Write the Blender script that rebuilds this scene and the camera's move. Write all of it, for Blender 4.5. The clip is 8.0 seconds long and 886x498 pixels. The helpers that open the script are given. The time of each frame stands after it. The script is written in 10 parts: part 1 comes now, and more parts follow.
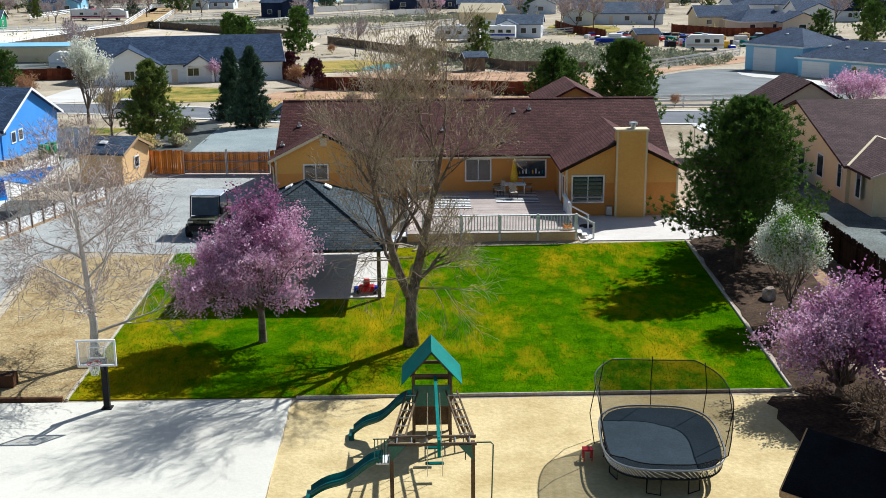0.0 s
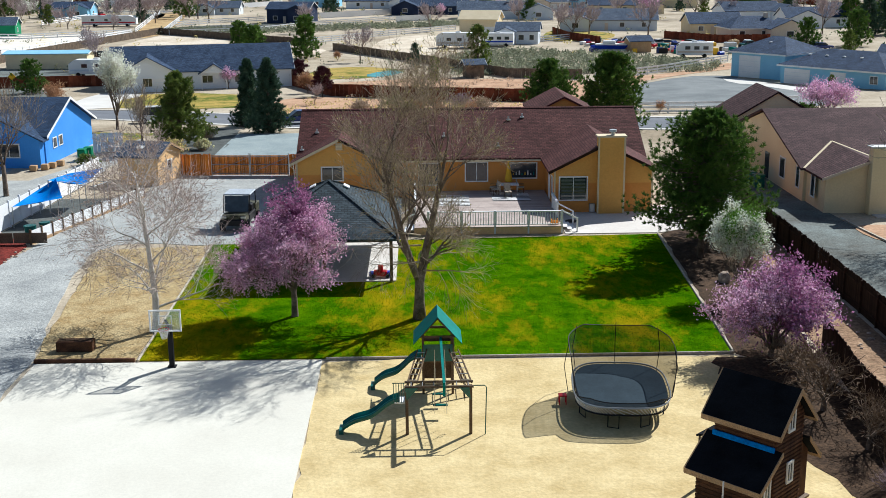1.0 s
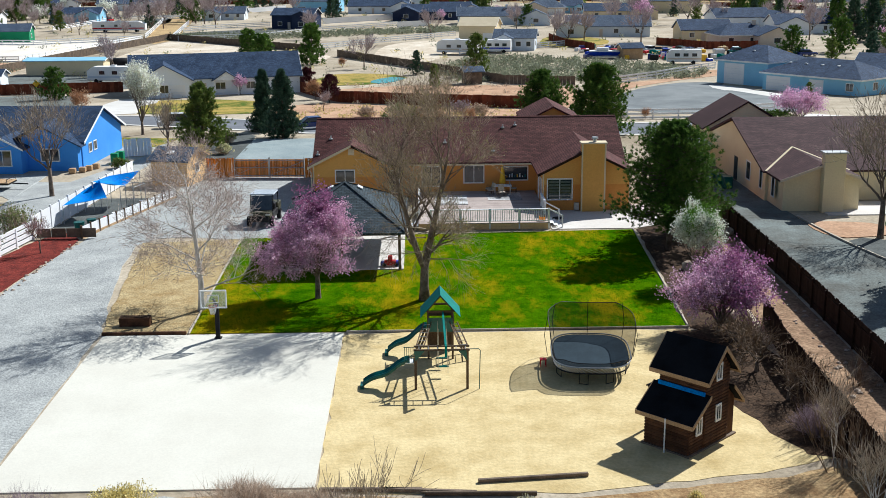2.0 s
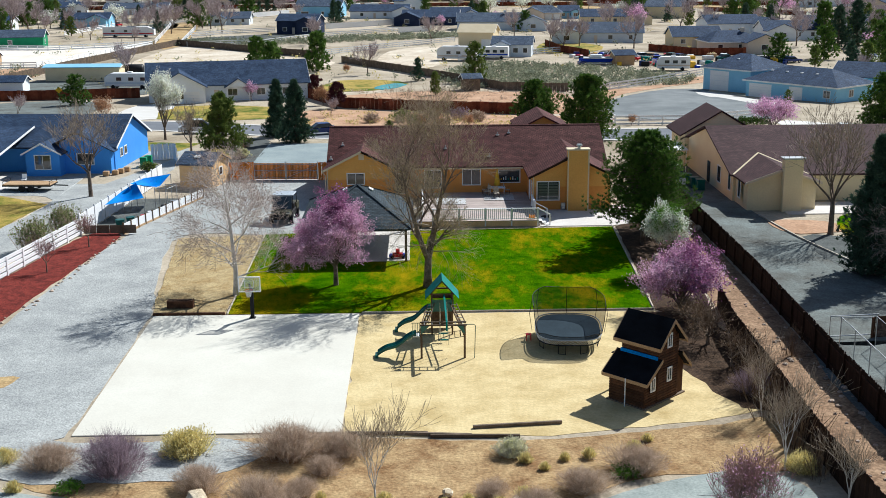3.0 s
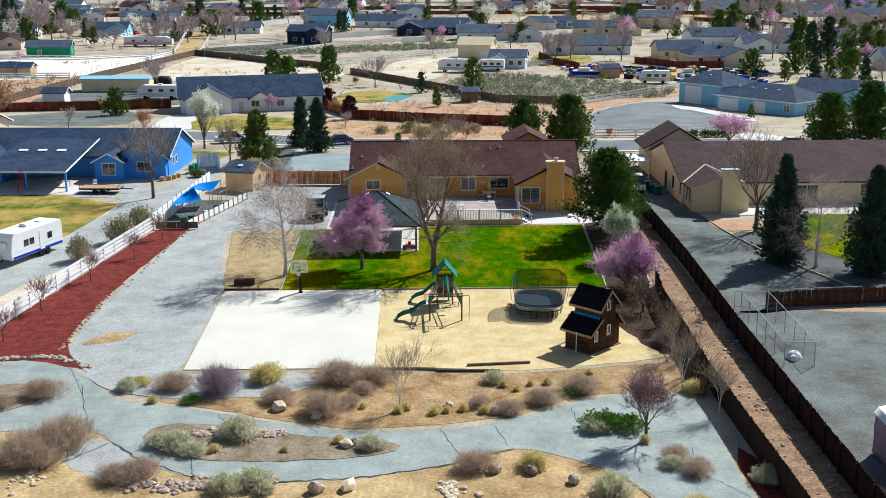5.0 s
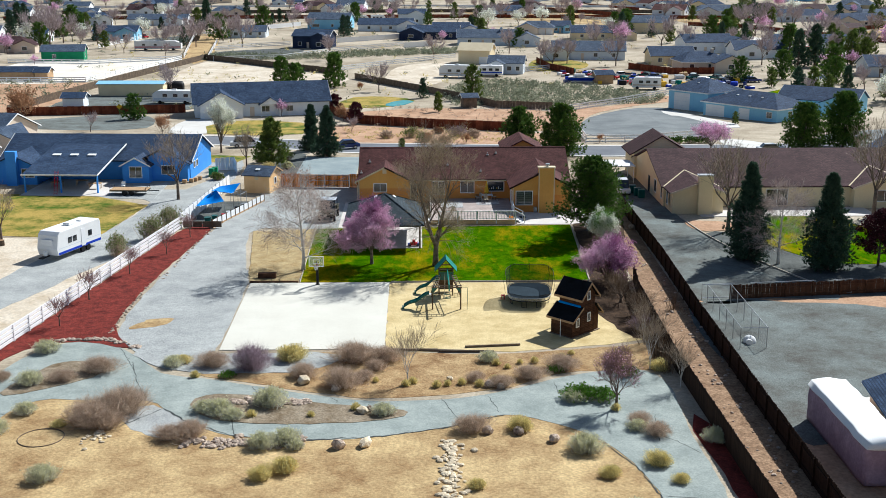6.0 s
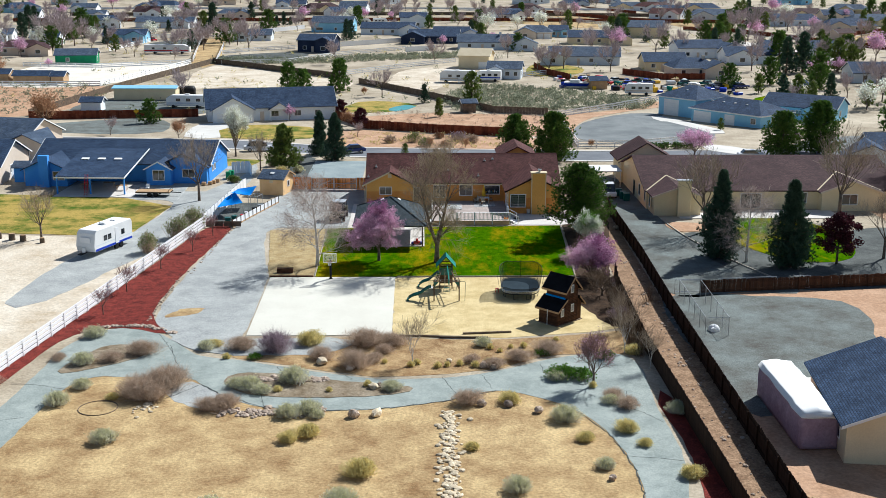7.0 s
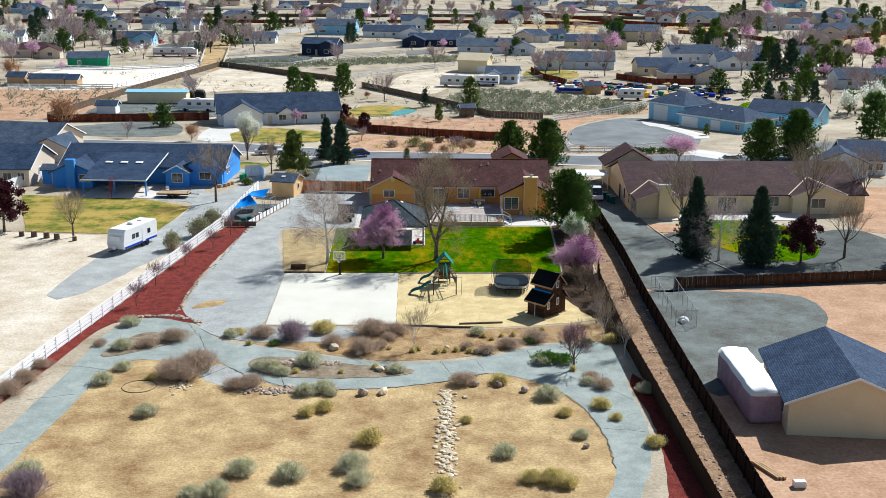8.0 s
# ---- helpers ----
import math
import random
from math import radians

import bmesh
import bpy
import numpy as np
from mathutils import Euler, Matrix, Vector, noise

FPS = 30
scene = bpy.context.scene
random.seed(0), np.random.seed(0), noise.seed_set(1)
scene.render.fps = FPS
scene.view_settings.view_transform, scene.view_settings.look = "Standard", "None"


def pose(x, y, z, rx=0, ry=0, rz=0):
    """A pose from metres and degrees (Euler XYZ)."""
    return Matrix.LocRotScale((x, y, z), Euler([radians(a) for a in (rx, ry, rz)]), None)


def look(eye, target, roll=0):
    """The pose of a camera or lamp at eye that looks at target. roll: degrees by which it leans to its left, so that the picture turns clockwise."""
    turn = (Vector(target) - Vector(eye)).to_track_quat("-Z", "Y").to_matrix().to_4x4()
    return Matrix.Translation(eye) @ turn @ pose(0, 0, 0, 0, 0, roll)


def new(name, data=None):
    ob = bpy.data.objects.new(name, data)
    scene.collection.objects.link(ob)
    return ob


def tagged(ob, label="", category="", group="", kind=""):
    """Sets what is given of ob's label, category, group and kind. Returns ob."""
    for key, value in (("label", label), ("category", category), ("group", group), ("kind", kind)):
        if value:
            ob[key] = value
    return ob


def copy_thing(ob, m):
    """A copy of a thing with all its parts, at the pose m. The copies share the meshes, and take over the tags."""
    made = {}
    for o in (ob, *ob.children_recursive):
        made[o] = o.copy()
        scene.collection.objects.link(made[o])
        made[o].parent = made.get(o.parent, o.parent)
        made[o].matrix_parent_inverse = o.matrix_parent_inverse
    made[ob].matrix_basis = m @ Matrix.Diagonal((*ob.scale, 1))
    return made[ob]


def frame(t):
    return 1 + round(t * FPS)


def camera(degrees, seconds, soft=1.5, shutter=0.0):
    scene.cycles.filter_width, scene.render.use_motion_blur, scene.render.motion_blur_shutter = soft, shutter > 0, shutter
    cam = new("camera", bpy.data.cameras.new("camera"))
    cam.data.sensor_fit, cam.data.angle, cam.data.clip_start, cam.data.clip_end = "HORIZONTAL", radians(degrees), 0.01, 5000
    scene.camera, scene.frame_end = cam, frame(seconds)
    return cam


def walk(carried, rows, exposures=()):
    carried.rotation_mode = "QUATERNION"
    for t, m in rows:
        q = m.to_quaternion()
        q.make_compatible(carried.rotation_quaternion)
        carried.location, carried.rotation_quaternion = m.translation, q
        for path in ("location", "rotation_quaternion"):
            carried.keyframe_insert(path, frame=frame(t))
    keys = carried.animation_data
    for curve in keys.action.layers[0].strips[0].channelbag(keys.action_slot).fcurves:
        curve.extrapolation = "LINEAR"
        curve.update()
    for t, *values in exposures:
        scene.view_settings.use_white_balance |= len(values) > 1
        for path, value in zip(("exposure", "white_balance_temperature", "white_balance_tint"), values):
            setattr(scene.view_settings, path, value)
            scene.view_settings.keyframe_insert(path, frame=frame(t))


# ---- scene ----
cam = camera(42.01, 8.0, soft=0.7)
# seconds, x, y, z, yaw, pitch, roll
PATH = [
    (0.0, -0.275, -1.783, 16.436, -1.089, -14.570, -0.452),
    (0.5, -0.447, -6.399, 17.293, -1.077, -14.523, -0.475),
    (1.0, -0.606, -11.195, 18.219, -1.076, -14.487, -0.485),
    (1.5, -0.758, -16.159, 19.208, -1.084, -14.461, -0.485),
    (2.0, -0.910, -21.278, 20.256, -1.097, -14.442, -0.473),
    (2.5, -1.068, -26.540, 21.360, -1.113, -14.430, -0.450),
    (3.0, -1.233, -31.931, 22.517, -1.129, -14.423, -0.416),
    (3.5, -1.408, -37.439, 23.724, -1.145, -14.420, -0.372),
    (4.0, -1.592, -43.051, 24.980, -1.159, -14.422, -0.318),
    (4.5, -1.784, -48.753, 26.284, -1.170, -14.429, -0.254),
    (5.0, -1.980, -54.532, 27.636, -1.179, -14.440, -0.181),
    (5.5, -2.176, -60.376, 29.034, -1.186, -14.458, -0.100),
    (6.0, -2.364, -66.269, 30.481, -1.191, -14.482, -0.010),
    (6.5, -2.538, -72.199, 31.977, -1.196, -14.514, 0.087),
    (7.0, -2.687, -78.151, 33.525, -1.203, -14.556, 0.190),
    (7.5, -2.800, -84.112, 35.127, -1.213, -14.611, 0.300),
    (8.0, -2.863, -90.067, 36.786, -1.230, -14.679, 0.414),
]
walk(cam, [(t, pose(x, y, z, 90 + pitch, 0, yaw) @ pose(0, 0, 0, 0, 0, roll)) for t, x, y, z, yaw, pitch, roll in PATH],
     exposures=[(0.0, 0.31, 6020, 7), (8.0, 0.31, 6020, 7)])

# ---- world, sun, exposure ----
SUN_EL, SUN_AZ = radians(41), radians(43)      # height, and turn from +y towards +x
world = bpy.data.worlds.new("sky_world")
scene.world = world
world.use_nodes = True
wn = world.node_tree
sky = wn.nodes.new("ShaderNodeTexSky")
sky.sky_type, sky.sun_disc = "NISHITA", False
sky.sun_elevation, sky.sun_rotation = SUN_EL, SUN_AZ
wn.links.new(sky.outputs[0], wn.nodes["Background"].inputs[0])
wn.nodes["Background"].inputs[1].default_value = 0.060
sun = new("sun", bpy.data.lights.new("sun", "SUN"))
sun.data.energy, sun.data.angle, sun.data.color = 5.0, radians(0.6), (1.0, 0.97, 0.92)
SUN_DIR = Vector((math.sin(SUN_AZ) * math.cos(SUN_EL), math.cos(SUN_AZ) * math.cos(SUN_EL), math.sin(SUN_EL)))
sun.matrix_world = look(SUN_DIR * 60, (0, 0, 0))
RNG = np.random.default_rng(7)


def gz(y):
    """Height of the natural ground: level round the yards, falling gently past the street."""
    s = min(max((y - 95) / 85, 0), 1)
    return -2.6 * s * s * (3 - 2 * s)


# ---- materials ----
def mat(name, a, b, size=1.5, fine=0.08, rough=0.85, bump=0.2, metal=0.0, low=0.35, high=0.65, grain=0.25, vary=0.0, spec=0.12, island=0.0, rugged=0.6):
    """Two tones mixed by broad noise, fine grain over them, bump from the grain. size and fine in metres."""
    m = bpy.data.materials.new(name)
    m.use_nodes = True
    t = m.node_tree
    n, l = t.nodes, t.links
    bs = n["Principled BSDF"]
    co = n.new("ShaderNodeTexCoord").outputs["Object"]

    def noise_tex(scale, detail, rough_):
        q = n.new("ShaderNodeTexNoise")
        q.inputs["Scale"].default_value, q.inputs["Detail"].default_value, q.inputs["Roughness"].default_value = scale, detail, rough_
        l.new(co, q.inputs["Vector"])
        return q.outputs["Fac"]
    big, small = noise_tex(1 / size, 5 if rugged < 0.7 else 9, rugged), noise_tex(1 / fine, 3, 0.6)
    ramp = n.new("ShaderNodeValToRGB")
    ramp.color_ramp.elements[0].position, ramp.color_ramp.elements[1].position = low, high
    ramp.color_ramp.elements[0].color, ramp.color_ramp.elements[1].color = (*a, 1), (*b, 1)
    l.new(big, ramp.inputs[0])
    mp = n.new("ShaderNodeMapRange")
    mp.inputs["From Min"].default_value, mp.inputs["From Max"].default_value = 0.3, 0.7
    mp.inputs["To Min"].default_value, mp.inputs["To Max"].default_value = 1 - grain, 1 + grain
    l.new(small, mp.inputs["Value"])
    tone = mp.outputs[0]
    for amount, kind in ((vary, "object"), (island, "island")):
        if amount:
            src = n.new("ShaderNodeObjectInfo").outputs["Random"] if kind == "object" else n.new("ShaderNodeNewGeometry").outputs["Random Per Island"]
            rp = n.new("ShaderNodeMapRange")
            rp.inputs["To Min"].default_value, rp.inputs["To Max"].default_value = 1 - amount, 1 + amount
            l.new(src, rp.inputs["Value"])
            mu = n.new("ShaderNodeMath")
            mu.operation = "MULTIPLY"
            l.new(tone, mu.inputs[0]), l.new(rp.outputs[0], mu.inputs[1])
            tone = mu.outputs[0]
    mx = n.new("ShaderNodeMix")
    mx.data_type, mx.blend_type = "RGBA", "MULTIPLY"
    mx.inputs[0].default_value = 1
    l.new(ramp.outputs[0], mx.inputs[6]), l.new(tone, mx.inputs[7])
    l.new(mx.outputs[2], bs.inputs["Base Color"])
    bs.inputs["Roughness"].default_value, bs.inputs["Metallic"].default_value = rough, metal
    bs.inputs["Specular IOR Level"].default_value = spec
    if bump:
        bp = n.new("ShaderNodeBump")
        bp.inputs["Strength"].default_value, bp.inputs["Distance"].default_value = bump, fine * 0.5
        l.new(small, bp.inputs["Height"]), l.new(bp.outputs[0], bs.inputs["Normal"])
    return m


def shingle(name, a, b, along_x=True, course=0.17, wide=0.36):
    """Asphalt shingles: courses that run along x (or along y), tab by tab in slightly different tones."""
    m = mat(name, a, b, 2.5, 0.12, 0.85, 0.0, grain=0.3)
    t = m.node_tree
    n, l = t.nodes, t.links
    bs = n["Principled BSDF"]
    co = n.new("ShaderNodeTexCoord").outputs["Object"]
    if not along_x:
        sp, cb = n.new("ShaderNodeSeparateXYZ"), n.new("ShaderNodeCombineXYZ")
        l.new(co, sp.inputs[0]), l.new(sp.outputs[1], cb.inputs[0]), l.new(sp.outputs[0], cb.inputs[1])
        co = cb.outputs[0]
    br = n.new("ShaderNodeTexBrick")
    br.inputs["Color1"].default_value, br.inputs["Color2"].default_value, br.inputs["Mortar"].default_value = (0.7, 0.7, 0.7, 1), (1.25, 1.25, 1.25, 1), (0.35, 0.35, 0.35, 1)
    br.inputs["Scale"].default_value, br.inputs["Mortar Size"].default_value = 1.0, 0.02
    br.inputs["Brick Width"].default_value, br.inputs["Row Height"].default_value = wide, course
    l.new(co, br.inputs["Vector"])
    old = bs.inputs["Base Color"].links[0].from_socket
    mx = n.new("ShaderNodeMix")
    mx.data_type, mx.blend_type = "RGBA", "MULTIPLY"
    mx.inputs[0].default_value = 1
    l.new(old, mx.inputs[6]), l.new(br.outputs["Color"], mx.inputs[7]), l.new(mx.outputs[2], bs.inputs["Base Color"])
    bp = n.new("ShaderNodeBump")
    bp.inputs["Strength"].default_value, bp.inputs["Distance"].default_value, bp.invert = 0.6, 0.02, True
    l.new(br.outputs["Fac"], bp.inputs["Height"]), l.new(bp.outputs[0], bs.inputs["Normal"])
    return m


def leafy(name, a, b, size=0.5, through_light=0.35, rough=0.7):
    """Thin leaves or petals that let part of the light through."""
    m = mat(name, a, b, size, 0.05, rough, 0.0, grain=0.2, island=0.35)
    t = m.node_tree
    n, l = t.nodes, t.links
    bs = n["Principled BSDF"]
    tr, ad = n.new("ShaderNodeBsdfTranslucent"), n.new("ShaderNodeMixShader")
    l.new(bs.inputs["Base Color"].links[0].from_socket, tr.inputs[0])
    ad.inputs[0].default_value = through_light
    l.new(bs.outputs[0], ad.inputs[1]), l.new(tr.outputs[0], ad.inputs[2])
    l.new(ad.outputs[0], n["Material Output"].inputs[0])
    return m


def net_cloth(name, col, cover):
    """Fine mesh cloth that covers a share of the light behind it."""
    m = mat(name, col, col, 1, 0.05, 0.9, 0)
    t = m.node_tree
    mx, tr = t.nodes.new("ShaderNodeMixShader"), t.nodes.new("ShaderNodeBsdfTransparent")
    mx.inputs[0].default_value = cover
    t.links.new(tr.outputs[0], mx.inputs[1]), t.links.new(t.nodes["Principled BSDF"].outputs[0], mx.inputs[2])
    t.links.new(mx.outputs[0], t.nodes["Material Output"].inputs[0])
    return m


def turf(name):
    """Lawn: deep green that fades to golden where it is dry, by broad, middle and fine noise."""
    m = mat(name, (0.012, 0.078, 0.0), (0.085, 0.185, 0.0), 1.3, 0.06, 0.95, 0.6, low=0.34, high=0.66, grain=0.5, spec=0.0, rugged=0.75)
    t = m.node_tree
    n, l = t.nodes, t.links
    bs = n["Principled BSDF"]
    co = n.new("ShaderNodeTexCoord").outputs["Object"]
    mp = n.new("ShaderNodeMapping")
    mp.inputs["Rotation"].default_value, mp.inputs["Scale"].default_value = (0, 0, 0.35), (1.0, 0.45, 1.0)
    l.new(co, mp.inputs["Vector"])
    sums = None
    for scale, detail in ((0.13, 2), (0.9, 8)):
        q = n.new("ShaderNodeTexNoise")
        q.inputs["Scale"].default_value, q.inputs["Detail"].default_value, q.inputs["Roughness"].default_value = scale, detail, 0.72
        l.new(mp.outputs[0], q.inputs["Vector"])
        if sums is None:
            sums = q.outputs["Fac"]
        else:
            ad = n.new("ShaderNodeMath")
            ad.operation = "ADD"
            l.new(sums, ad.inputs[0]), l.new(q.outputs["Fac"], ad.inputs[1])
            sums = ad.outputs[0]
    rg = n.new("ShaderNodeMapRange")
    rg.inputs["From Min"].default_value, rg.inputs["From Max"].default_value = 0.97, 1.28
    l.new(sums, rg.inputs["Value"])
    mx = n.new("ShaderNodeMix")
    mx.data_type = "RGBA"
    mx.inputs[7].default_value = (0.32, 0.235, 0.004, 1)
    l.new(rg.outputs[0], mx.inputs[0])
    l.new(bs.inputs["Base Color"].links[0].from_socket, mx.inputs[6]), l.new(mx.outputs[2], bs.inputs["Base Color"])
    return m


DIRT = mat("dry_dirt", (0.285, 0.23, 0.16), (0.56, 0.48, 0.365), 14, 0.3, 0.95, 0.3, grain=0.2, rugged=0.72)
SAND = mat("play_sand", (0.47, 0.345, 0.15), (0.70, 0.56, 0.30), 2.6, 0.16, 0.95, 0.3, low=0.3, high=0.6, grain=0.11, rugged=0.72)
FIELD = mat("dry_field", (0.25, 0.145, 0.065), (0.62, 0.46, 0.235), 5, 0.22, 0.95, 0.4, grain=0.26, rugged=0.72)
PALE_DIRT = mat("pale_dirt", (0.50, 0.40, 0.28), (0.76, 0.68, 0.56), 5, 0.3, 0.95, 0.3, grain=0.16, rugged=0.74)
RED_DIRT = mat("reddish_dirt", (0.37, 0.215, 0.125), (0.56, 0.36, 0.235), 4, 0.3, 0.95, 0.3, grain=0.2, rugged=0.72)
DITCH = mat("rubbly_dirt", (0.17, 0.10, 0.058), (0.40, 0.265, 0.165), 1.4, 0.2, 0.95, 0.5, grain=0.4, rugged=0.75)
CRACK = mat("crack_filler", (0.05, 0.055, 0.055), (0.09, 0.10, 0.10), 1, 0.1, 0.95, 0.2)
DRY_GRASS = mat("dry_grass", (0.30, 0.20, 0.085), (0.50, 0.40, 0.22), 1.5, 0.09, 0.95, 0.6, grain=0.4, rugged=0.78)
# brown mulch, its colour lowered to hold tree shade over the beds
SHADED_MULCH = mat("shade_dark_mulch", (0.022, 0.013, 0.008), (0.10, 0.06, 0.035), 1.0, 0.12, 0.95, 0.6, grain=0.5, rugged=0.78)
BARK = mat("red_bark_chips", (0.075, 0.012, 0.010), (0.25, 0.042, 0.03), 0.9, 0.1, 0.9, 0.8, grain=0.5, rugged=0.78)
GRAVEL = mat("grey_gravel", (0.30, 0.31, 0.305), (0.46, 0.47, 0.45), 3, 0.10, 0.95, 0.6, grain=0.34, rugged=0.75)
DARK_GRAVEL = mat("dark_gravel", (0.062, 0.068, 0.066), (0.14, 0.15, 0.142), 4, 0.12, 0.95, 0.5, grain=0.34, rugged=0.75)
SIDE_GRAVEL = mat("blue_grey_side_gravel", (0.098, 0.094, 0.082), (0.205, 0.235, 0.225), 5.0, 0.12, 0.95, 0.5, grain=0.3, rugged=0.75)
STRIP = mat("brown_strip_dirt", (0.20, 0.105, 0.045), (0.52, 0.37, 0.19), 2.2, 0.15, 0.95, 0.4, grain=0.32, rugged=0.76)
ISLAND = mat("gravelly_island_dirt", (0.15, 0.105, 0.06), (0.36, 0.30, 0.22), 1.6, 0.12, 0.95, 0.5, grain=0.35, rugged=0.75)
COURTYARD = mat("paved_turning_circle", (0.15, 0.165, 0.17), (0.23, 0.245, 0.245), 6, 0.15, 0.9, 0.2, grain=0.15)
ASPHALT = mat("worn_asphalt", (0.245, 0.28, 0.262), (0.38, 0.415, 0.385), 2.2, 0.12, 0.9, 0.2, grain=0.16, rugged=0.72)
STREET = mat("street_asphalt", (0.15, 0.16, 0.18), (0.20, 0.21, 0.23), 6, 0.15, 0.9, 0.2, grain=0.12)
CONCRETE = mat("pale_concrete", (0.60, 0.57, 0.52), (0.70, 0.68, 0.64), 5, 0.1, 0.85, 0.1, grain=0.06)
COURT_SLAB = mat("court_concrete", (0.655, 0.625, 0.54), (0.725, 0.70, 0.61), 5, 0.1, 0.85, 0.1, grain=0.05)
PATIO = mat("patio_concrete", (0.62, 0.57, 0.52), (0.72, 0.68, 0.63), 3, 0.1, 0.85, 0.1, grain=0.08)
LAWN = turf("lawn_turf")
LAWN_PALE = mat("patchy_turf", (0.06, 0.115, 0.005), (0.42, 0.30, 0.075), 4.5, 0.09, 0.9, 0.8, low=0.38, high=0.56, grain=0.38, rugged=0.72)

CURB = mat("lawn_kerb", (0.40, 0.35, 0.28), (0.54, 0.48, 0.40), 1, 0.1, 0.9, 0.2)
OCHRE = mat("ochre_siding", (0.70, 0.365, 0.095), (0.76, 0.41, 0.115), 4, 0.1, 0.8, 0.1, grain=0.06)
OCHRE_LOW = mat("ochre_stucco", (0.64, 0.275, 0.07), (0.70, 0.31, 0.085), 4, 0.1, 0.85, 0.15, grain=0.06)
CREAM_TRIM = mat("cream_trim", (0.66, 0.55, 0.36), (0.72, 0.61, 0.42), 2, 0.1, 0.7, 0.05, grain=0.05)
WHITE = mat("white_paint", (0.82, 0.82, 0.81), (0.88, 0.88, 0.87), 2, 0.1, 0.55, 0.05, grain=0.04)
VINYL = mat("white_vinyl", (0.83, 0.84, 0.85), (0.89, 0.89, 0.89), 3, 0.1, 0.45, 0.0, grain=0.03)
BROWN_ROOF = shingle("brown_shingles", (0.085, 0.030, 0.028), (0.13, 0.050, 0.046))
BROWN_ROOF_Y = shingle("brown_shingles_wing", (0.085, 0.030, 0.028), (0.13, 0.050, 0.046), False)
SLATE_ROOF = shingle("slate_shingles", (0.030, 0.056, 0.110), (0.056, 0.092, 0.165))
SLATE_ROOF_Y = shingle("slate_shingles_wing", (0.030, 0.056, 0.110), (0.056, 0.092, 0.165), False)
GREY_ROOF = shingle("grey_shingles", (0.060, 0.090, 0.145), (0.11, 0.148, 0.21))
GAZEBO_ROOF = shingle("gazebo_shingles", (0.034, 0.050, 0.062), (0.066, 0.086, 0.100))
GAZEBO_ROOF_Y = shingle("gazebo_shingles_side", (0.034, 0.050, 0.062), (0.066, 0.086, 0.100), False)
PLUM_ROOF = shingle("plum_shingles", (0.062, 0.031, 0.034), (0.095, 0.050, 0.052))
PLUM_ROOF_Y = shingle("plum_shingles_wing", (0.062, 0.031, 0.034), (0.095, 0.050, 0.052), False)
BLACK_ROOF = mat("black_roofing", (0.005, 0.006, 0.008), (0.011, 0.013, 0.017), 1, 0.05, 0.85, 0.2, spec=0.06)
GLASS = mat("dark_glass", (0.015, 0.02, 0.025), (0.04, 0.05, 0.06), 0.8, 0.3, 0.06, 0, spec=0.8, grain=0.02)
FENCE_WOOD = mat("cedar_fence", (0.50, 0.135, 0.016), (0.84, 0.33, 0.06), 0.7, 0.06, 0.8, 0.3, vary=0.45)
SHED_WALL = mat("tan_plywood", (0.76, 0.48, 0.23), (0.84, 0.56, 0.29), 1.2, 0.08, 0.85, 0.2, grain=0.1)
DARK_WOOD = mat("dark_fence_wood", (0.022, 0.012, 0.008), (0.05, 0.027, 0.018), 0.7, 0.06, 0.85, 0.3, vary=0.3)
OLD_WOOD = mat("weathered_wood", (0.11, 0.085, 0.065), (0.20, 0.15, 0.11), 0.8, 0.06, 0.9, 0.4, vary=0.3)
RED_FENCE = mat("red_brown_fence", (0.13, 0.03, 0.016), (0.22, 0.065, 0.032), 0.9, 0.08, 0.85, 0.3, island=0.35)
LOG_WOOD = mat("stained_log_siding", (0.055, 0.026, 0.016), (0.12, 0.058, 0.032), 0.6, 0.05, 0.75, 0.3, vary=0.25)
TAN_WOOD = mat("tan_board", (0.42, 0.27, 0.15), (0.5, 0.34, 0.2), 0.8, 0.05, 0.8, 0.2)
DECK_WOOD = mat("deck_boards", (0.38, 0.31, 0.28), (0.50, 0.42, 0.38), 1.2, 0.06, 0.8, 0.2, island=0.12)
STEEL = mat("galvanised_steel", (0.45, 0.46, 0.47), (0.55, 0.56, 0.57), 1, 0.1, 0.4, 0.0, metal=0.8, grain=0.05)
BLACK = mat("black_plastic", (0.012, 0.012, 0.014), (0.02, 0.02, 0.022), 1, 0.05, 0.45, 0.0)
BLACK_NET = net_cloth("black_net", (0.006, 0.006, 0.008), 0.58)
# dark mat; the blue in its colour stands for reflected sky
MATTING = mat("jumping_mat", (0.014, 0.028, 0.040), (0.022, 0.040, 0.055), 1.2, 0.05, 0.75, 0.05, spec=0.1)
TEAL = mat("teal_canvas", (0.0, 0.15, 0.13), (0.0, 0.20, 0.175), 0.6, 0.05, 0.6, 0.1)
GREEN_PLASTIC = mat("green_plastic", (0.0, 0.085, 0.075), (0.0, 0.11, 0.10), 1, 0.1, 0.3, 0.0, spec=0.5)
TIMBER = mat("brown_timber", (0.10, 0.065, 0.04), (0.16, 0.11, 0.07), 0.5, 0.04, 0.8, 0.2)
RED = mat("red_plastic", (0.5, 0.012, 0.02), (0.56, 0.02, 0.03), 1, 0.1, 0.35, 0.0)
BLUE = mat("blue_plastic", (0.01, 0.04, 0.42), (0.015, 0.06, 0.5), 1, 0.1, 0.35, 0.0)
SAIL = mat("blue_sailcloth", (0.0, 0.17, 0.62), (0.0, 0.23, 0.72), 1, 0.1, 0.7, 0.0)
YELLOW = mat("yellow_canvas", (0.75, 0.42, 0.03), (0.8, 0.48, 0.05), 0.5, 0.05, 0.7, 0.1)
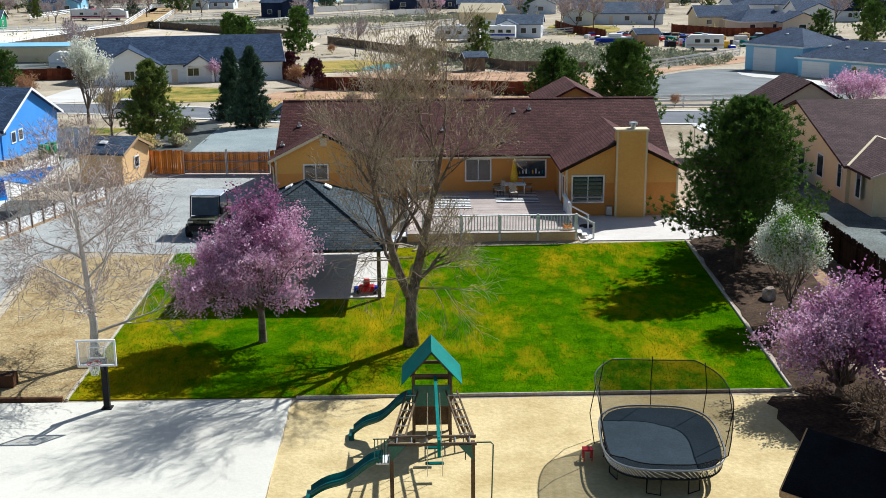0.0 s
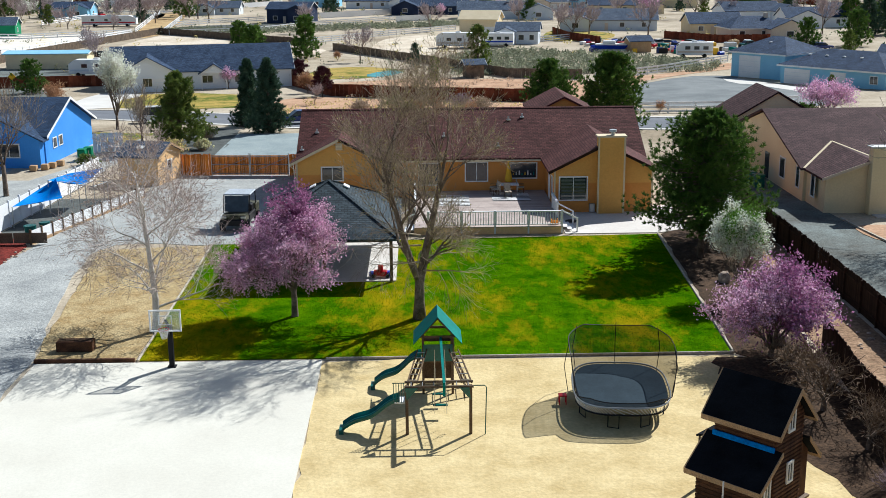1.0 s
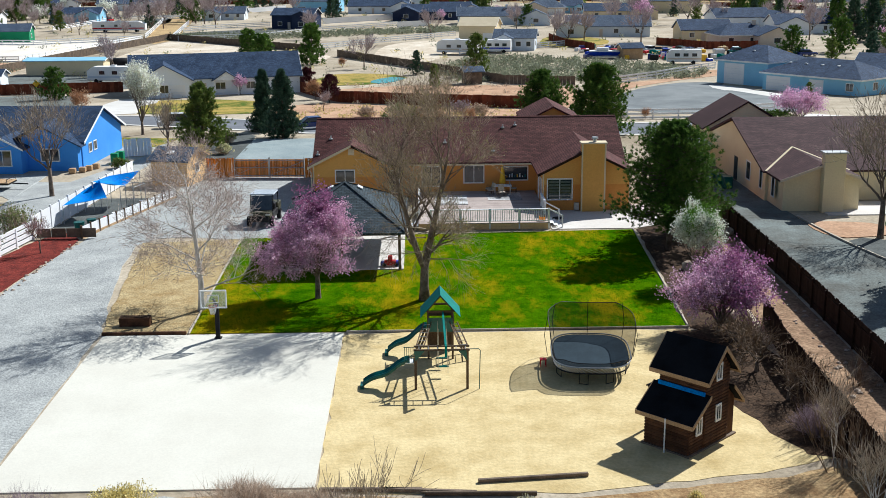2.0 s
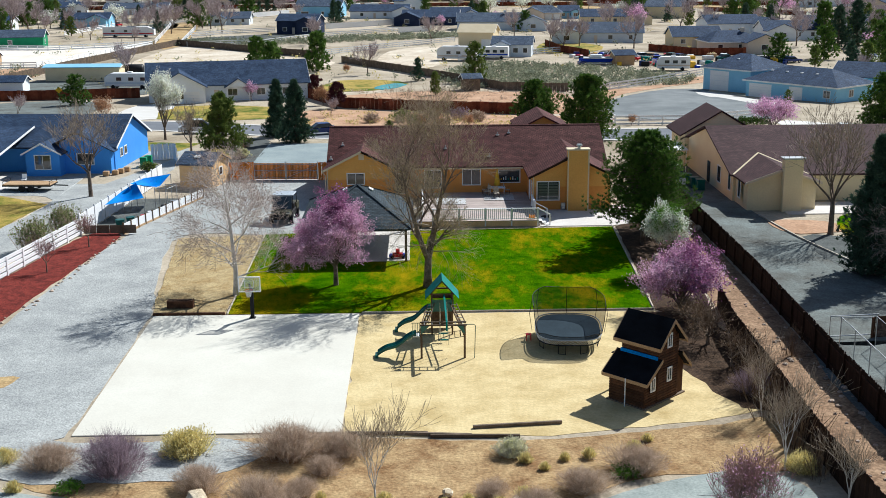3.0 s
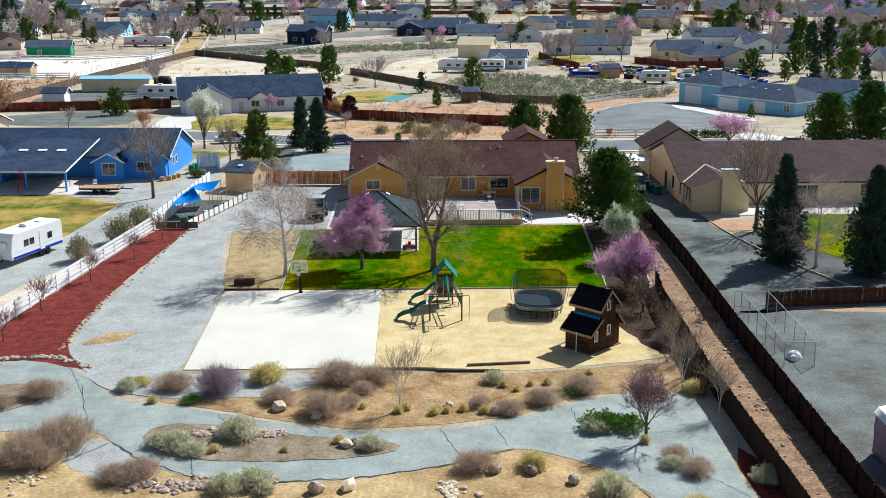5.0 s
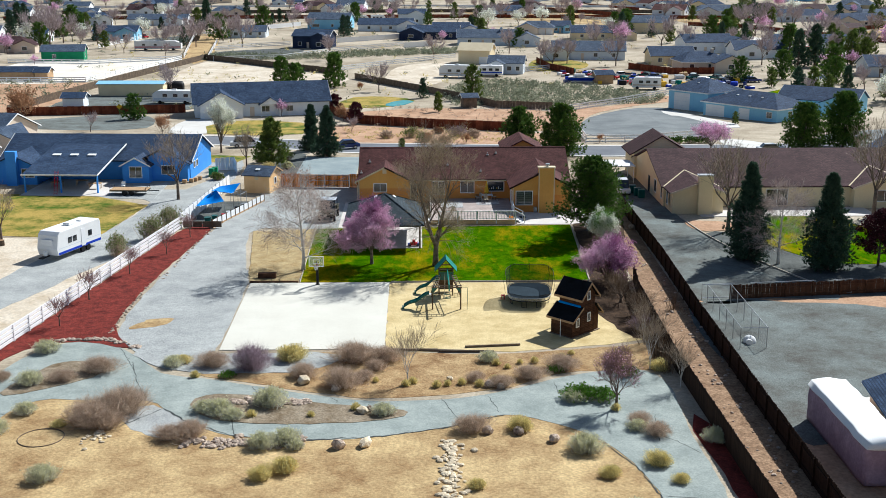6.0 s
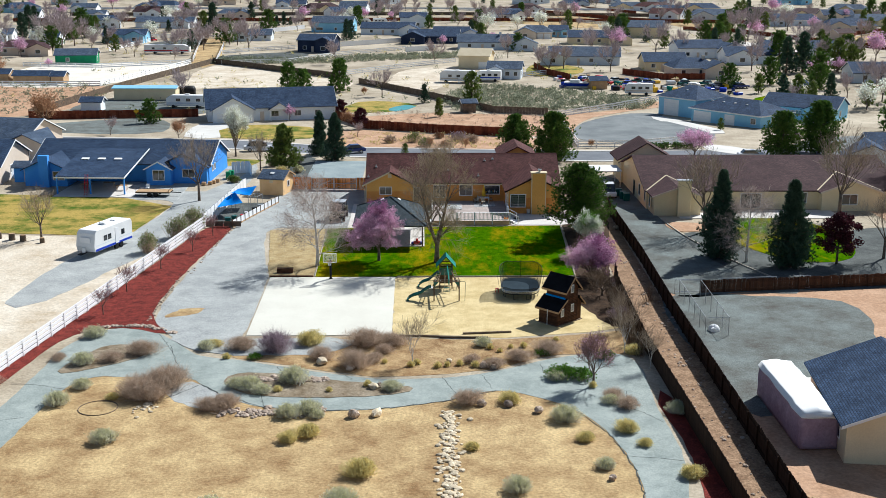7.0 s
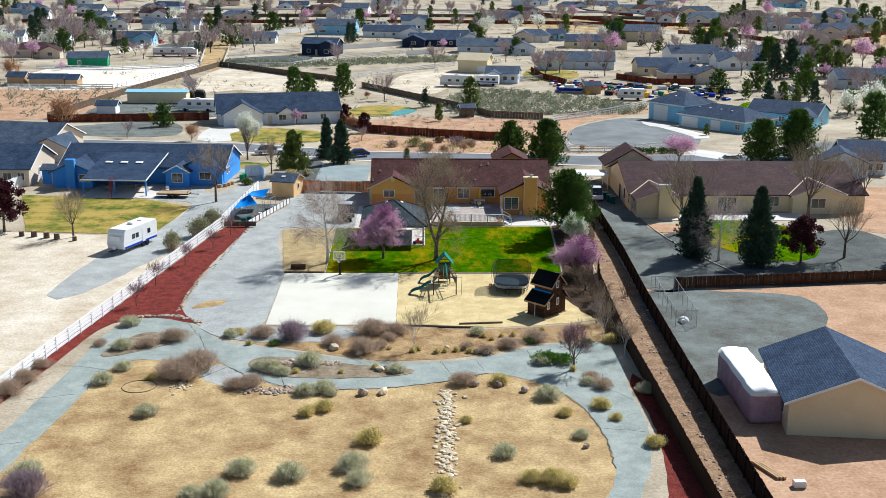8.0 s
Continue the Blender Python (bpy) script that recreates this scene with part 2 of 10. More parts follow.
BLUE_WALL = mat("bright_blue_siding", (0.065, 0.29, 0.78), (0.085, 0.33, 0.84), 3, 0.12, 0.75, 0.1, grain=0.06)
TEAL_WALL = mat("pale_blue_siding", (0.25, 0.54, 0.74), (0.31, 0.60, 0.80), 3, 0.12, 0.75, 0.1, grain=0.06)
CREAM_WALL = mat("cream_stucco", (0.78, 0.64, 0.41), (0.84, 0.71, 0.47), 3, 0.12, 0.85, 0.1, grain=0.05)
WHITE_WALL = mat("white_siding", (0.78, 0.82, 0.86), (0.84, 0.87, 0.90), 3, 0.12, 0.8, 0.1, grain=0.05)
GREY_WALL = mat("grey_siding", (0.60, 0.66, 0.73), (0.70, 0.75, 0.80), 3, 0.12, 0.8, 0.1, grain=0.05)
TAN_WALL = mat("tan_stucco", (0.66, 0.55, 0.44), (0.74, 0.63, 0.52), 3, 0.12, 0.85, 0.1, grain=0.05)
NAVY_WALL = mat("navy_siding", (0.02, 0.03, 0.07), (0.03, 0.045, 0.09), 3, 0.12, 0.75, 0.1, grain=0.05)
GREEN_WALL = mat("green_metal_siding", (0.015, 0.20, 0.09), (0.02, 0.25, 0.12), 3, 0.12, 0.6, 0.1, grain=0.05)
MAUVE_TARP = mat("mauve_tarpaulin", (0.34, 0.23, 0.29), (0.44, 0.31, 0.38), 1.2, 0.2, 0.7, 0.4, grain=0.15)
STONE = mat("field_stone", (0.17, 0.12, 0.09), (0.44, 0.36, 0.29), 0.5, 0.08, 0.9, 0.4, vary=0.35, island=0.4)
PALE_STONE = mat("pale_stone", (0.38, 0.30, 0.20), (0.62, 0.53, 0.39), 0.5, 0.08, 0.9, 0.4, vary=0.25, island=0.3)
TRUNK = mat("grey_brown_bark", (0.10, 0.075, 0.058), (0.24, 0.185, 0.145), 0.4, 0.06, 0.9, 0.6, grain=0.35)
PALE_TRUNK = mat("pale_birch_bark", (0.55, 0.50, 0.45), (0.74, 0.70, 0.65), 0.4, 0.06, 0.85, 0.4, grain=0.2)
TWIG = mat("fine_twigs", (0.25, 0.19, 0.135), (0.52, 0.43, 0.325), 0.6, 0.1, 0.9, 0, grain=0.2)
PINK_TWIG = mat("reddish_twigs", (0.30, 0.18, 0.17), (0.40, 0.27, 0.26), 0.6, 0.1, 0.9, 0, grain=0.15)
PALE_TWIG = mat("pale_twigs", (0.34, 0.25, 0.21), (0.70, 0.60, 0.54), 0.7, 0.1, 0.9, 0, grain=0.2)
STEM = mat("bare_brown_stems", (0.10, 0.065, 0.042), (0.26, 0.185, 0.125), 0.6, 0.1, 0.9, 0, grain=0.2)
GREY_TWIG = mat("grey_mauve_twigs", (0.34, 0.27, 0.27), (0.56, 0.48, 0.48), 0.9, 0.1, 0.9, 0, grain=0.15)
PINK = leafy("pink_blossom", (0.62, 0.31, 0.51), (0.92, 0.68, 0.82), 0.45, 0.3)
DEEP_PINK = leafy("plum_leaf_blossom", (0.21, 0.06, 0.15), (0.50, 0.24, 0.42), 0.5, 0.3)
SOFT_RUST = leafy("soft_rust_twigs", (0.34, 0.17, 0.085), (0.52, 0.31, 0.18), 0.8, 0.3)
WHITE_BLOSSOM = leafy("white_blossom", (0.74, 0.77, 0.62), (0.92, 0.92, 0.88), 0.5, 0.35)
BUDS = leafy("yellow_green_buds", (0.26, 0.24, 0.08), (0.36, 0.33, 0.13), 0.6)
NEEDLES = leafy("pine_needles", (0.040, 0.105, 0.016), (0.15, 0.24, 0.045), 0.9, 0.25)
SPRUCE = leafy("spruce_needles", (0.036, 0.080, 0.048), (0.095, 0.155, 0.095), 0.8, 0.15)
OLIVE = leafy("olive_pine_needles", (0.085, 0.14, 0.026), (0.22, 0.27, 0.065), 0.7, 0.25)
MAPLE = leafy("dark_red_leaves", (0.05, 0.012, 0.018), (0.11, 0.03, 0.04), 0.6, 0.2)
SAGE = leafy("sage_leaves", (0.50, 0.49, 0.27), (0.80, 0.77, 0.50), 0.5, 0.35)
RABBIT = leafy("yellow_brush", (0.60, 0.51, 0.20), (0.78, 0.68, 0.34), 0.5, 0.35)
BRUSH = leafy("brown_brush", (0.34, 0.245, 0.17), (0.66, 0.53, 0.42), 0.4, 0.4)
PURPLE_BRUSH = leafy("purple_brush", (0.20, 0.14, 0.165), (0.46, 0.36, 0.41), 0.4, 0.4)
OLIVE_BUSH = leafy("olive_bush_leaves", (0.15, 0.19, 0.06), (0.32, 0.36, 0.14), 0.6, 0.3)
FRESH = leafy("fresh_green_leaves", (0.06, 0.16, 0.015), (0.14, 0.28, 0.03), 0.5, 0.3)
SILVER = leafy("silver_brush", (0.48, 0.48, 0.42), (0.66, 0.65, 0.58), 0.5, 0.35)
RED_BROWN = leafy("rust_brush", (0.22, 0.10, 0.05), (0.34, 0.17, 0.09), 0.5, 0.2)
WATER = mat("pool_cover", (0.05, 0.28, 0.30), (0.07, 0.34, 0.36), 3, 0.3, 0.25, 0, grain=0.05)
GRASS_BLADE = leafy("grass_blades", (0.014, 0.085, 0.0), (0.11, 0.18, 0.0), 1.6, 0.3)
GRASS_BLADE.node_tree.nodes["Principled BSDF"].inputs["Specular IOR Level"].default_value = 0.0
FAR_SAGE = leafy("distant_sagebrush", (0.19, 0.21, 0.135), (0.40, 0.42, 0.30), 3.0, 0.25)
ARENA = mat("pale_arena_sand", (0.72, 0.65, 0.55), (0.82, 0.76, 0.67), 5, 0.3, 0.95, 0.2, grain=0.08)
SHUTTER = mat("dark_shutter", (0.09, 0.11, 0.10), (0.13, 0.15, 0.14), 1, 0.1, 0.6, 0)


# ---- builders ----
def part(name, bm, material, parent, label="", smooth=False):
    """Link a bmesh as one mesh object under a thing or a part."""
    me = bpy.data.meshes.new(name)
    bm.to_mesh(me)
    bm.free()
    me.materials.append(material)
    if smooth:
        me.shade_smooth()
    ob = new(name, me)
    ob.parent = parent
    return tagged(ob, label)


def share(name, like, parent, m):
    """Another object on the mesh of a part, at the pose m."""
    ob = new(name, like.data)
    ob.parent, ob.matrix_basis = parent, m
    return ob


def cloud(name, verts, faces, material, parent=None, smooth=False):
    me = bpy.data.meshes.new(name)
    me.from_pydata(np.asarray(verts).tolist(), [], faces if isinstance(faces, list) else np.asarray(faces).tolist())
    me.materials.append(material)
    if smooth:
        me.shade_smooth()
    ob = new(name, me)
    ob.parent = parent
    return ob


def thing(name, label, category, group="", kind="", m=None):
    ob = new(name)
    ob.empty_display_size = 0.2
    if m is not None:
        ob.matrix_basis = m
    return tagged(ob, label, category, group, kind)


def box(bm, x0, y0, z0, x1, y1, z1):
    r = bmesh.ops.create_cube(bm, size=1)
    for v in r["verts"]:
        v.co = Vector((x0 + (v.co.x + 0.5) * (x1 - x0), y0 + (v.co.y + 0.5) * (y1 - y0), z0 + (v.co.z + 0.5) * (z1 - z0)))
    return bm


def cube(*a):
    return box(bmesh.new(), *a)


def bevelled(bm, w=0.02, n=1):
    bmesh.ops.bevel(bm, geom=bm.edges[:], offset=w, segments=n, profile=0.5, affect="EDGES")
    return bm


def slab(bm, pts, thick):
    """A sheet from a ring of points, thick downwards."""
    top = [bm.verts.new(p) for p in pts]
    low = [bm.verts.new((p[0], p[1], p[2] - thick)) for p in pts]
    bm.faces.new(top)
    bm.faces.new(low[::-1])
    k = len(pts)
    for i in range(k):
        bm.faces.new((top[i], low[i], low[(i + 1) % k], top[(i + 1) % k]))
    bmesh.ops.recalc_face_normals(bm, faces=bm.faces[:])
    return bm


def prism(bm, ring, along):
    """A flat ring of points carried along a vector."""
    a = [bm.verts.new(p) for p in ring]
    b = [bm.verts.new(Vector(p) + Vector(along)) for p in ring]
    bm.faces.new(a)
    bm.faces.new(b[::-1])
    k = len(ring)
    for i in range(k):
        bm.faces.new((a[i], b[i], b[(i + 1) % k], a[(i + 1) % k]))
    bmesh.ops.recalc_face_normals(bm, faces=bm.faces[:])
    return bm


def tube(bm, pts, r, sides=6, cap=True):
    """A round bar through points; r is one radius or one for each point."""
    pts = [Vector(p) for p in pts]
    rs = r if isinstance(r, (list, tuple)) else [r] * len(pts)
    rings = []
    for i, p in enumerate(pts):
        d = (pts[min(i + 1, len(pts) - 1)] - pts[max(i - 1, 0)]).normalized()
        u = d.orthogonal().normalized() if abs(d.z) > 0.95 else d.cross(Vector((0, 0, 1))).normalized()
        v = d.cross(u)
        rings.append([bm.verts.new(p + (u * math.cos(6.2832 * k / sides) + v * math.sin(6.2832 * k / sides)) * rs[i]) for k in range(sides)])
    for a, b in zip(rings, rings[1:]):
        for k in range(sides):
            bm.faces.new((a[k], a[(k + 1) % sides], b[(k + 1) % sides], b[k]))
    if cap:
        bm.faces.new(rings[0][::-1])
        bm.faces.new(rings[-1])
    return bm


def bar(p, q, r=0.03, sides=6):
    return tube(bmesh.new(), [p, q], r, sides)


def beam(p, q, w, h):
    """A square timber from p to q."""
    p, q = Vector(p), Vector(q)
    d = (q - p).normalized()
    s = d.cross(Vector((0, 0, 1)))
    s = (s if s.length > 0.01 else Vector((1, 0, 0))).normalized() * w / 2
    t = s.cross(d).normalized() * h / 2
    return prism(bmesh.new(), [p + s + t, p - s + t, p - s - t, p + s - t], q - p)


def smooth_ring(pts, step=1.2, wobble=0.0, seed=1):
    """A closed rounded outline through corner points, with a little wobble."""
    rng = np.random.default_rng(seed)
    p = np.array(pts, float)
    out = []
    k = len(p)
    for i in range(k):
        a, b, c, d = p[i - 1], p[i], p[(i + 1) % k], p[(i + 2) % k]
        n = max(2, int(np.linalg.norm(c - b) / step))
        for s in np.arange(n) / n:
            out.append(0.5 * ((2 * b) + (c - a) * s + (2 * a - 5 * b + 4 * c - d) * s * s + (3 * b - a - 3 * c + d) * s ** 3))
    return np.array(out) + rng.normal(0, wobble, (len(out), 2)) * (wobble > 0)


def straight_ring(pts, step=0.8, wobble=0.0, seed=1):
    rng = np.random.default_rng(seed)
    p = np.array(pts, float)
    out = []
    for i in range(len(p)):
        b, c = p[i], p[(i + 1) % len(p)]
        n = max(1, int(np.linalg.norm(c - b) / step))
        out += [b + (c - b) * s for s in np.arange(n) / n]
    return np.array(out) + rng.normal(0, wobble, (len(out), 2)) * (wobble > 0)


def patch(name, ring, z, material, label, category="ground", deep=0.25):
    """A flat piece of ground with sides that go down into the soil."""
    bm = slab(bmesh.new(), [(x, y, z + gz(y)) for x, y in ring], deep)
    return tagged(part(name, bm, material, None), label, category, kind="structure")


def inside(ring, x, y):
    r = np.asarray(ring)
    xi, yi, xj, yj = r[:, 0], r[:, 1], np.roll(r[:, 0], 1), np.roll(r[:, 1], 1)
    c = ((yi > y) != (yj > y)) & (x < (xj - xi) * (y - yi) / (yj - yi + 1e-12) + xi)
    return c.sum() % 2 == 1


# ---- plants ----
def grow(rng, pts, base, d, length, r, depth, limbs, spread=0.6, up=0.15, kids=3, shrink=0.68):
    """Branches as lists of points with radii, ever finer; the last ones are collected in pts."""
    path, rad, p, q = [base], [r], Vector(base), Vector(d).normalized()
    n = 4 if depth > 1 else 3
    for i in range(n):
        q = (q + Vector(rng.normal(0, 0.13, 3)) + Vector((0, 0, up * 0.35))).normalized()
        p = p + q * (length / n)
        path.append(tuple(p))
        rad.append(r * (1 - 0.55 * (i + 1) / n))
    limbs.append((path, rad, depth))
    if depth == 0:
        pts += path[1:]
        return
    for i in range(kids + (1 if depth > 1 else 0)):
        s = 0.35 + 0.65 * (i + rng.random()) / (kids + 1)
        j = min(int(s * n), n - 1)
        o = Vector(path[j]).lerp(Vector(path[j + 1]), s * n - j)
        side = Vector(rng.normal(0, 1, 3))
        side = (side - q * side.dot(q)).normalized()
        nd = (q * (1 - spread * 0.5) + side * spread + Vector((0, 0, up))).normalized()
        grow(rng, pts, tuple(o), nd, length * shrink * (0.8 + 0.4 * rng.random()), max(r * (1 - 0.55 * s) * 0.62, 0.006), depth - 1, limbs, spread, up, kids, shrink)
    grow(rng, pts, path[-1], q, length * shrink, rad[-1] * 0.8, depth - 1, limbs, spread, up, kids, shrink)


def limb_mesh(bm, limbs, thick_from=0, sides=5):
    for path, rad, depth in limbs:
        if depth >= thick_from:
            tube(bm, path, rad, sides if depth > 2 and sides > 3 else 3, cap=False)
    return bm


def flakes(rng, centres, n, size, spread, flat=0.0):
    """n small four-cornered leaves strewn round the centres."""
    c = np.asarray(centres)[rng.integers(0, len(centres), n)] + rng.normal(0, spread, (n, 3))
    u = rng.normal(0, 1, (n, 3))
    u /= np.linalg.norm(u, axis=1)[:, None]
    w = rng.normal(0, 1, (n, 3))
    w[:, 2] *= 1 - flat
    u[:, 2] *= 1 - flat
    v = np.cross(u, w)
    v /= np.linalg.norm(v, axis=1)[:, None] + 1e-9
    s = size * rng.uniform(0.6, 1.3, (n, 1))
    verts = np.stack([c - u * s, c - v * s * 0.7, c + u * s, c + v * s * 0.7], 1).reshape(-1, 3)
    return verts, np.arange(n * 4).reshape(-1, 4)


def tree(name, label, seed, height, radius, trunk_r, bark, twig=None, leaf=None, leaves=0, leaf_size=0.07, leaf_spread=0.1, depth=4, stem=0.3, kids=3, up=0.15, spread=0.6, lean=(0, 0), forks=5, group="", shrink=0.68, flat=0.0):
    """A broad tree: tapered trunk, forking limbs, and leaves or blossom on the fine twigs. Stands at the origin."""
    rng = np.random.default_rng(seed)
    top, limbs, pts = height * stem, [], []
    t = thing(name, label, "tree", group)
    trunk = [(0, 0, -0.15), (0, 0, 0.12), (lean[0] * 0.5, lean[1] * 0.5, top * 0.5), (lean[0], lean[1], top)]
    part("trunk", tube(bmesh.new(), trunk, [trunk_r * 1.5, trunk_r * 1.1, trunk_r * 0.95, trunk_r * 0.8], 9), bark, t, smooth=True)
    total = sum(shrink ** k for k in range(depth + 1))
    for i in range(forks):
        a = 6.2832 * (i + 0.5 * rng.random()) / forks
        out = 0.25 if i == 0 else rng.uniform(0.5, 1.0)
        rise = (height - top) / total
        wide = radius / total * 1.1
        d = Vector((math.cos(a) * out * wide, math.sin(a) * out * wide, rise * (1.1 - 0.45 * out)))
        base = (lean[0], lean[1], top * (0.75 + 0.25 * rng.random()))
        grow(rng, pts, base, d, d.length, trunk_r * 0.55, depth, limbs, spread, up, kids, shrink)
    big = [q for q in limbs if q[2] >= 2]
    fine = [q for q in limbs if q[2] < 2]
    part("limb_frame", limb_mesh(bmesh.new(), big, 0, 3 if flat else 6), bark, t, smooth=True)
    v, f = [], []
    for path, rad, dep in fine:
        for a, b, ra, rb in zip(path, path[1:], rad, rad[1:]):
            k = len(v)
            va, vb = np.array(a), np.array(b)
            s = np.cross(vb - va, rng.normal(0, 1, 3))
            s /= np.linalg.norm(s) + 1e-9
            s2 = np.cross(vb - va, s)
            s2 /= np.linalg.norm(s2) + 1e-9
            ra, rb = max(ra, flat, 0.008), max(rb, flat * 0.8, 0.006)
            if flat:
                v += [va + s * ra, va - s * ra, vb - s * rb, vb + s * rb]
                f.append((k, k + 1, k + 2, k + 3))
                continue
            v += [va + s * ra, va - s * ra * 0.5 + s2 * ra * 0.85, va - s * ra * 0.5 - s2 * ra * 0.85, vb + s * rb, vb - s * rb * 0.5 + s2 * rb * 0.85, vb - s * rb * 0.5 - s2 * rb * 0.85]
            f += [(k, k + 1, k + 4, k + 3), (k + 1, k + 2, k + 5, k + 4), (k + 2, k, k + 3, k + 5)]
    tagged(cloud("twig_mass", v, f, twig or bark, t), kind="stuff")
    if leaves:
        lv, lf = flakes(rng, pts, leaves, leaf_size, leaf_spread)
        tagged(cloud("crown", lv, lf, leaf, t), kind="stuff")
    return t


def leader_tree(name, label, seed, height, radius, trunk_r, bark, twig, forks=13, stem=0.24, depth=4, kids=2, rise=0.75, droop=0.12, lean=(0, 0), leaf=None, leaves=0, leaf_size=0.05, low=0.75, thin=0.009, taper=0.62, twin=None):
    """A tree with one main stem almost to the top: limbs leave it all the way up, shorter and steeper towards the tip."""
    rng = np.random.default_rng(seed)
    t = thing(name, label, "tree")
    k, path, rad = 9, [], []
    for i in range(k + 1):
        s = i / k
        path.append((lean[0] * max(0.0, s - 0.22) + 0.10 * height * 0.12 * math.sin(3.1 * s + seed), lean[1] * max(0.0, s - 0.22) + 0.012 * height * math.cos(4.2 * s + seed) - 0.012 * height * math.cos(seed), -0.15 + s * height * 0.86))
        rad.append(trunk_r * (1.35 if i == 0 else 1.0) * (1 - s) ** 0.8 + 0.02)
    part("trunk", tube(bmesh.new(), path, rad, 9), bark, t, smooth=True)
    stems = [path]
    if twin:
        o, w = Vector(path[2]), [path[0], path[1]]
        for i in range(2, k + 1):
            q = (i - 2) / (k - 2)
            w.append(tuple(o + Vector((twin[0] * q ** 0.8, twin[1] * q ** 0.8, (path[k][2] - path[2][2]) * q * 0.94))))
        part("trunk", tube(bmesh.new(), w[2:], [r_ * 0.85 for r_ in rad[2:]], 8), bark, t, smooth=True)
        stems.append(w)
    limbs, pts = [], []
    total = sum(0.68 ** q for q in range(depth + 1))
    for i in range(forks):
        s = stem + (0.84 - stem) * (i + 0.5 * rng.random()) / forks
        j = min(int(s / 0.86 * k), k - 1)
        axis = stems[i % len(stems)]
        base = Vector(axis[j]).lerp(Vector(axis[j + 1]), s / 0.86 * k - j)
        q = (s - stem) / (0.86 - stem)
        reach = radius * (low + (1 - low) * math.sin(min(1, q * 2.2) * 1.57)) * (1 - taper * q) * rng.uniform(0.8, 1.15)
        a = i * 2.4 + rng.normal(0, 0.3)
        d = Vector((math.cos(a), math.sin(a), rise * (0.6 + 0.9 * q)))
        grow(rng, pts, tuple(base), d, reach * 1.25 / total * d.length, trunk_r * (0.42 - 0.22 * q), depth, limbs, 0.6, droop, kids, 0.68)
    part("limb_frame", limb_mesh(bmesh.new(), [z for z in limbs if z[2] >= 2], 0, 5), bark, t, smooth=True)
    v, f = [], []
    for pa, ra, dep in limbs:
        if dep >= 2:
            continue
        for a, b, r0, r1 in zip(pa, pa[1:], ra, ra[1:]):
            n, va, vb = len(v), np.array(a), np.array(b)
            sd = np.cross(vb - va, rng.normal(0, 1, 3))
            sd /= np.linalg.norm(sd) + 1e-9
            v += [va + sd * max(r0, thin), va - sd * max(r0, thin), vb - sd * max(r1, thin * 0.7), vb + sd * max(r1, thin * 0.7)]
            f.append((n, n + 1, n + 2, n + 3))
    tagged(cloud("twig_mass", v, f, twig, t), kind="stuff")
    if leaves:
        lv, lf = flakes(rng, pts, leaves, leaf_size, 0.1)
        tagged(cloud("crown", lv, lf, leaf, t), kind="stuff")
    return t


def clumped_pine(name, label, seed, height, radius, leaf, clumps=70, per=190, size=0.11, stem=0.2, shape=0.7, group=""):
    """An open pine: limbs that end in uneven clumps of needles, with gaps."""
    rng = np.random.default_rng(seed)
    t = thing(name, label, "tree", group)
    part("trunk", tube(bmesh.new(), [(0, 0, -0.15), (0.05, 0, height * 0.45), (0, 0.05, height * 0.93)], [height * 0.026, height * 0.018, 0.03], 8), TRUNK, t, smooth=True)
    bm, c = bmesh.new(), []
    for i in range(clumps):
        s = (i + rng.random()) / clumps
        z = height * (stem + (0.97 - stem) * s)
        a = i * 2.4 + rng.normal(0, 0.5)
        wide = radius * min(1, 0.6 + 1.6 * s) * (1 - s) ** (shape * 0.8) * (0.85 + 0.3 * math.sin(2 * a + seed + 5 * s)) + 0.25
        L = wide * rng.uniform(0.3, 1.05)
        p = np.array([math.cos(a) * L, math.sin(a) * L, z + 0.1 * L])
        tube(bm, [(0, 0, z - 0.25 * L), tuple(p)], [0.05, 0.015], 4, cap=False)
        r = rng.uniform(0.07, 0.17) * radius + 0.16
        u = rng.normal(0, 1, (per, 3))
        u /= np.linalg.norm(u, axis=1)[:, None]
        c.append(p + u * (rng.random((per, 1)) ** 0.4) * r * np.array([1.15, 1.15, 0.8]) + rng.normal(0, 0.12 * r, (per, 3)))
    part("bough_frame", bm, TRUNK, t)
    c = np.concatenate(c)
    v, f = flakes(rng, c, len(c), size, 0.01, 0.2)
    tagged(cloud("foliage", v, f, leaf, t), kind="stuff")
    return t


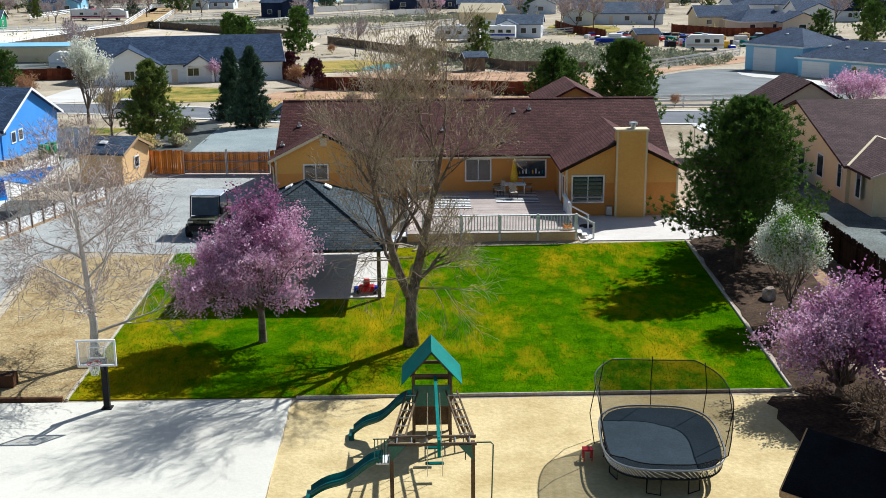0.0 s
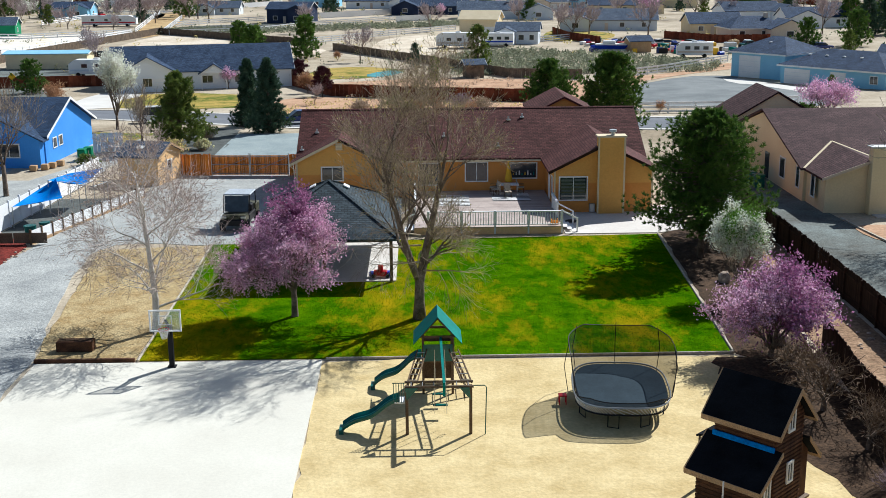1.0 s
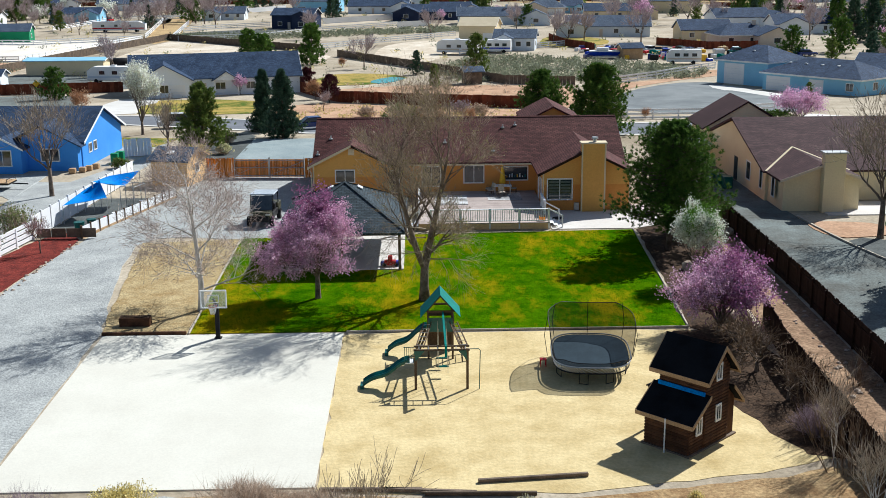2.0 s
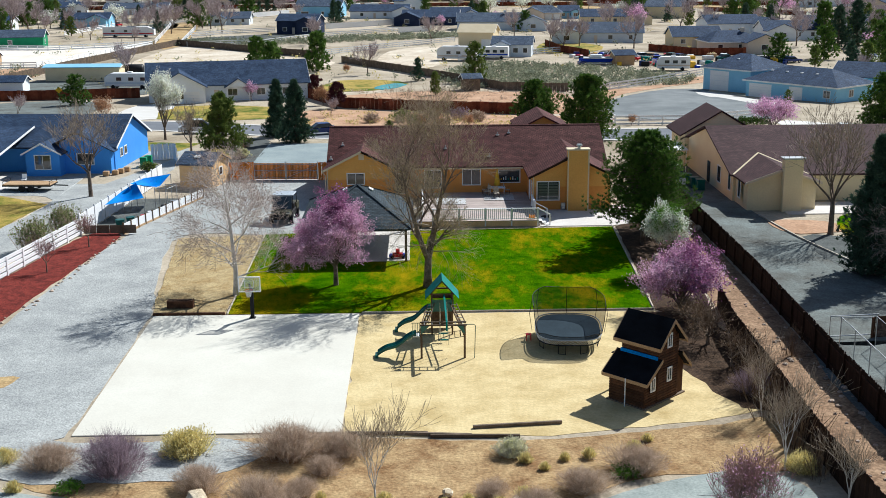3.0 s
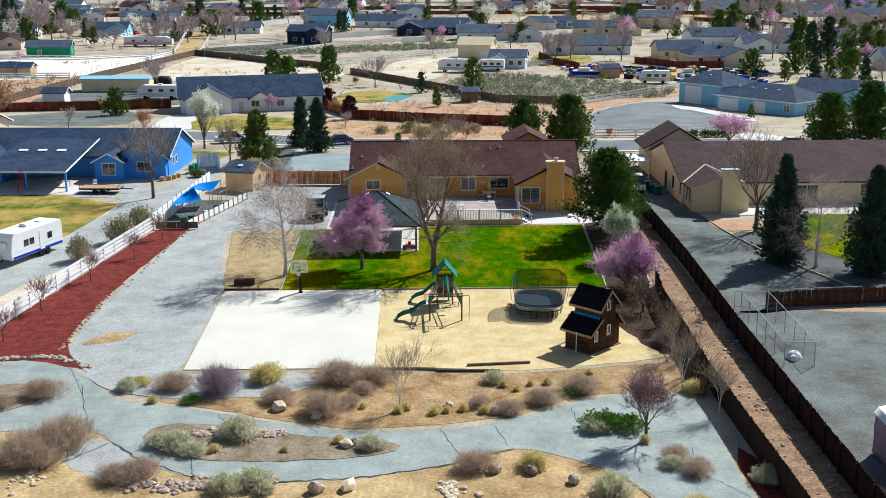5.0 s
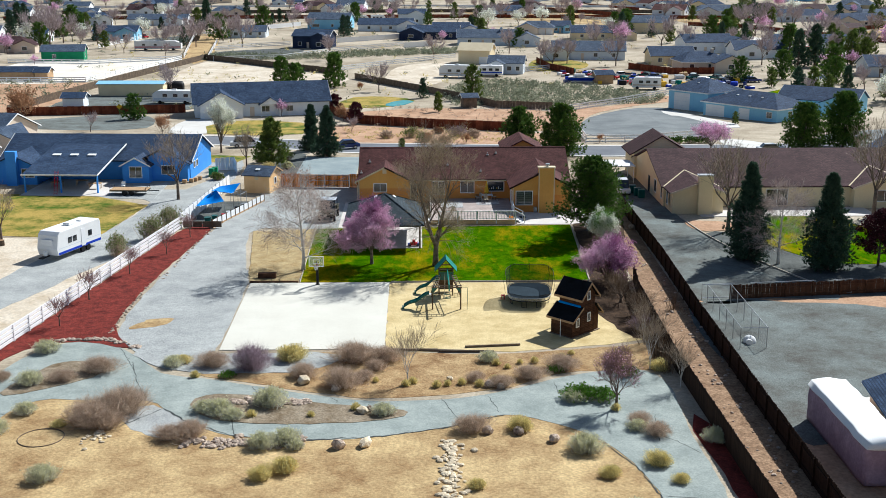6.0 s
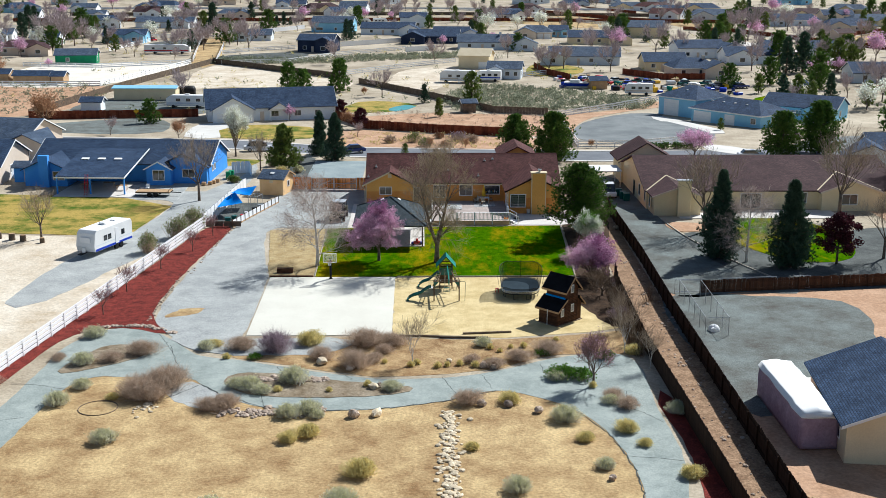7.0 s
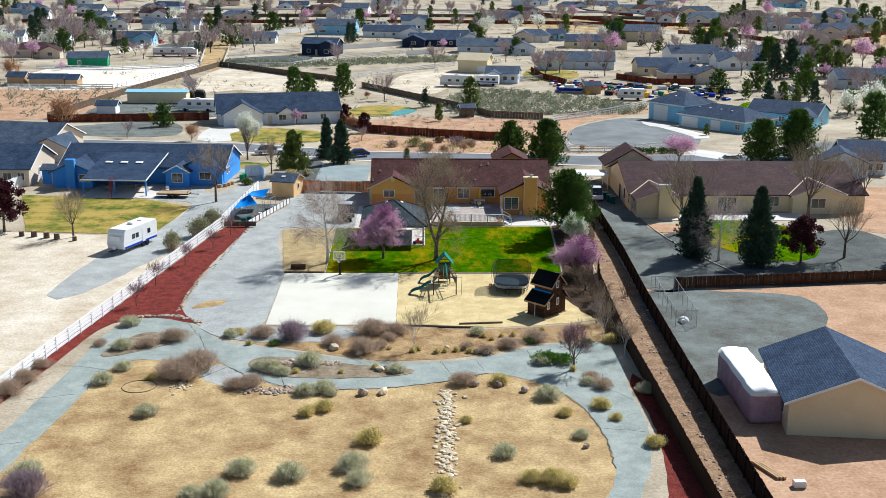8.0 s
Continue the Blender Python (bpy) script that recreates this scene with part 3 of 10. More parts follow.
def tufted_pine(name, label, seed, height, radius, leaf, boughs=100, tufts=16, needles=24, length=0.3, wide=0.05, stem=0.16, shape=0.6, group="", low=0.6):
    """A pine: upturned boughs set with brushes of long needles, ragged at the outline, open inside."""
    rng = np.random.default_rng(seed)
    t = thing(name, label, "tree", group)
    part("trunk", tube(bmesh.new(), [(0, 0, -0.15), (0.06, 0, height * 0.45), (0, 0.05, height * 0.94)], [height * 0.024, height * 0.017, 0.03], 8), TRUNK, t, smooth=True)
    bm, c, d = bmesh.new(), [], []
    for i in range(boughs):
        s = (i + rng.random()) / boughs
        z = height * (stem + (0.95 - stem) * s)
        a = i * 2.4 + rng.normal(0, 0.35)
        L = (radius * min(1, low + 1.8 * s) * (1 - s) ** shape * (0.82 + 0.22 * math.sin(2 * a + seed) + 0.16 * math.sin(9 * s + seed)) + 0.02 * height) * rng.uniform(0.66, 1.02)
        out = np.array([math.cos(a), math.sin(a), 0])
        path = [np.array([0, 0, z]), out * L * 0.55 + [0, 0, z - 0.03 * L], out * L + [0, 0, z + 0.16 * L]]
        tube(bm, [tuple(p) for p in path], [0.006 * height, 0.004 * height, 0.0015 * height], 3, cap=False)
        q = rng.random(tufts) ** 0.55
        k = (q * 2).astype(int).clip(0, 1)
        f = (q * 2 - k)[:, None]
        P = np.array(path)
        p = P[k] * (1 - f) + P[k + 1] * f + rng.normal(0, 1, (tufts, 3)).clip(-1.5, 1.5) * np.array([0.14, 0.14, 0.15]) * min(L, 2.6) * (0.3 + 0.7 * q[:, None])
        c.append(np.repeat(p, needles, 0))
        d.append(np.repeat(out[None] * 0.45 + [0, 0, 0.5], tufts * needles, 0))
    tagged(part("bough_frame", bm, TRUNK, t), kind="stuff")
    c, d = np.concatenate(c), np.concatenate(d)
    n = len(c)
    d = d + rng.normal(0, 0.55, (n, 3))
    d /= np.linalg.norm(d, axis=1)[:, None]
    c = c + rng.normal(0, 0.12 * length, (n, 3))
    side = np.cross(d, rng.normal(0, 1, (n, 3)))
    side *= wide * 0.5 / (np.linalg.norm(side, axis=1)[:, None] + 1e-9)
    tip = c + d * length * rng.uniform(0.6, 1.2, (n, 1))
    v = np.stack([c - side, c + side, tip], 1).reshape(-1, 3)
    tagged(cloud("foliage", v, np.arange(n * 3).reshape(-1, 3), leaf, t), kind="stuff")
    return t


def shrub(name, label, seed, height, radius, material, blades=900, thin=0.012, leaves=0, leaf=None, leaf_size=0.05, group="", category="shrub", twiggy=0):
    """A bush of thin stems that fan out from the root, with leaves on the ends where it has them."""
    rng = np.random.default_rng(seed)
    t = thing(name, label, category, group)
    a, s = rng.uniform(0, 6.2832, blades), rng.random(blades) ** 0.6
    hub = rng.normal(0, 0.45 * radius, (7, 2))
    root = hub[rng.integers(0, 7, blades)] * np.array([1, 1]) * 0.6
    lump = 0.8 + 0.2 * np.sin(a * 3 + seed) * np.cos(a * 2 + 2 * seed)
    tip = np.stack([root[:, 0] + np.cos(a) * s * radius * lump, root[:, 1] + np.sin(a) * s * radius * lump, height * np.sqrt(1.0 - 0.9 * s ** 2) * rng.uniform(0.7, 1.02, blades)], 1)
    foot = root * 0.7 + (tip[:, :2] - root) * rng.uniform(0.25, 0.6, (blades, 1))
    b = np.stack([foot[:, 0], foot[:, 1], np.full(blades, -0.03)], 1)
    mid = (tip + b) / 2 + rng.normal(0, 0.06 * radius, (blades, 3)) + [0, 0, 0.06 * height]
    side = rng.normal(0, 1, (blades, 3))
    side /= np.linalg.norm(side, axis=1)[:, None]
    w = thin * rng.uniform(0.7, 1.4, (blades, 1))
    v = np.stack([b - side * w, b + side * w, mid + side * w, mid - side * w, tip + side * w * 0.6, tip - side * w * 0.6], 1).reshape(-1, 3)
    k = np.arange(blades)[:, None] * 6
    f = np.concatenate([k + np.array([0, 1, 2, 3]), k + np.array([3, 2, 4, 5])])
    if twiggy:
        m = int(blades * twiggy)
        i, q = rng.integers(0, blades, m), rng.uniform(0.45, 1.0, (m, 1))
        o = mid[i] * (1 - q) + tip[i] * q
        e = (tip - b)[i]
        e = e / np.linalg.norm(e, axis=1)[:, None] + rng.normal(0, 0.75, (m, 3))
        o2 = o + e * radius * rng.uniform(0.08, 0.24, (m, 1))
        sd = rng.normal(0, 1, (m, 3))
        sd *= thin * 0.8 / np.linalg.norm(sd, axis=1)[:, None]
        g = len(v) + np.arange(m)[:, None] * 3 + np.array([0, 1, 2])
        v = np.concatenate([v, np.stack([o - sd, o + sd, o2], 1).reshape(-1, 3)])
        f = [tuple(r) for r in f.tolist()] + [tuple(r) for r in g.tolist()]
    tagged(cloud("stem_mass", v, f, material, t), kind="stuff")
    if leaves:
        c = tip * rng.uniform(0.75, 1.0, (blades, 1))
        lv, lf = flakes(rng, c, leaves, leaf_size, 0.05)
        tagged(cloud("foliage", lv, lf, leaf or material, t), kind="stuff")
    return t


def boulder(seed, r, squash=0.65, rough_=0.18):
    rng = np.random.default_rng(seed)
    bm = bmesh.new()
    bmesh.ops.create_icosphere(bm, subdivisions=2, radius=r)
    sx, sy = rng.uniform(0.75, 1.25, 2)
    for v in bm.verts:
        k = 1 + rough_ * noise.noise(v.co / r * 1.3 + Vector((seed * 3.7, 0, 0))) * 2
        v.co = Vector((v.co.x * sx * k, v.co.y * sy * k, v.co.z * squash * k))
    return bm


# ---- buildings ----
def window(parent, x, y, z, w, h, facing=0.0, frame_mat=None, split=2, label=""):
    """A window on a wall: frame, mullions and panes. facing: degrees; 0 looks to -y."""
    fr = bmesh.new()
    b = 0.09
    box(fr, -w / 2 - b, -0.05, -b, w / 2 + b, 0.0, 0)
    box(fr, -w / 2 - b, -0.05, h, w / 2 + b, 0.0, h + b)
    box(fr, -w / 2 - b, -0.05, 0, -w / 2, 0.0, h)
    box(fr, w / 2, -0.05, 0, w / 2 + b, 0.0, h)
    for i in range(1, split):
        q = -w / 2 + w * i / split
        box(fr, q - 0.025, -0.045, 0, q + 0.025, 0.0, h)
    o = part("window", fr, frame_mat or WHITE, parent, label)
    o.matrix_basis = pose(x, y, z, 0, 0, facing)
    for i in range(split):
        a = -w / 2 + w * i / split
        part("pane", cube(a + 0.02, -0.022, 0.01, a + w / split - 0.02, -0.004, h - 0.01), GLASS, o)
    return o


def gable_house(name, label, x, y, w, d, rot=0.0, wall=None, roof=None, eave=2.6, pitch=0.42, windows=((-0.3, 1.2), (0.1, 1.2), (0.35, 1.0)), garage=0, over=0.45, group="houses of the neighbourhood", category="house", door=True, chimney=False, wing=None, trim=None, hip=0.0):
    """A plain gabled house, or a hipped one where hip sets how far the ridge stops short of the ends; its ridge runs along its own x, windows and garage doors on the -y side."""
    wall, roof, trim = wall or WHITE_WALL, roof or SLATE_ROOF, trim or WHITE
    t = thing(name, label, category, group, m=pose(x, y, gz(y) , 0, 0, rot))
    if wing is None and windows and y > 200 and category == "house":
        wing = ((0.27 if int(x) % 2 else -0.25) * w, min(7.5, 0.42 * w), 2.6)
    zr = eave + pitch * d / 2
    bm = bmesh.new()
    h, e = pitch * over, 0.06
    if hip:
        box(bm, -w / 2, -d / 2, -1.2, w / 2, d / 2, eave)
    else:
        prism(bm, [(-w / 2, -d / 2, -1.2), (-w / 2, d / 2, -1.2), (-w / 2, d / 2, eave), (-w / 2, 0, zr), (-w / 2, -d / 2, eave)], (w, 0, 0))
    part("wall", bm, wall, t)
    bm = bmesh.new()
    xe, xr = w / 2 + over, w / 2 + over - hip
    ze, zt_ = eave - h + e + 0.12, zr + e + 0.12
    for s in (-1, 1):
        slab(bm, [(-xe, s * (d / 2 + over), ze), (xe, s * (d / 2 + over), ze), (xr, 0, zt_), (-xr, 0, zt_)], 0.14)
        if hip:
            slab(bm, [(s * xe, -d / 2 - over, ze), (s * xe, d / 2 + over, ze), (s * xr, 0, zt_)], 0.14)
    part("roof", bm, roof, t)
    if hip:
        bm = bmesh.new()
        for s in (-1, 1):
            box(bm, -xe, s * (d / 2 + over) - 0.03, ze - 0.26, xe, s * (d / 2 + over) + 0.03, ze - 0.02)
            box(bm, s * xe - 0.03, -d / 2 - over + 0.04, ze - 0.26, s * xe + 0.03, d / 2 + over - 0.04, ze - 0.02)
        tagged(part("trim", bm, trim, t), kind="stuff")
    else:
        bm = bmesh.new()
        for sx in (-1, 1):
            for s in (-1, 1):
                a = sx * (w / 2 + over)
                ring = [(a, s * (d / 2 + over), eave - h + e - 0.1), (a, s * (d / 2 + over), eave - h + e + 0.1), (a, 0, zr + e + 0.1), (a, 0, zr + e - 0.1)]
                if y > 130:
                    prism(bm, ring, (sx * 0.04, 0, 0))
                else:
                    part("bargeboard", prism(bmesh.new(), ring, (sx * 0.04, 0, 0)), trim, t)
        if y > 130:
            tagged(part("trim", bm, trim, t), kind="stuff")
        else:
            bm.free()
    far = y > 240
    for q, ww in windows:
        window(t, q * w, -d / 2 - 0.003, 1.0, ww, 1.1, 0, split=1 if far else 2)
    if windows:
        for s in (1,) if far else (-1, 1):
            window(t, s * (w / 2 + 0.003), -0.1 * d, 1.0, 1.2, 1.1, 90 * s, split=1 if far else 2)
    for i in range(garage):
        gx = w / 2 - 1.9 - i * 3.1
        g = part("garage_door", cube(gx - 1.3, -d / 2 - 0.05, -0.2, gx + 1.3, -d / 2 - 0.004, 2.15), WHITE, t)
        for k in range(1, 4):
            part("panel_groove", cube(gx - 1.25, -d / 2 - 0.062, k * 0.55 - 0.2, gx + 1.25, -d / 2 - 0.052, k * 0.55 - 0.17), GREY_WALL, g)
    if door:
        part("door", cube(-0.08 * w - 0.45, -d / 2 - 0.05, -0.1, -0.08 * w + 0.45, -d / 2 - 0.004, 2.05), TAN_WALL, t)
    if chimney:
        part("chimney", cube(w * 0.2, -d * 0.1, eave, w * 0.2 + 0.9, -d * 0.1 + 0.7, zr + 0.9), wall, t)
    if wing:
        wx, ww, wd = wing
        yf, zt = -d / 2 - wd, eave + pitch * ww / 2
        bm = bmesh.new()
        prism(bm, [(wx - ww / 2, yf, -1.2), (wx + ww / 2, yf, -1.2), (wx + ww / 2, yf, eave), (wx, yf, zt), (wx - ww / 2, yf, eave)], (0, wd + 0.2, 0))
        part("wing_wall", bm, wall, t)
        bm = bmesh.new()
        yb = min(-d / 2 + (zt - eave) / pitch, 0)
        for s in (-1, 1):
            slab(bm, [(wx + s * (ww / 2 + over), yf - over, eave - h + e + 0.125), (wx, yf - over, zt + e + 0.125), (wx, yb, zt + e + 0.125), (wx + s * (ww / 2 + over), -d / 2 - over, eave - h + e + 0.125)], 0.14)
        part("wing_roof", bm, roof, t)
        window(t, wx, yf - 0.003, 1.0, 1.6, 1.2, 0, split=1 if far else 2)
    return t


# ---- fences ----
def rail_fence(name, label, pts, height=1.25, rails=4, gap=2.4, material=None, group="", post=0.17, rail=0.21):
    """Posts with level rails through them along a line of corners."""
    material = material or VINYL
    t = thing(name, label, "fence", group)
    p0, away = None, pts[0][1] > 120
    rail = 0.25 if away else rail
    many = bmesh.new()
    base = cube(-post / 2, -post / 2, -0.3, post / 2, post / 2, height + 0.06)
    for a, b in zip(pts, pts[1:]):
        a, b = Vector((*a, gz(a[1]))), Vector((*b, gz(b[1])))
        n = max(1, round((b - a).length / gap))
        ang = math.degrees(math.atan2(b.y - a.y, b.x - a.x))
        for i in range(n + (b == Vector((*pts[-1], gz(pts[-1][1]))))):
            p = a.lerp(b, i / n)
            p.z = gz(p.y)
            if away:
                box(many, p.x - post / 2, p.y - post / 2, p.z - 0.3, p.x + post / 2, p.y + post / 2, p.z + height + 0.06)
            elif p0 is None:
                p0 = part("post", base, material, t)
                p0.matrix_basis = pose(*p, 0, 0, ang)
            else:
                share("post", p0, t, pose(*p, 0, 0, ang))
        for k in range(rails):
            z = height * (0.22 + 0.78 * k / max(rails - 1, 1)) - 0.06
            bm = bmesh.new()
            c = [a.lerp(b, i / n) for i in range(n + 1)] if away else [a, b]
            side = (b - a).normalized().cross(Vector((0, 0, 1))) * 0.042
            for u, v in zip(c, c[1:]):
                u, v = Vector((u.x, u.y, gz(u.y) + z)), Vector((v.x, v.y, gz(v.y) + z))
                prism(bm, [u + side + Vector((0, 0, rail / 2)), u - side + Vector((0, 0, rail / 2)), u - side - Vector((0, 0, rail / 2)), u + side - Vector((0, 0, rail / 2))], v - u)
            r_ = part("rail", bm, material, t)
            if away:
                tagged(r_, kind="stuff")
    if away:
        tagged(part("fence_line", many, material, t), kind="stuff")
        base.free()
    else:
        many.free()
    return t


def board_fence(name, label, pts, height=1.8, material=None, single=True, width=0.14, gap=2.4, rails_side=1, group="", ragged=0.03):
    """Upright boards, posts and two rails. single: every board is a piece of its own."""
    material = material or DARK_WOOD
    rng = np.random.default_rng(len(pts) + int(abs(pts[0][0]) * 10))
    t = thing(name, label, "fence", group)
    like, post = None, None
    v, f = [], []
    for a, b in zip(pts, pts[1:]):
        a, b = Vector((*a, 0)), Vector((*b, 0))
        L = (b - a).length
        d = (b - a) / L
        nrm = Vector((-d.y, d.x, 0)) * rails_side
        ang = math.degrees(math.atan2(d.y, d.x))
        n = int(L / (width + 0.006))
        for i in range(n):
            p = a + d * (i + 0.5) * (L / n)
            h = height + rng.normal(0, ragged)
            z = gz(p.y)
            if single:
                m = pose(p.x, p.y, z, 0, rng.normal(0, 0.5), ang) @ Matrix.Diagonal((1, 1, h, 1))
                if like is None:
                    like = part("board", cube(-width / 2, -0.01, 0, width / 2, 0.01, 1), material, t)
                    like.matrix_basis = m
                else:
                    share("board", like, t, m)
            else:
                k = len(v)
                s, w = d * width / 2, nrm * (0.012 + 0.006 * rng.random())
                for zz in (z - 0.1, z + h):
                    for q in (p - s - w, p + s - w, p + s + w, p - s + w):
                        v.append((q.x, q.y, zz))
                f += [(k + 4, k + 5, k + 6, k + 7), (k, k + 1, k + 5, k + 4), (k + 1, k + 2, k + 6, k + 5), (k + 2, k + 3, k + 7, k + 6), (k + 3, k, k + 4, k + 7)]
        m = max(1, round(L / gap))
        for i in range(m + 1):
            p = a + d * (L * i / m) + nrm * 0.07
            q = pose(p.x, p.y, gz(p.y), 0, 0, ang)
            if not single:
                k = len(v)
                for zz in (gz(p.y) - 0.2, gz(p.y) + height - 0.05):
                    v += [(p.x - 0.05, p.y - 0.05, zz), (p.x + 0.05, p.y - 0.05, zz), (p.x + 0.05, p.y + 0.05, zz), (p.x - 0.05, p.y + 0.05, zz)]
                f += [(k + 4, k + 5, k + 6, k + 7), (k, k + 1, k + 5, k + 4), (k + 1, k + 2, k + 6, k + 5), (k + 2, k + 3, k + 7, k + 6), (k + 3, k, k + 4, k + 7)]
            elif post is None:
                post = part("post", cube(-0.05, -0.05, -0.3, 0.05, 0.05, height - 0.05), material, t)
                post.matrix_basis = q
            else:
                share("post", post, t, q)
        for z in (0.35, height - 0.35):
            o = nrm * 0.035
            k = max(1, int(L / 8))
            bm = bmesh.new()
            for i in range(k):
                u, w = a.lerp(b, i / k) + o, a.lerp(b, (i + 1) / k) + o
                u.z, w.z = gz(u.y) + z, gz(w.y) + z
                prism(bm, [u + nrm * 0.02 + Vector((0, 0, 0.045)), u - nrm * 0.02 + Vector((0, 0, 0.045)), u - nrm * 0.02 - Vector((0, 0, 0.045)), u + nrm * 0.02 - Vector((0, 0, 0.045))], w - u)
            part("rail", bm, material, t)
    if not single:
        tagged(cloud("boarding", v, f, material, t), kind="stuff")
    return t


# ---- ground ----
xs = np.concatenate([np.linspace(-900, -150, 16), np.linspace(-130, 130, 27), np.linspace(150, 900, 16)])
ys = np.concatenate([np.linspace(-320, 80, 21), np.linspace(90, 190, 21), np.linspace(210, 2400, 40)])
gv = [(x, y, gz(y) + (max(0, y - 620) * 0.03 if y > 620 else 0)) for y in ys for x in xs]
gf = [(j * len(xs) + i, j * len(xs) + i + 1, (j + 1) * len(xs) + i + 1, (j + 1) * len(xs) + i) for j in range(len(ys) - 1) for i in range(len(xs) - 1)]
tagged(cloud("ground", gv, gf, DIRT), "dry tan high-desert dirt under the whole neighbourhood", "ground", kind="structure")

COURT = [(-18.4, 39.0), (-5.25, 39.0), (-5.2, 20.1), (-18.2, 20.1)]
court = patch("basketball_court", COURT, 0.06, COURT_SLAB, "pale concrete slab of the backyard basketball court", "court")
SAND_RING = straight_ring([(-5.2, 38.9), (13.8, 38.9), (16.2, 33), (16.3, 22.2), (12.5, 20.9), (5, 19.3), (-4.5, 19.6), (-5.2, 19.8)], 0.9, 0.06, 3)
patch("play_area_sand", SAND_RING, 0.02, SAND, "raked tan sand of the play area", "sand")
LAWN_RING = straight_ring([(-13.7, 39.3), (13.7, 39.3), (14.9, 62.4), (-14.0, 61.0)], 0.9, 0.0, 4)
patch("lawn", LAWN_RING, 0.05, LAWN, "green backyard lawn with yellowed patches", "lawn")
DRIVE_RING = smooth_ring([(-21.4, 20.0), (-18.6, 20.0), (-18.6, 39), (-18.9, 41), (-21.2, 60), (-14.2, 61), (-10.3, 61), (-10.2, 86), (-22, 86), (-22.3, 77), (-25.6, 61), (-27.4, 40), (-27.6, 27), (-26.0, 22), (-23, 18.2)], 1.3, 0.07, 5)
patch("gravel_driveway", DRIVE_RING, 0.03, GRAVEL, "light grey gravel driveway beside the yard", "driveway")
patch("dry_strip", straight_ring([(-18.6, 39.2), (-13.9, 39.4), (-14.2, 60.8), (-21.0, 60.0)], 0.9, 0.05, 6), 0.045, DRY_GRASS, "strip of dry straw-coloured grass beside the lawn", "ground")
BARK_RING = smooth_ring([(-29.0, 61.4), (-26.0, 61.4), (-27.8, 40), (-28.0, 27), (-25.5, 20.8), (-28, 22.0), (-31.5, 22.2), (-34.4, 18.6), (-36, 8), (-37.8, -2), (-39.0, -2), (-36.6, 14), (-34.6, 26), (-32.2, 42)], 1.3, 0.06, 7)
patch("red_bark_bed", BARK_RING, 0.04, BARK, "bed of dark red bark chips along the white fence", "flower bed")
# mulch bed whose dark tone includes the shade of the trees
patch("east_bed", straight_ring([(14.0, 39.2), (17.0, 36), (21.3, 64), (21.5, 72), (15.2, 62.4)], 0.9, 0.05, 8), 0.03, SHADED_MULCH, "brown mulch bed with rocks along the lawn, darkened for tree shade", "flower bed")
patch("patio", [(8.9, 62.8), (15.2, 62.8), (17.5, 64), (17.5, 71), (8.9, 71)], 0.055, PATIO, "plain concrete patio beside the house", "patio")
patch("gazebo_patio", [(-10.2, 51.9), (-2.1, 51.9), (-2.1, 61.9), (-10.2, 61.9)], 0.11, PATIO, "concrete slab under the gazebo", "patio")
patch("side_path", [(-11.6, 61.2), (-10.2, 61.2), (-10.2, 75), (-11.6, 75)], 0.06, PATIO, "narrow concrete walk beside the gravel", "path")

# asphalt path in the open ground behind the yard
PATH_OUT = [(-41, -30), (-37.0, -14), (-35.2, -6.0), (-34.7, -0.4), (-34.2, 4.7), (-33.8, 11.2), (-33.4, 17.4), (-31.0, 22.0), (-27.7, 22.2), (-25.0, 19.6), (-21.6, 15.1), (-18.5, 14.0), (-14.6, 12.4), (-9.2, 10.2), (-5, 9.2), (0.2, 9.7), (3.4, 10.8), (8.9, 14.0), (13.8, 15.2), (15.6, 11.9), (15.3, 2.6), (15.4, -4.7), (14.3, -12), (12.0, -19), (10, -26)]
PATH_IN = [(7.6, -26), (10.2, -18), (11.5, -12.9), (11.7, -7.9), (11.0, -2.3), (9.0, 2.7), (6.1, 5.4), (3.2, 6.6), (-0.4, 4.7), (-4.9, 3.2), (-9.7, 2.7), (-14.6, 3.5), (-17.8, 5.7), (-20, 8.2), (-21.5, 9.7), (-25.6, 9.9), (-29.2, 9.9), (-30.6, 7.6), (-31.2, 2.1), (-31.7, -3.4), (-32.4, -8.8), (-33.0, -14), (-37, -30)]
patch("asphalt_path", smooth_ring(PATH_OUT + PATH_IN, 0.9, 0.04, 9), 0.03, ASPHALT, "worn grey asphalt walking path with cracks", "path")
patch("path_island", smooth_ring([(-18.3, 8.9), (-16.4, 6.3), (-11.3, 5.3), (-4.9, 5.8), (-3.2, 7.2), (-5.5, 8.0), (-10.2, 9.2), (-14.4, 10.5), (-17.5, 10.6)], 0.8, 0.05, 10), 0.06, ISLAND, "dirt island in the path with brush and rocks", "ground")
patch("path_island", smooth_ring([(-32.3, 11.2), (-31.4, 14.6), (-29.7, 17.6), (-26, 17.2), (-26.6, 14.3), (-30.7, 11.2)], 0.8, 0.05, 11), 0.06, ISLAND, "dirt island in the path with low brush", "ground")
patch("dry_field", smooth_ring([(-33.4, -13), (-32.2, -3), (-31.4, 5.0), (-29.2, 10.4), (-25, 10.4), (-21.5, 10.0), (-18, 6.2), (-14.6, 4.0), (-9.7, 3.2), (-4.9, 3.7), (0, 5.3), (3.4, 7.0), (6.4, 5.9), (9.4, 3.0), (11.5, -2.3), (12.2, -8), (12.0, -13), (9, -20), (2, -40), (-20, -60), (-38, -40)], 1.2, 0.05, 12), 0.012, FIELD, "open field of dry straw-coloured dirt", "ground")
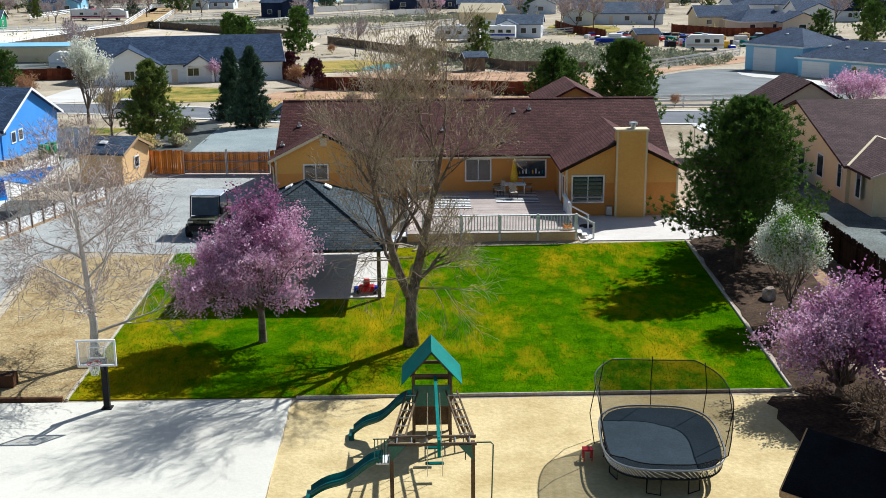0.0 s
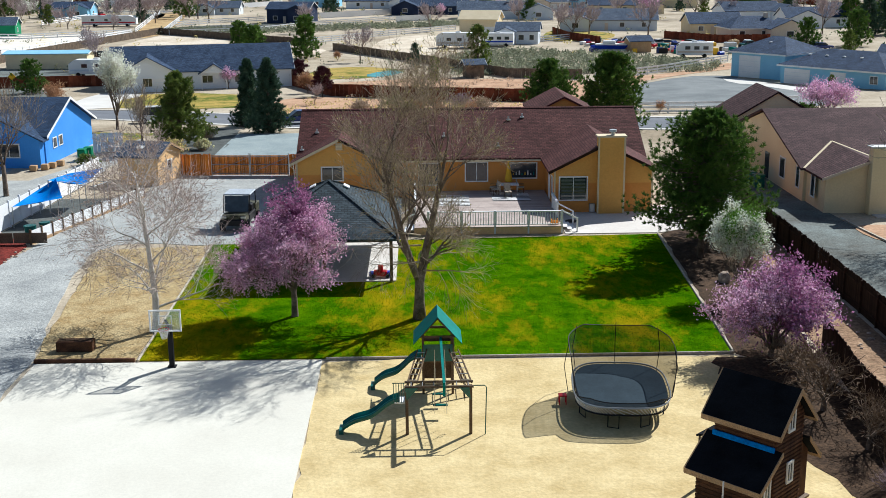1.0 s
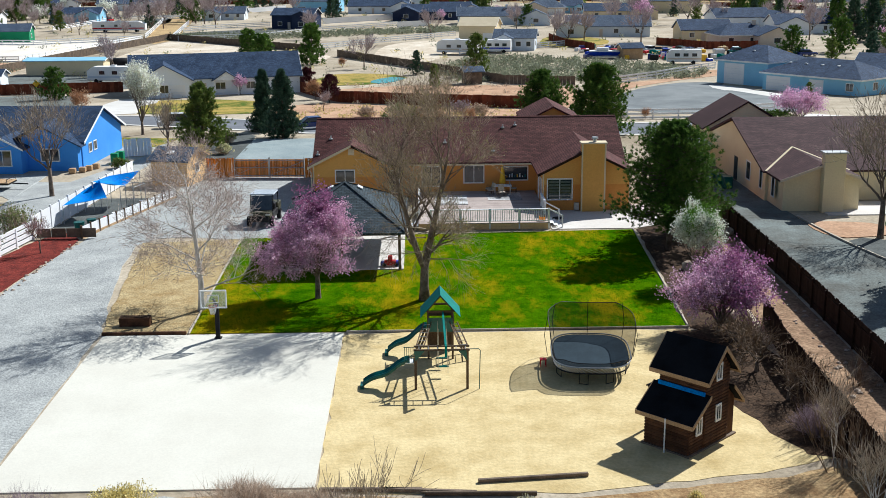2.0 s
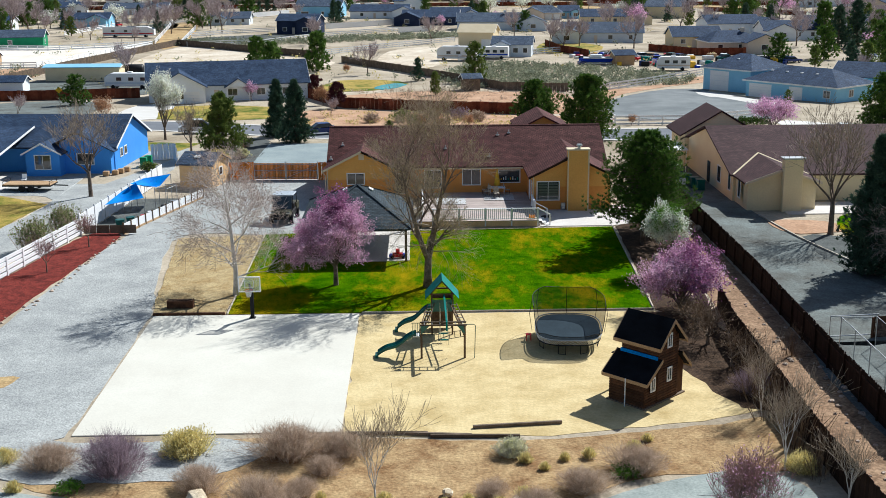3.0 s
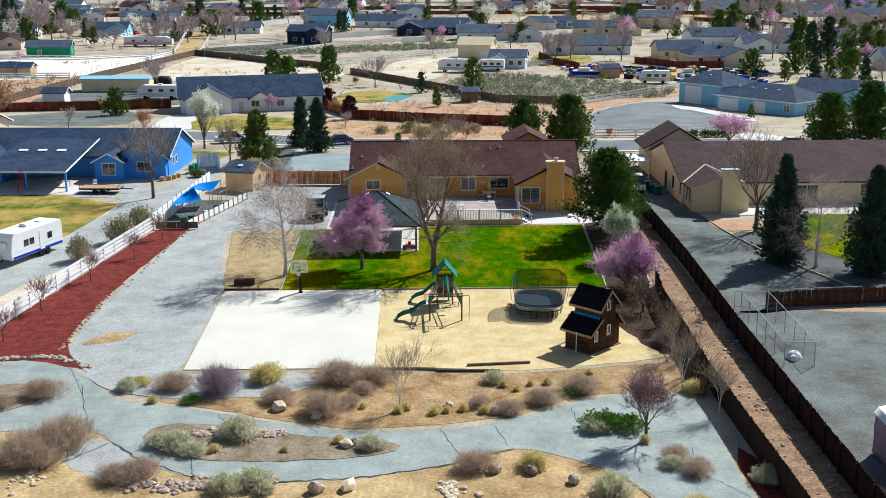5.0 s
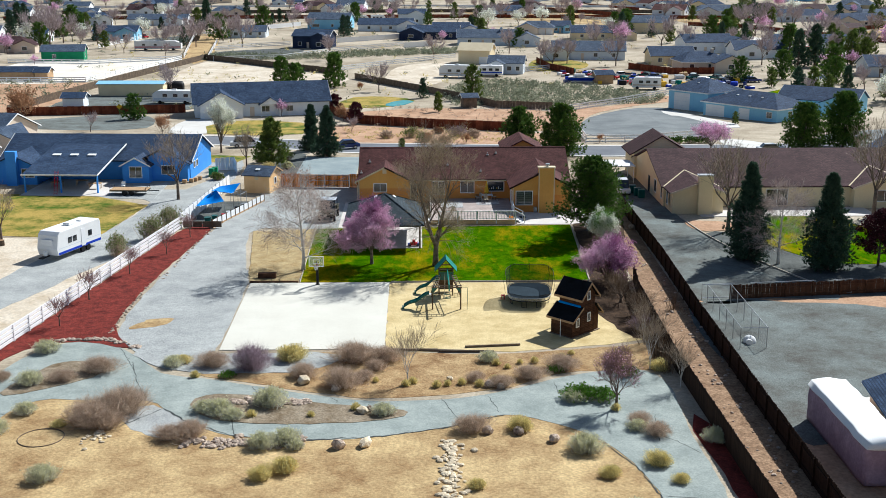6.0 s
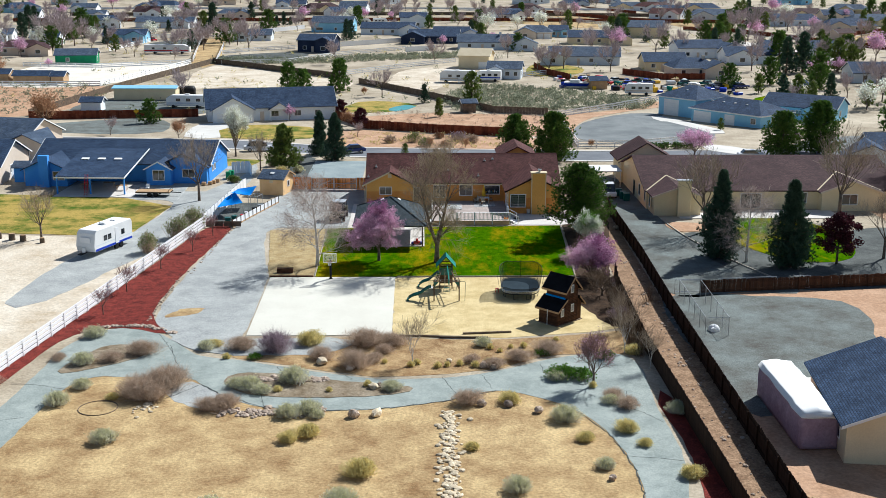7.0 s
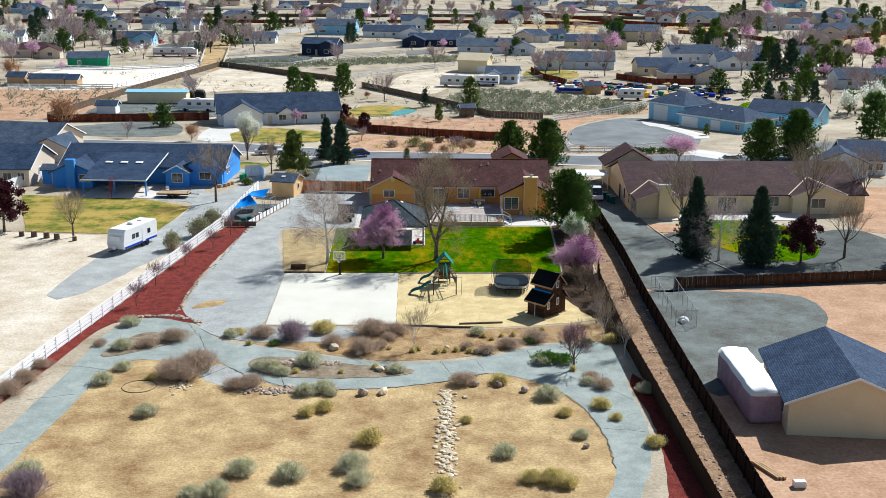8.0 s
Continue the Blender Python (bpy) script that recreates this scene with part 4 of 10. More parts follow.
patch("gravel_verge", smooth_ring([(-20.9, 8.8), (-17.9, 6.0), (-16.9, 3.7), (-18.6, 3.0), (-21.4, 4.8), (-22.8, 7.4)], 0.8, 0.1, 43), 0.022, GRAVEL, "grey gravel in the crook of the path", "ground")
patch("brush_strip", smooth_ring([(-21, 17.5), (-17.8, 19.2), (-5.2, 19.4), (4, 18.8), (12, 20.2), (16.2, 21), (16.2, 15.6), (8.5, 14.6), (3.2, 11.4), (-5, 9.8), (-9.4, 10.8), (-15, 13.0), (-19, 14.8)], 1.0, 0.08, 13), 0.02, STRIP, "dry brown strip of brush between yard and path", "ground")
patch("gravel_verge", smooth_ring([(-24.6, 19.0), (-23.4, 22.5), (-20.6, 21.5), (-18.4, 19.3), (-9.6, 19.35), (-8.6, 17.4), (-11.0, 15.4), (-14.5, 15.0), (-18.4, 14.9), (-21.4, 16.0)], 0.9, 0.12, 41), 0.044, GRAVEL, "grey gravel at the foot of the bushes", "ground")
patch("red_bark_bed", smooth_ring([(15.6, 4.5), (17.0, 4.5), (17.0, -26), (13.2, -26), (15.2, -13), (15.9, -5), (15.7, 0)], 1.0, 0.06, 14), 0.025, BARK, "bed of dark red bark chips along the back fence", "flower bed")
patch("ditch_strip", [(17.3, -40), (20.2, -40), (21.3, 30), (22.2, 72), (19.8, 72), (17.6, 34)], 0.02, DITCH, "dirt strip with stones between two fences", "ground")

# neighbours' yards
patch("neighbour_yard", straight_ring([(-39.5, -10), (-30.2, 60), (-29.8, 74), (-36, 74), (-37.6, 56), (-54, 58.5), (-90, 60), (-90, -30), (-46, -40)], 2, 0.1, 15), 0.012, PALE_DIRT, "pale sandy dirt of the neighbouring yard", "ground")
patch("neighbour_drive", smooth_ring([(-43, 30), (-39.5, 31), (-34.2, 47), (-29.8, 62), (-28.0, 86), (-29, 106), (-36.5, 105), (-37, 88), (-43, 88), (-43.2, 79), (-36.2, 76), (-38, 57), (-41.8, 46)], 1.5, 0.1, 16), 0.03, GRAVEL, "grey gravel drive beside the blue house", "driveway")
patch("neighbour_lawn", straight_ring([(-54.9, 59.1), (-37.9, 57.2), (-36.0, 74), (-43, 79), (-53, 81), (-63, 82)], 1.2, 0.05, 17), 0.045, LAWN_PALE, "half-dormant yellow and green lawn", "lawn")
patch("east_gravel", smooth_ring([(22.4, 33.5), (30, 33.2), (36, 33.6), (31, 45), (29.5, 56), (28.3, 68), (27.6, 92), (22.6, 92), (22.8, 60)], 1.5, 0.05, 18), 0.03, SIDE_GRAVEL, "blue-grey gravel side drive", "driveway")
patch("east_bed", smooth_ring([(36.3, 34.2), (50, 36), (60, 38), (57, 60), (47, 57.5), (40, 55), (33, 58), (29.6, 58), (30, 46)], 1.4, 0.05, 19), 0.04, DARK_GRAVEL, "dark rock bed under the conifers", "flower bed")
patch("mulch_patch", smooth_ring([(28.6, 63.8), (33.2, 63.4), (34.2, 60.4), (31.8, 59.2), (29.0, 59.4)], 0.9, 0.05, 71), 0.06, RED_DIRT, "orange-brown dirt bed before the cream house", "flower bed")
patch("neighbour_lawn", smooth_ring([(33.5, 57), (39, 45.5), (46, 46.5), (49, 58), (44, 66), (36, 66)], 1.4, 0.05, 20), 0.07, LAWN, "small bright green lawn among conifers", "lawn")
patch("neighbour_patio", [(31, 66.2), (52, 66.2), (52, 71), (31, 71)], 0.08, PATIO, "pale concrete patio behind the cream house", "patio")
patch("east_yard", smooth_ring([(22.0, 32.4), (36, 33.6), (52, 35.8), (75, 38), (75, -40), (20.8, -40), (21.2, 0)], 3, 0.1, 21), 0.012, RED_DIRT, "reddish bare dirt of the lot next door", "ground")
patch("east_gravel", smooth_ring([(21.6, 31), (33, 31.5), (40, 28), (36, 14), (30, 6), (22.2, 1), (21.4, 12)], 2, 0.2, 22), 0.03, SIDE_GRAVEL, "grey gravel turnaround on the lot next door", "driveway")
patch("front_yard_dirt", straight_ring([(57, 60), (72, 55), (75, 90), (58, 90)], 3, 0.2, 23), 0.02, RED_DIRT, "reddish bare dirt beside the cream house", "ground")


def ribbon(name, pts, wide, material, label, category, lift=0.03, seed=1):
    """A road along a line, laid on the natural ground."""
    p = np.array(pts, float)
    bm, prev = bmesh.new(), None
    for a, b in zip(p, p[1:]):
        n = max(1, int(np.linalg.norm(b - a) / 5))
        for i in range(n + (b is p[-1])):
            c, d = a + (b - a) * i / n, (b - a) / np.linalg.norm(b - a)
            q = [bm.verts.new((c[0] - s * d[1] * wide / 2, c[1] + s * d[0] * wide / 2, gz(c[1] + s * d[0] * wide / 2) + lift)) for s in (-1, 1)]
            if prev:
                bm.faces.new((prev[0], q[0], q[1], prev[1]))
            prev = q
    return tagged(part(name, bm, material, None), label, category, kind="structure")


ribbon("road", [(-190, 158), (-90, 140), (-38, 131.5), (-14, 120), (27, 115), (60, 117), (130, 128), (230, 150)], 11.0, STREET, "grey asphalt residential street", "street", 0.03)
for s, nm in ((-6.1, "near"), (6.1, "far")):
    ribbon("kerb", [(-190, 158 + s), (-90, 140 + s), (-38, 131.5 + s), (-14, 120 + s), (27, 115 + s), (60, 117 + s), (130, 128 + s), (230, 150 + s)], 0.9, CONCRETE, "pale concrete kerb and gutter beside the street", "kerb", 0.07)
ribbon("house_drive", [(-15.5, 86), (-15.5, 115)], 8.5, mat("blue_grey_gravel", (0.24, 0.29, 0.30), (0.33, 0.38, 0.38), 4, 0.12, 0.95, 0.4), "blue-grey gravel front driveway", "driveway", 0.035)
ribbon("neighbour_front_lawn", [(-36, 108.5), (-22, 105.5)], 7, LAWN_PALE, "dormant yellow front lawn", "lawn", 0.04)
# leaf litter with the shade of fence and trees put into its colour
patch("brush_litter", smooth_ring([(12.9, 38.6), (17.0, 36), (17.1, 24), (15.2, 22.5), (13.6, 27), (12.6, 33)], 0.9, 0.12, 31), 0.035, SHADED_MULCH, "leaf litter under bare brush by the fence, darkened for shade", "ground")
patch("rock_garden", smooth_ring([(-24.5, 88), (-20.2, 88), (-20.0, 112), (-25, 110)], 1.2, 0.1, 32), 0.03, DARK_GRAVEL, "grey rock bed in the front yard", "flower bed")
patch("sand_stain", smooth_ring([(-26.6, 25.5), (-24.2, 26.4), (-23.4, 28.3), (-25.6, 28.0)], 0.5, 0.08, 33), 0.036, FIELD, "brown dirt patch on the gravel", "ground")


def crack(pts, wide, seed, label="dark crack across the asphalt path"):
    """A thin uneven dark strip on the path."""
    rng = np.random.default_rng(seed)
    p, bm, prev = np.array(pts, float), bmesh.new(), None
    for a, b in zip(p, p[1:]):
        n = max(2, int(np.linalg.norm(b - a) / 0.35))
        d = (b - a) / np.linalg.norm(b - a)
        for i in range(n + 1):
            c = a + (b - a) * i / n + rng.normal(0, 0.05, 2)
            w = wide * rng.uniform(0.4, 1.2) / 2
            q = [bm.verts.new((c[0] - s * d[1] * w, c[1] + s * d[0] * w, 0.036)) for s in (-1, 1)]
            if prev:
                bm.faces.new((prev[0], q[0], q[1], prev[1]))
            prev = q
    tagged(part("crack", bm, CRACK, None), label, "crack", kind="structure")


for i, (a_, b_) in enumerate((((-0.9, 9.6), (0.4, 4.9)), ((2.4, 10.0), (3.0, 7.0)), ((-15.0, 6.0), (-14.4, 3.6)), ((-14.5, 12.2), (-14.0, 10.8)), ((-24.4, 17.6), (-21.8, 10.0)), ((-35.2, 8.6), (-30.6, 7.2)), ((-35.4, 0.4), (-31.9, 1.6)), ((-26.5, 21.5), (-23.8, 15.6)), ((7.4, 12.6), (8.0, 8.8)), ((12.4, 3.6), (15.2, 0.2)), ((13.6, 6.4), (13.0, 2.0)), ((11.8, -5.6), (15.2, -6.4)), ((-33, -8), (-36.6, -8.8)), ((-8.8, 10.0), (-8.2, 8.9)), ((13.9, 12.0), (10.4, 12.9)))):
    mid = ((a_[0] + b_[0]) / 2 + 0.25 * math.sin(i * 3), (a_[1] + b_[1]) / 2 + 0.25 * math.cos(i * 5))
    crack([a_, mid, b_], 0.06, 50 + i)
crack([(3.2, 6.55), (-0.4, 4.65), (-4.9, 3.15), (-9.7, 2.65), (-14.6, 3.45), (-17.8, 5.65), (-20, 8.15)], 0.14, 90, "dark broken edge of the asphalt path")
crack([(9.0, 2.65), (11.0, -2.35), (11.7, -7.95), (11.5, -12.95)], 0.10, 91, "dark broken edge of the asphalt path")
crack([(-20, 8.2), (-22.3, 5.2)], 0.08, 92, "dark hose edging in the gravel")


# ---- main house ----
house = thing("house", "single-storey ochre house with a brown shingle roof", "house")
EV, RIDGE_Z, RIDGE_Y, SOUTH, NORTH, WEST, EAST = 3.1, 6.1, 80.4, 74.4, 86.4, -10.0, 16.4
bm = bmesh.new()
prism(bm, [(WEST + 0.45, SOUTH + 0.5, -0.3), (WEST + 0.45, NORTH - 0.5, -0.3), (WEST + 0.45, NORTH - 0.5, EV + 0.1), (WEST + 0.45, RIDGE_Y, RIDGE_Z - 0.2), (WEST + 0.45, SOUTH + 0.5, EV + 0.1)], (EAST - WEST - 0.9, 0, 0))
part("main_wall", bm, OCHRE_LOW, house)
bm = bmesh.new()
slab(bm, [(WEST, SOUTH, EV), (EAST, SOUTH, EV), (EAST, RIDGE_Y, RIDGE_Z), (WEST, RIDGE_Y, RIDGE_Z)], 0.16)
slab(bm, [(WEST, NORTH, EV), (EAST, NORTH, EV), (EAST, RIDGE_Y, RIDGE_Z), (WEST, RIDGE_Y, RIDGE_Z)], 0.16)
main_roof = part("main_roof", bm, BROWN_ROOF, house, "dark brown asphalt shingle roof")
part("ridge_cap", prism(bmesh.new(), [(WEST, RIDGE_Y - 0.16, RIDGE_Z - 0.03), (WEST, RIDGE_Y, RIDGE_Z + 0.06), (WEST, RIDGE_Y + 0.16, RIDGE_Z - 0.03)], (EAST - WEST, 0, 0)), BROWN_ROOF, house)


def house_wing(x0, x1, yf, wall_back, eave, slope, name):
    """A gabled wing that runs from the main roof towards the back yard."""
    xc, zr = (x0 + x1) / 2, eave + slope * (x1 - x0) / 2
    yb = SOUTH + (zr - EV) / 0.5
    ov = 0.45
    w = thing(name, "", "")
    w.parent = house
    bm = bmesh.new()
    prism(bm, [(x0 + ov, yf + ov, -0.3), (x1 - ov, yf + ov, -0.3), (x1 - ov, yf + ov, 2.15), (x0 + ov, yf + ov, 2.15)], (0, wall_back - yf, 0))
    part("lower_wall", bm, OCHRE_LOW, w)
    bm = bmesh.new()
    prism(bm, [(x0 + ov, yf + ov - 0.02, 2.15), (x1 - ov, yf + ov - 0.02, 2.15), (x1 - ov, yf + ov - 0.02, eave + 0.1), (xc, yf + ov - 0.02, zr - 0.12), (x0 + ov, yf + ov - 0.02, eave + 0.1)], (0, wall_back - yf, 0))
    part("gable_wall", bm, OCHRE, w)
    bm = bmesh.new()
    for x in (x0, x1):
        slab(bm, [(x, yf, eave), (xc, yf, zr), (xc, yb, zr), (x, SOUTH + (eave - EV) / 0.5, eave)], 0.16)
    part("wing_roof", bm, BROWN_ROOF_Y, w, "dark brown asphalt shingles")
    for x in (x0, x1):
        part("fascia", prism(bmesh.new(), [(x, yf - 0.03, eave - 0.22), (x, yf - 0.03, eave - 0.02), (xc, yf - 0.03, zr - 0.02), (xc, yf - 0.03, zr - 0.22)], (0, 0.028, 0)), CREAM_TRIM if x == x0 and name == "west_wing" else DARK_WOOD, w)
        part("corner_trim", cube(x + (ov - 0.03 if x == x0 else -ov - 0.09), yf + ov - 0.05, -0.2, x + (ov + 0.09 if x == x0 else -ov + 0.03), yf + ov - 0.021, eave), CREAM_TRIM, w)
    return w


west = house_wing(-10.3, -3.0, 73.0, 76.0, 3.1, 0.5, "west_wing")
east = house_wing(8.4, 16.3, 68.7, 76.0, 3.1, 0.5, "east_wing")
bump = house_wing(-4.75, -2.0, 73.9, 76.0, 2.9, 0.42, "door_bay")
window(house, -7.2, 73.43, 1.75, 1.5, 0.95, 0, WHITE, 2)
part("gable_vent", bevelled(cube(-6.9, 73.36, 4.0, -6.4, 73.43, 4.55), 0.02), CREAM_TRIM, house)
slider = part("sliding_door", cube(-4.55, 74.26, 0.55, -2.65, 74.345, 2.55), WHITE, house, "white sliding glass door")
for a in (-4.47, -3.58):
    part("pane", cube(a, 74.24, 0.65, a + 0.84, 74.262, 2.45), GLASS, slider)
window(house, 10.2, 69.12, 0.98, 1.9, 1.6, 0, WHITE, 2)
for k in range(12):
    part("shutter_slat", cube(9.35 + (0.92 if k >= 6 else 0), 69.085, 1.05 + (k % 6) * 0.25, 10.13 + (0.92 if k >= 6 else 0), 69.11, 1.2 + (k % 6) * 0.25), SHUTTER, house)
kitchen = window(house, 7.15, 74.88, 1.5, 1.95, 1.1, 0, WHITE, 1)
for k in range(8):
    part("sill_jar", tube(bmesh.new(), [(6.4 + k * 0.22, 74.82, 1.72), (6.4 + k * 0.22, 74.82, 1.85 + 0.1 * (k % 3))], [0.05, 0.035], 6), (YELLOW, WHITE, WHITE, TEAL)[k % 4], house)
window(house, 3.6, 74.88, 1.3, 1.6, 1.4, 0, WHITE, 2)
window(house, 0.0, 74.88, 1.05, 1.5, 1.6, 0, WHITE, 2)
part("door", bevelled(cube(8.79, 71.6, 0.5, 8.84, 72.5, 2.55), 0.01), WHITE, house, "white back door onto the deck")
window(house, 8.85, 70.3, 1.1, 0.7, 1.3, -90, WHITE, 1)
part("gutter", cube(-2.4, 74.28, 2.86, 8.5, 74.39, 2.97), CREAM_TRIM, house)
part("gutter", tube(bmesh.new(), [(-10.25, 73.1, 2.9), (-10.0, 73.3, 2.6), (-9.95, 73.4, 0.1)], 0.045, 6), CREAM_TRIM, house)
chim = part("chimney", bevelled(cube(11.85, 68.55, 0, 13.75, 69.4, 5.5), 0.03), OCHRE, house, "tall ochre siding chimney with cream corners")
for x in (11.83, 13.65):
    part("corner_board", cube(x, 68.525, 0.05, x + 0.12, 68.545, 5.5), CREAM_TRIM, chim)
part("chimney_cap", bevelled(cube(11.75, 68.45, 5.5, 13.85, 69.5, 5.62), 0.02), CREAM_TRIM, chim)
part("flue", tube(bmesh.new(), [(12.9, 68.95, 5.6), (12.9, 68.95, 5.85), (12.9, 68.95, 5.86), (12.9, 68.95, 6.0)], [0.16, 0.16, 0.27, 0.25], 12), STEEL, chim)
for x, y in ((-8.6, 77.6), (-9.6, 75.6), (1.2, 77.0), (6.3, 78.9), (7.4, 79.2), (5.3, 75.8), (-8.0, 75.3)):
    z = EV + (y - SOUTH) * 0.5
    vent = part("roof_vent", tube(bmesh.new(), [(x, y, z - 0.05), (x, y, z + 0.28)], 0.07, 8), STEEL, house)
    part("flashing", bevelled(cube(x - 0.16, y - 0.16, z - 0.06, x + 0.16, y + 0.16, z + 0.05), 0.02), STEEL, vent)
# entrance gable on the street side shows over the ridge
bm = bmesh.new()
slab(bm, [(8.4, 83, 5.2), (11.2, 83, 6.62), (11.2, 90, 6.62), (8.4, 90, 5.2)], 0.16)
slab(bm, [(14.0, 83, 5.2), (11.2, 83, 6.62), (11.2, 90, 6.62), (14.0, 90, 5.2)], 0.16)
part("front_gable_roof", bm, BROWN_ROOF_Y, house)
part("front_gable_wall", prism(bmesh.new(), [(8.8, 83.3, 3), (13.6, 83.3, 3), (13.6, 83.3, 5.2), (11.2, 83.3, 6.42), (8.8, 83.3, 5.2)], (0, 6.3, 0)), OCHRE, house)

# ---- deck ----
deck = thing("deck", "raised wooden deck with white railings behind the house", "deck")
v, f = [], []
for i in range(82):
    y0 = 62.9 + i * 0.146
    k = len(v)
    for z in (0.5, 0.54):
        v += [(-1.1, y0, z), (8.75, y0, z), (8.75, y0 + 0.138, z), (-1.1, y0 + 0.138, z)]
    f += [(k + 4, k + 5, k + 6, k + 7), (k, k + 1, k + 5, k + 4), (k + 1, k + 2, k + 6, k + 5), (k + 3, k, k + 4, k + 7)]
tagged(cloud("decking", v, f, DECK_WOOD, deck), kind="stuff")
part("skirt", cube(-1.1, 62.93, 0.02, 8.75, 63.0, 0.495), SHED_WALL, deck, "orange-brown board skirt")
part("skirt", cube(8.67, 63.0, 0.02, 8.75, 69.0, 0.495), TIMBER, deck)
part("skirt", cube(-1.1, 63.0, 0.02, -1.02, 73.9, 0.495), TIMBER, deck)


def railing(a, b, n_posts, parent):
    a, b = Vector(a), Vector(b)
    L = (b - a).length
    ang = math.degrees(math.atan2(b.y - a.y, b.x - a.x))
    m = pose(*a, 0, 0, ang)
    r = thing("railing", "", "")
    r.parent, r.matrix_basis = parent, m
    for i in range(n_posts):
        x = L * i / (n_posts - 1)
        part("post", bevelled(cube(x - 0.06, -0.06, -0.5, x + 0.06, 0.06, 1.08), 0.012), WHITE, r)
    part("top_rail", bevelled(cube(0, -0.08, 0.98, L, 0.08, 1.04), 0.01), WHITE, r)
    part("bottom_rail", cube(0, -0.03, 0.1, L, 0.03, 0.16), WHITE, r)
    like = None
    n = int(L / 0.17)
    for i in range(n):
        x = (i + 0.5) * L / n
        if like is None:
            like = part("baluster", cube(-0.022, -0.02, 0.12, 0.022, 0.02, 1.0), WHITE, r)
            like.matrix_basis = pose(x, 0, 0)
        else:
            share("baluster", like, r, pose(x, 0, 0))
    return r


railing((-0.2, 62.98, 0.54), (8.68, 62.98, 0.54), 5, deck)
railing((8.68, 65.6, 0.54), (8.68, 68.6, 0.54), 3, deck)
railing((-1.05, 73.6, 0.54), (-1.05, 64.6, 0.54), 5, deck)
for i in range(3):
    part("stair_tread", bevelled(cube(8.8 + i * 0.3, 63.3, 0.36 - i * 0.16, 9.12 + i * 0.3, 65.4, 0.40 - i * 0.16), 0.01), WHITE, deck)
    part("stair_tread", bevelled(cube(-1.45 - i * 0.3, 62.9, 0.36 - i * 0.16, -1.1 - i * 0.3, 64.5, 0.41 - i * 0.16), 0.01), WHITE, deck)
for y in (63.25, 65.45):
    part("stair_rail", beam((8.72, y, 1.5), (9.75, y, 0.95), 0.07, 0.09), WHITE, deck)
    part("stair_post", cube(9.68, y - 0.05, 0.03, 9.78, y + 0.05, 1.0), WHITE, deck)
    part("stair_rail", beam((-1.1, y - 0.5, 1.5), (-2.1, y - 0.5, 0.95), 0.07, 0.09), WHITE, deck)
    part("stair_post", cube(-2.12, y - 0.55, 0.03, -2.02, y - 0.45, 1.0), WHITE, deck)


def outdoor_chair(m, seat_mat, label):
    c = thing("patio_chair", label, "chair", "chairs on the deck", m=m)
    part("seat", bevelled(cube(-0.25, -0.24, 0.40, 0.25, 0.24, 0.45), 0.015), seat_mat, c)
    part("backrest", beam((0, 0.23, 0.45), (0, 0.36, 0.98), 0.5, 0.04), seat_mat, c)
    for x in (-0.22, 0.22):
        for y in (-0.21, 0.21):
            part("leg", bar((x, y, 0), (x, y, 0.41), 0.018), TIMBER, c)
        part("armrest", bevelled(cube(x - 0.03, -0.22, 0.62, x + 0.03, 0.26, 0.65), 0.008), TIMBER, c)
    return c


CUSHION = mat("beige_sling", (0.42, 0.36, 0.28), (0.5, 0.44, 0.35), 0.5, 0.05, 0.8, 0.1)
for x, y, a in ((4.9, 73.2, -70), (4.8, 74.0, -100), (6.9, 73.9, 80), (5.8, 72.3, 10)):
    outdoor_chair(pose(x, y, 0.54, 0, 0, a), CUSHION, "beige sling patio chair at the table")
tab = thing("patio_table", "pale rectangular patio table on the deck", "table")
part("tabletop", bevelled(cube(5.2, 73.1, 1.24, 6.7, 74.1, 1.28), 0.015), WHITE, tab)
for x in (5.3, 6.6):
    for y in (73.2, 74.0):
        part("leg", bar((x, y, 0.54), (x, y, 1.25), 0.025), STEEL, tab)
umb = thing("patio_umbrella", "closed yellow patio umbrella standing by the table", "umbrella")
part("pole", bar((5.98, 74.2, 0.54), (5.98, 74.2, 2.95), 0.025), STEEL, umb)
part("canopy", tube(bmesh.new(), [(5.98, 74.2, 1.35), (5.98, 74.2, 1.6), (5.98, 74.2, 2.3), (5.98, 74.2, 2.9)], [0.30, 0.27, 0.16, 0.03], 10), YELLOW, umb, smooth=True)
part("base", tube(bmesh.new(), [(5.98, 74.2, 0.54), (5.98, 74.2, 0.62)], [0.25, 0.2], 12), STEEL, umb)
rug = thing("striped_rug", "black and white striped outdoor rug on the deck", "rug")
for i in range(14):
    part("stripe", cube(4.6, 71.0 + i * 0.22, 0.542, 7.4, 71.22 + i * 0.22, 0.552), WHITE if i % 2 else BLACK, rug)
rug2 = thing("striped_rug", "black and white striped outdoor rug on the deck", "rug")
for i in range(16):
    part("stripe", cube(0.2, 69.4 + i * 0.24, 0.542, 2.9, 69.64 + i * 0.24, 0.552), WHITE if i % 2 else BLACK, rug2)
pot = thing("planter_box", "orange planter on the deck by the railing", "planter")
part("box", bevelled(cube(8.0, 63.3, 0.54, 8.5, 63.8, 0.85), 0.02), FENCE_WOOD, pot)
part("soil", cube(8.06, 63.36, 0.84, 8.44, 63.74, 0.87), SHADED_MULCH, pot)
mat_ob = thing("tyre_planter", "round black rubber mat on the patio", "mat")
part("disc", tube(bmesh.new(), [(9.75, 66.3, 0.056), (9.75, 66.3, 0.1)], [0.45, 0.42], 20), BLACK, mat_ob)
meter = thing("utility_meter", "grey utility box low on the chimney wall", "meter")
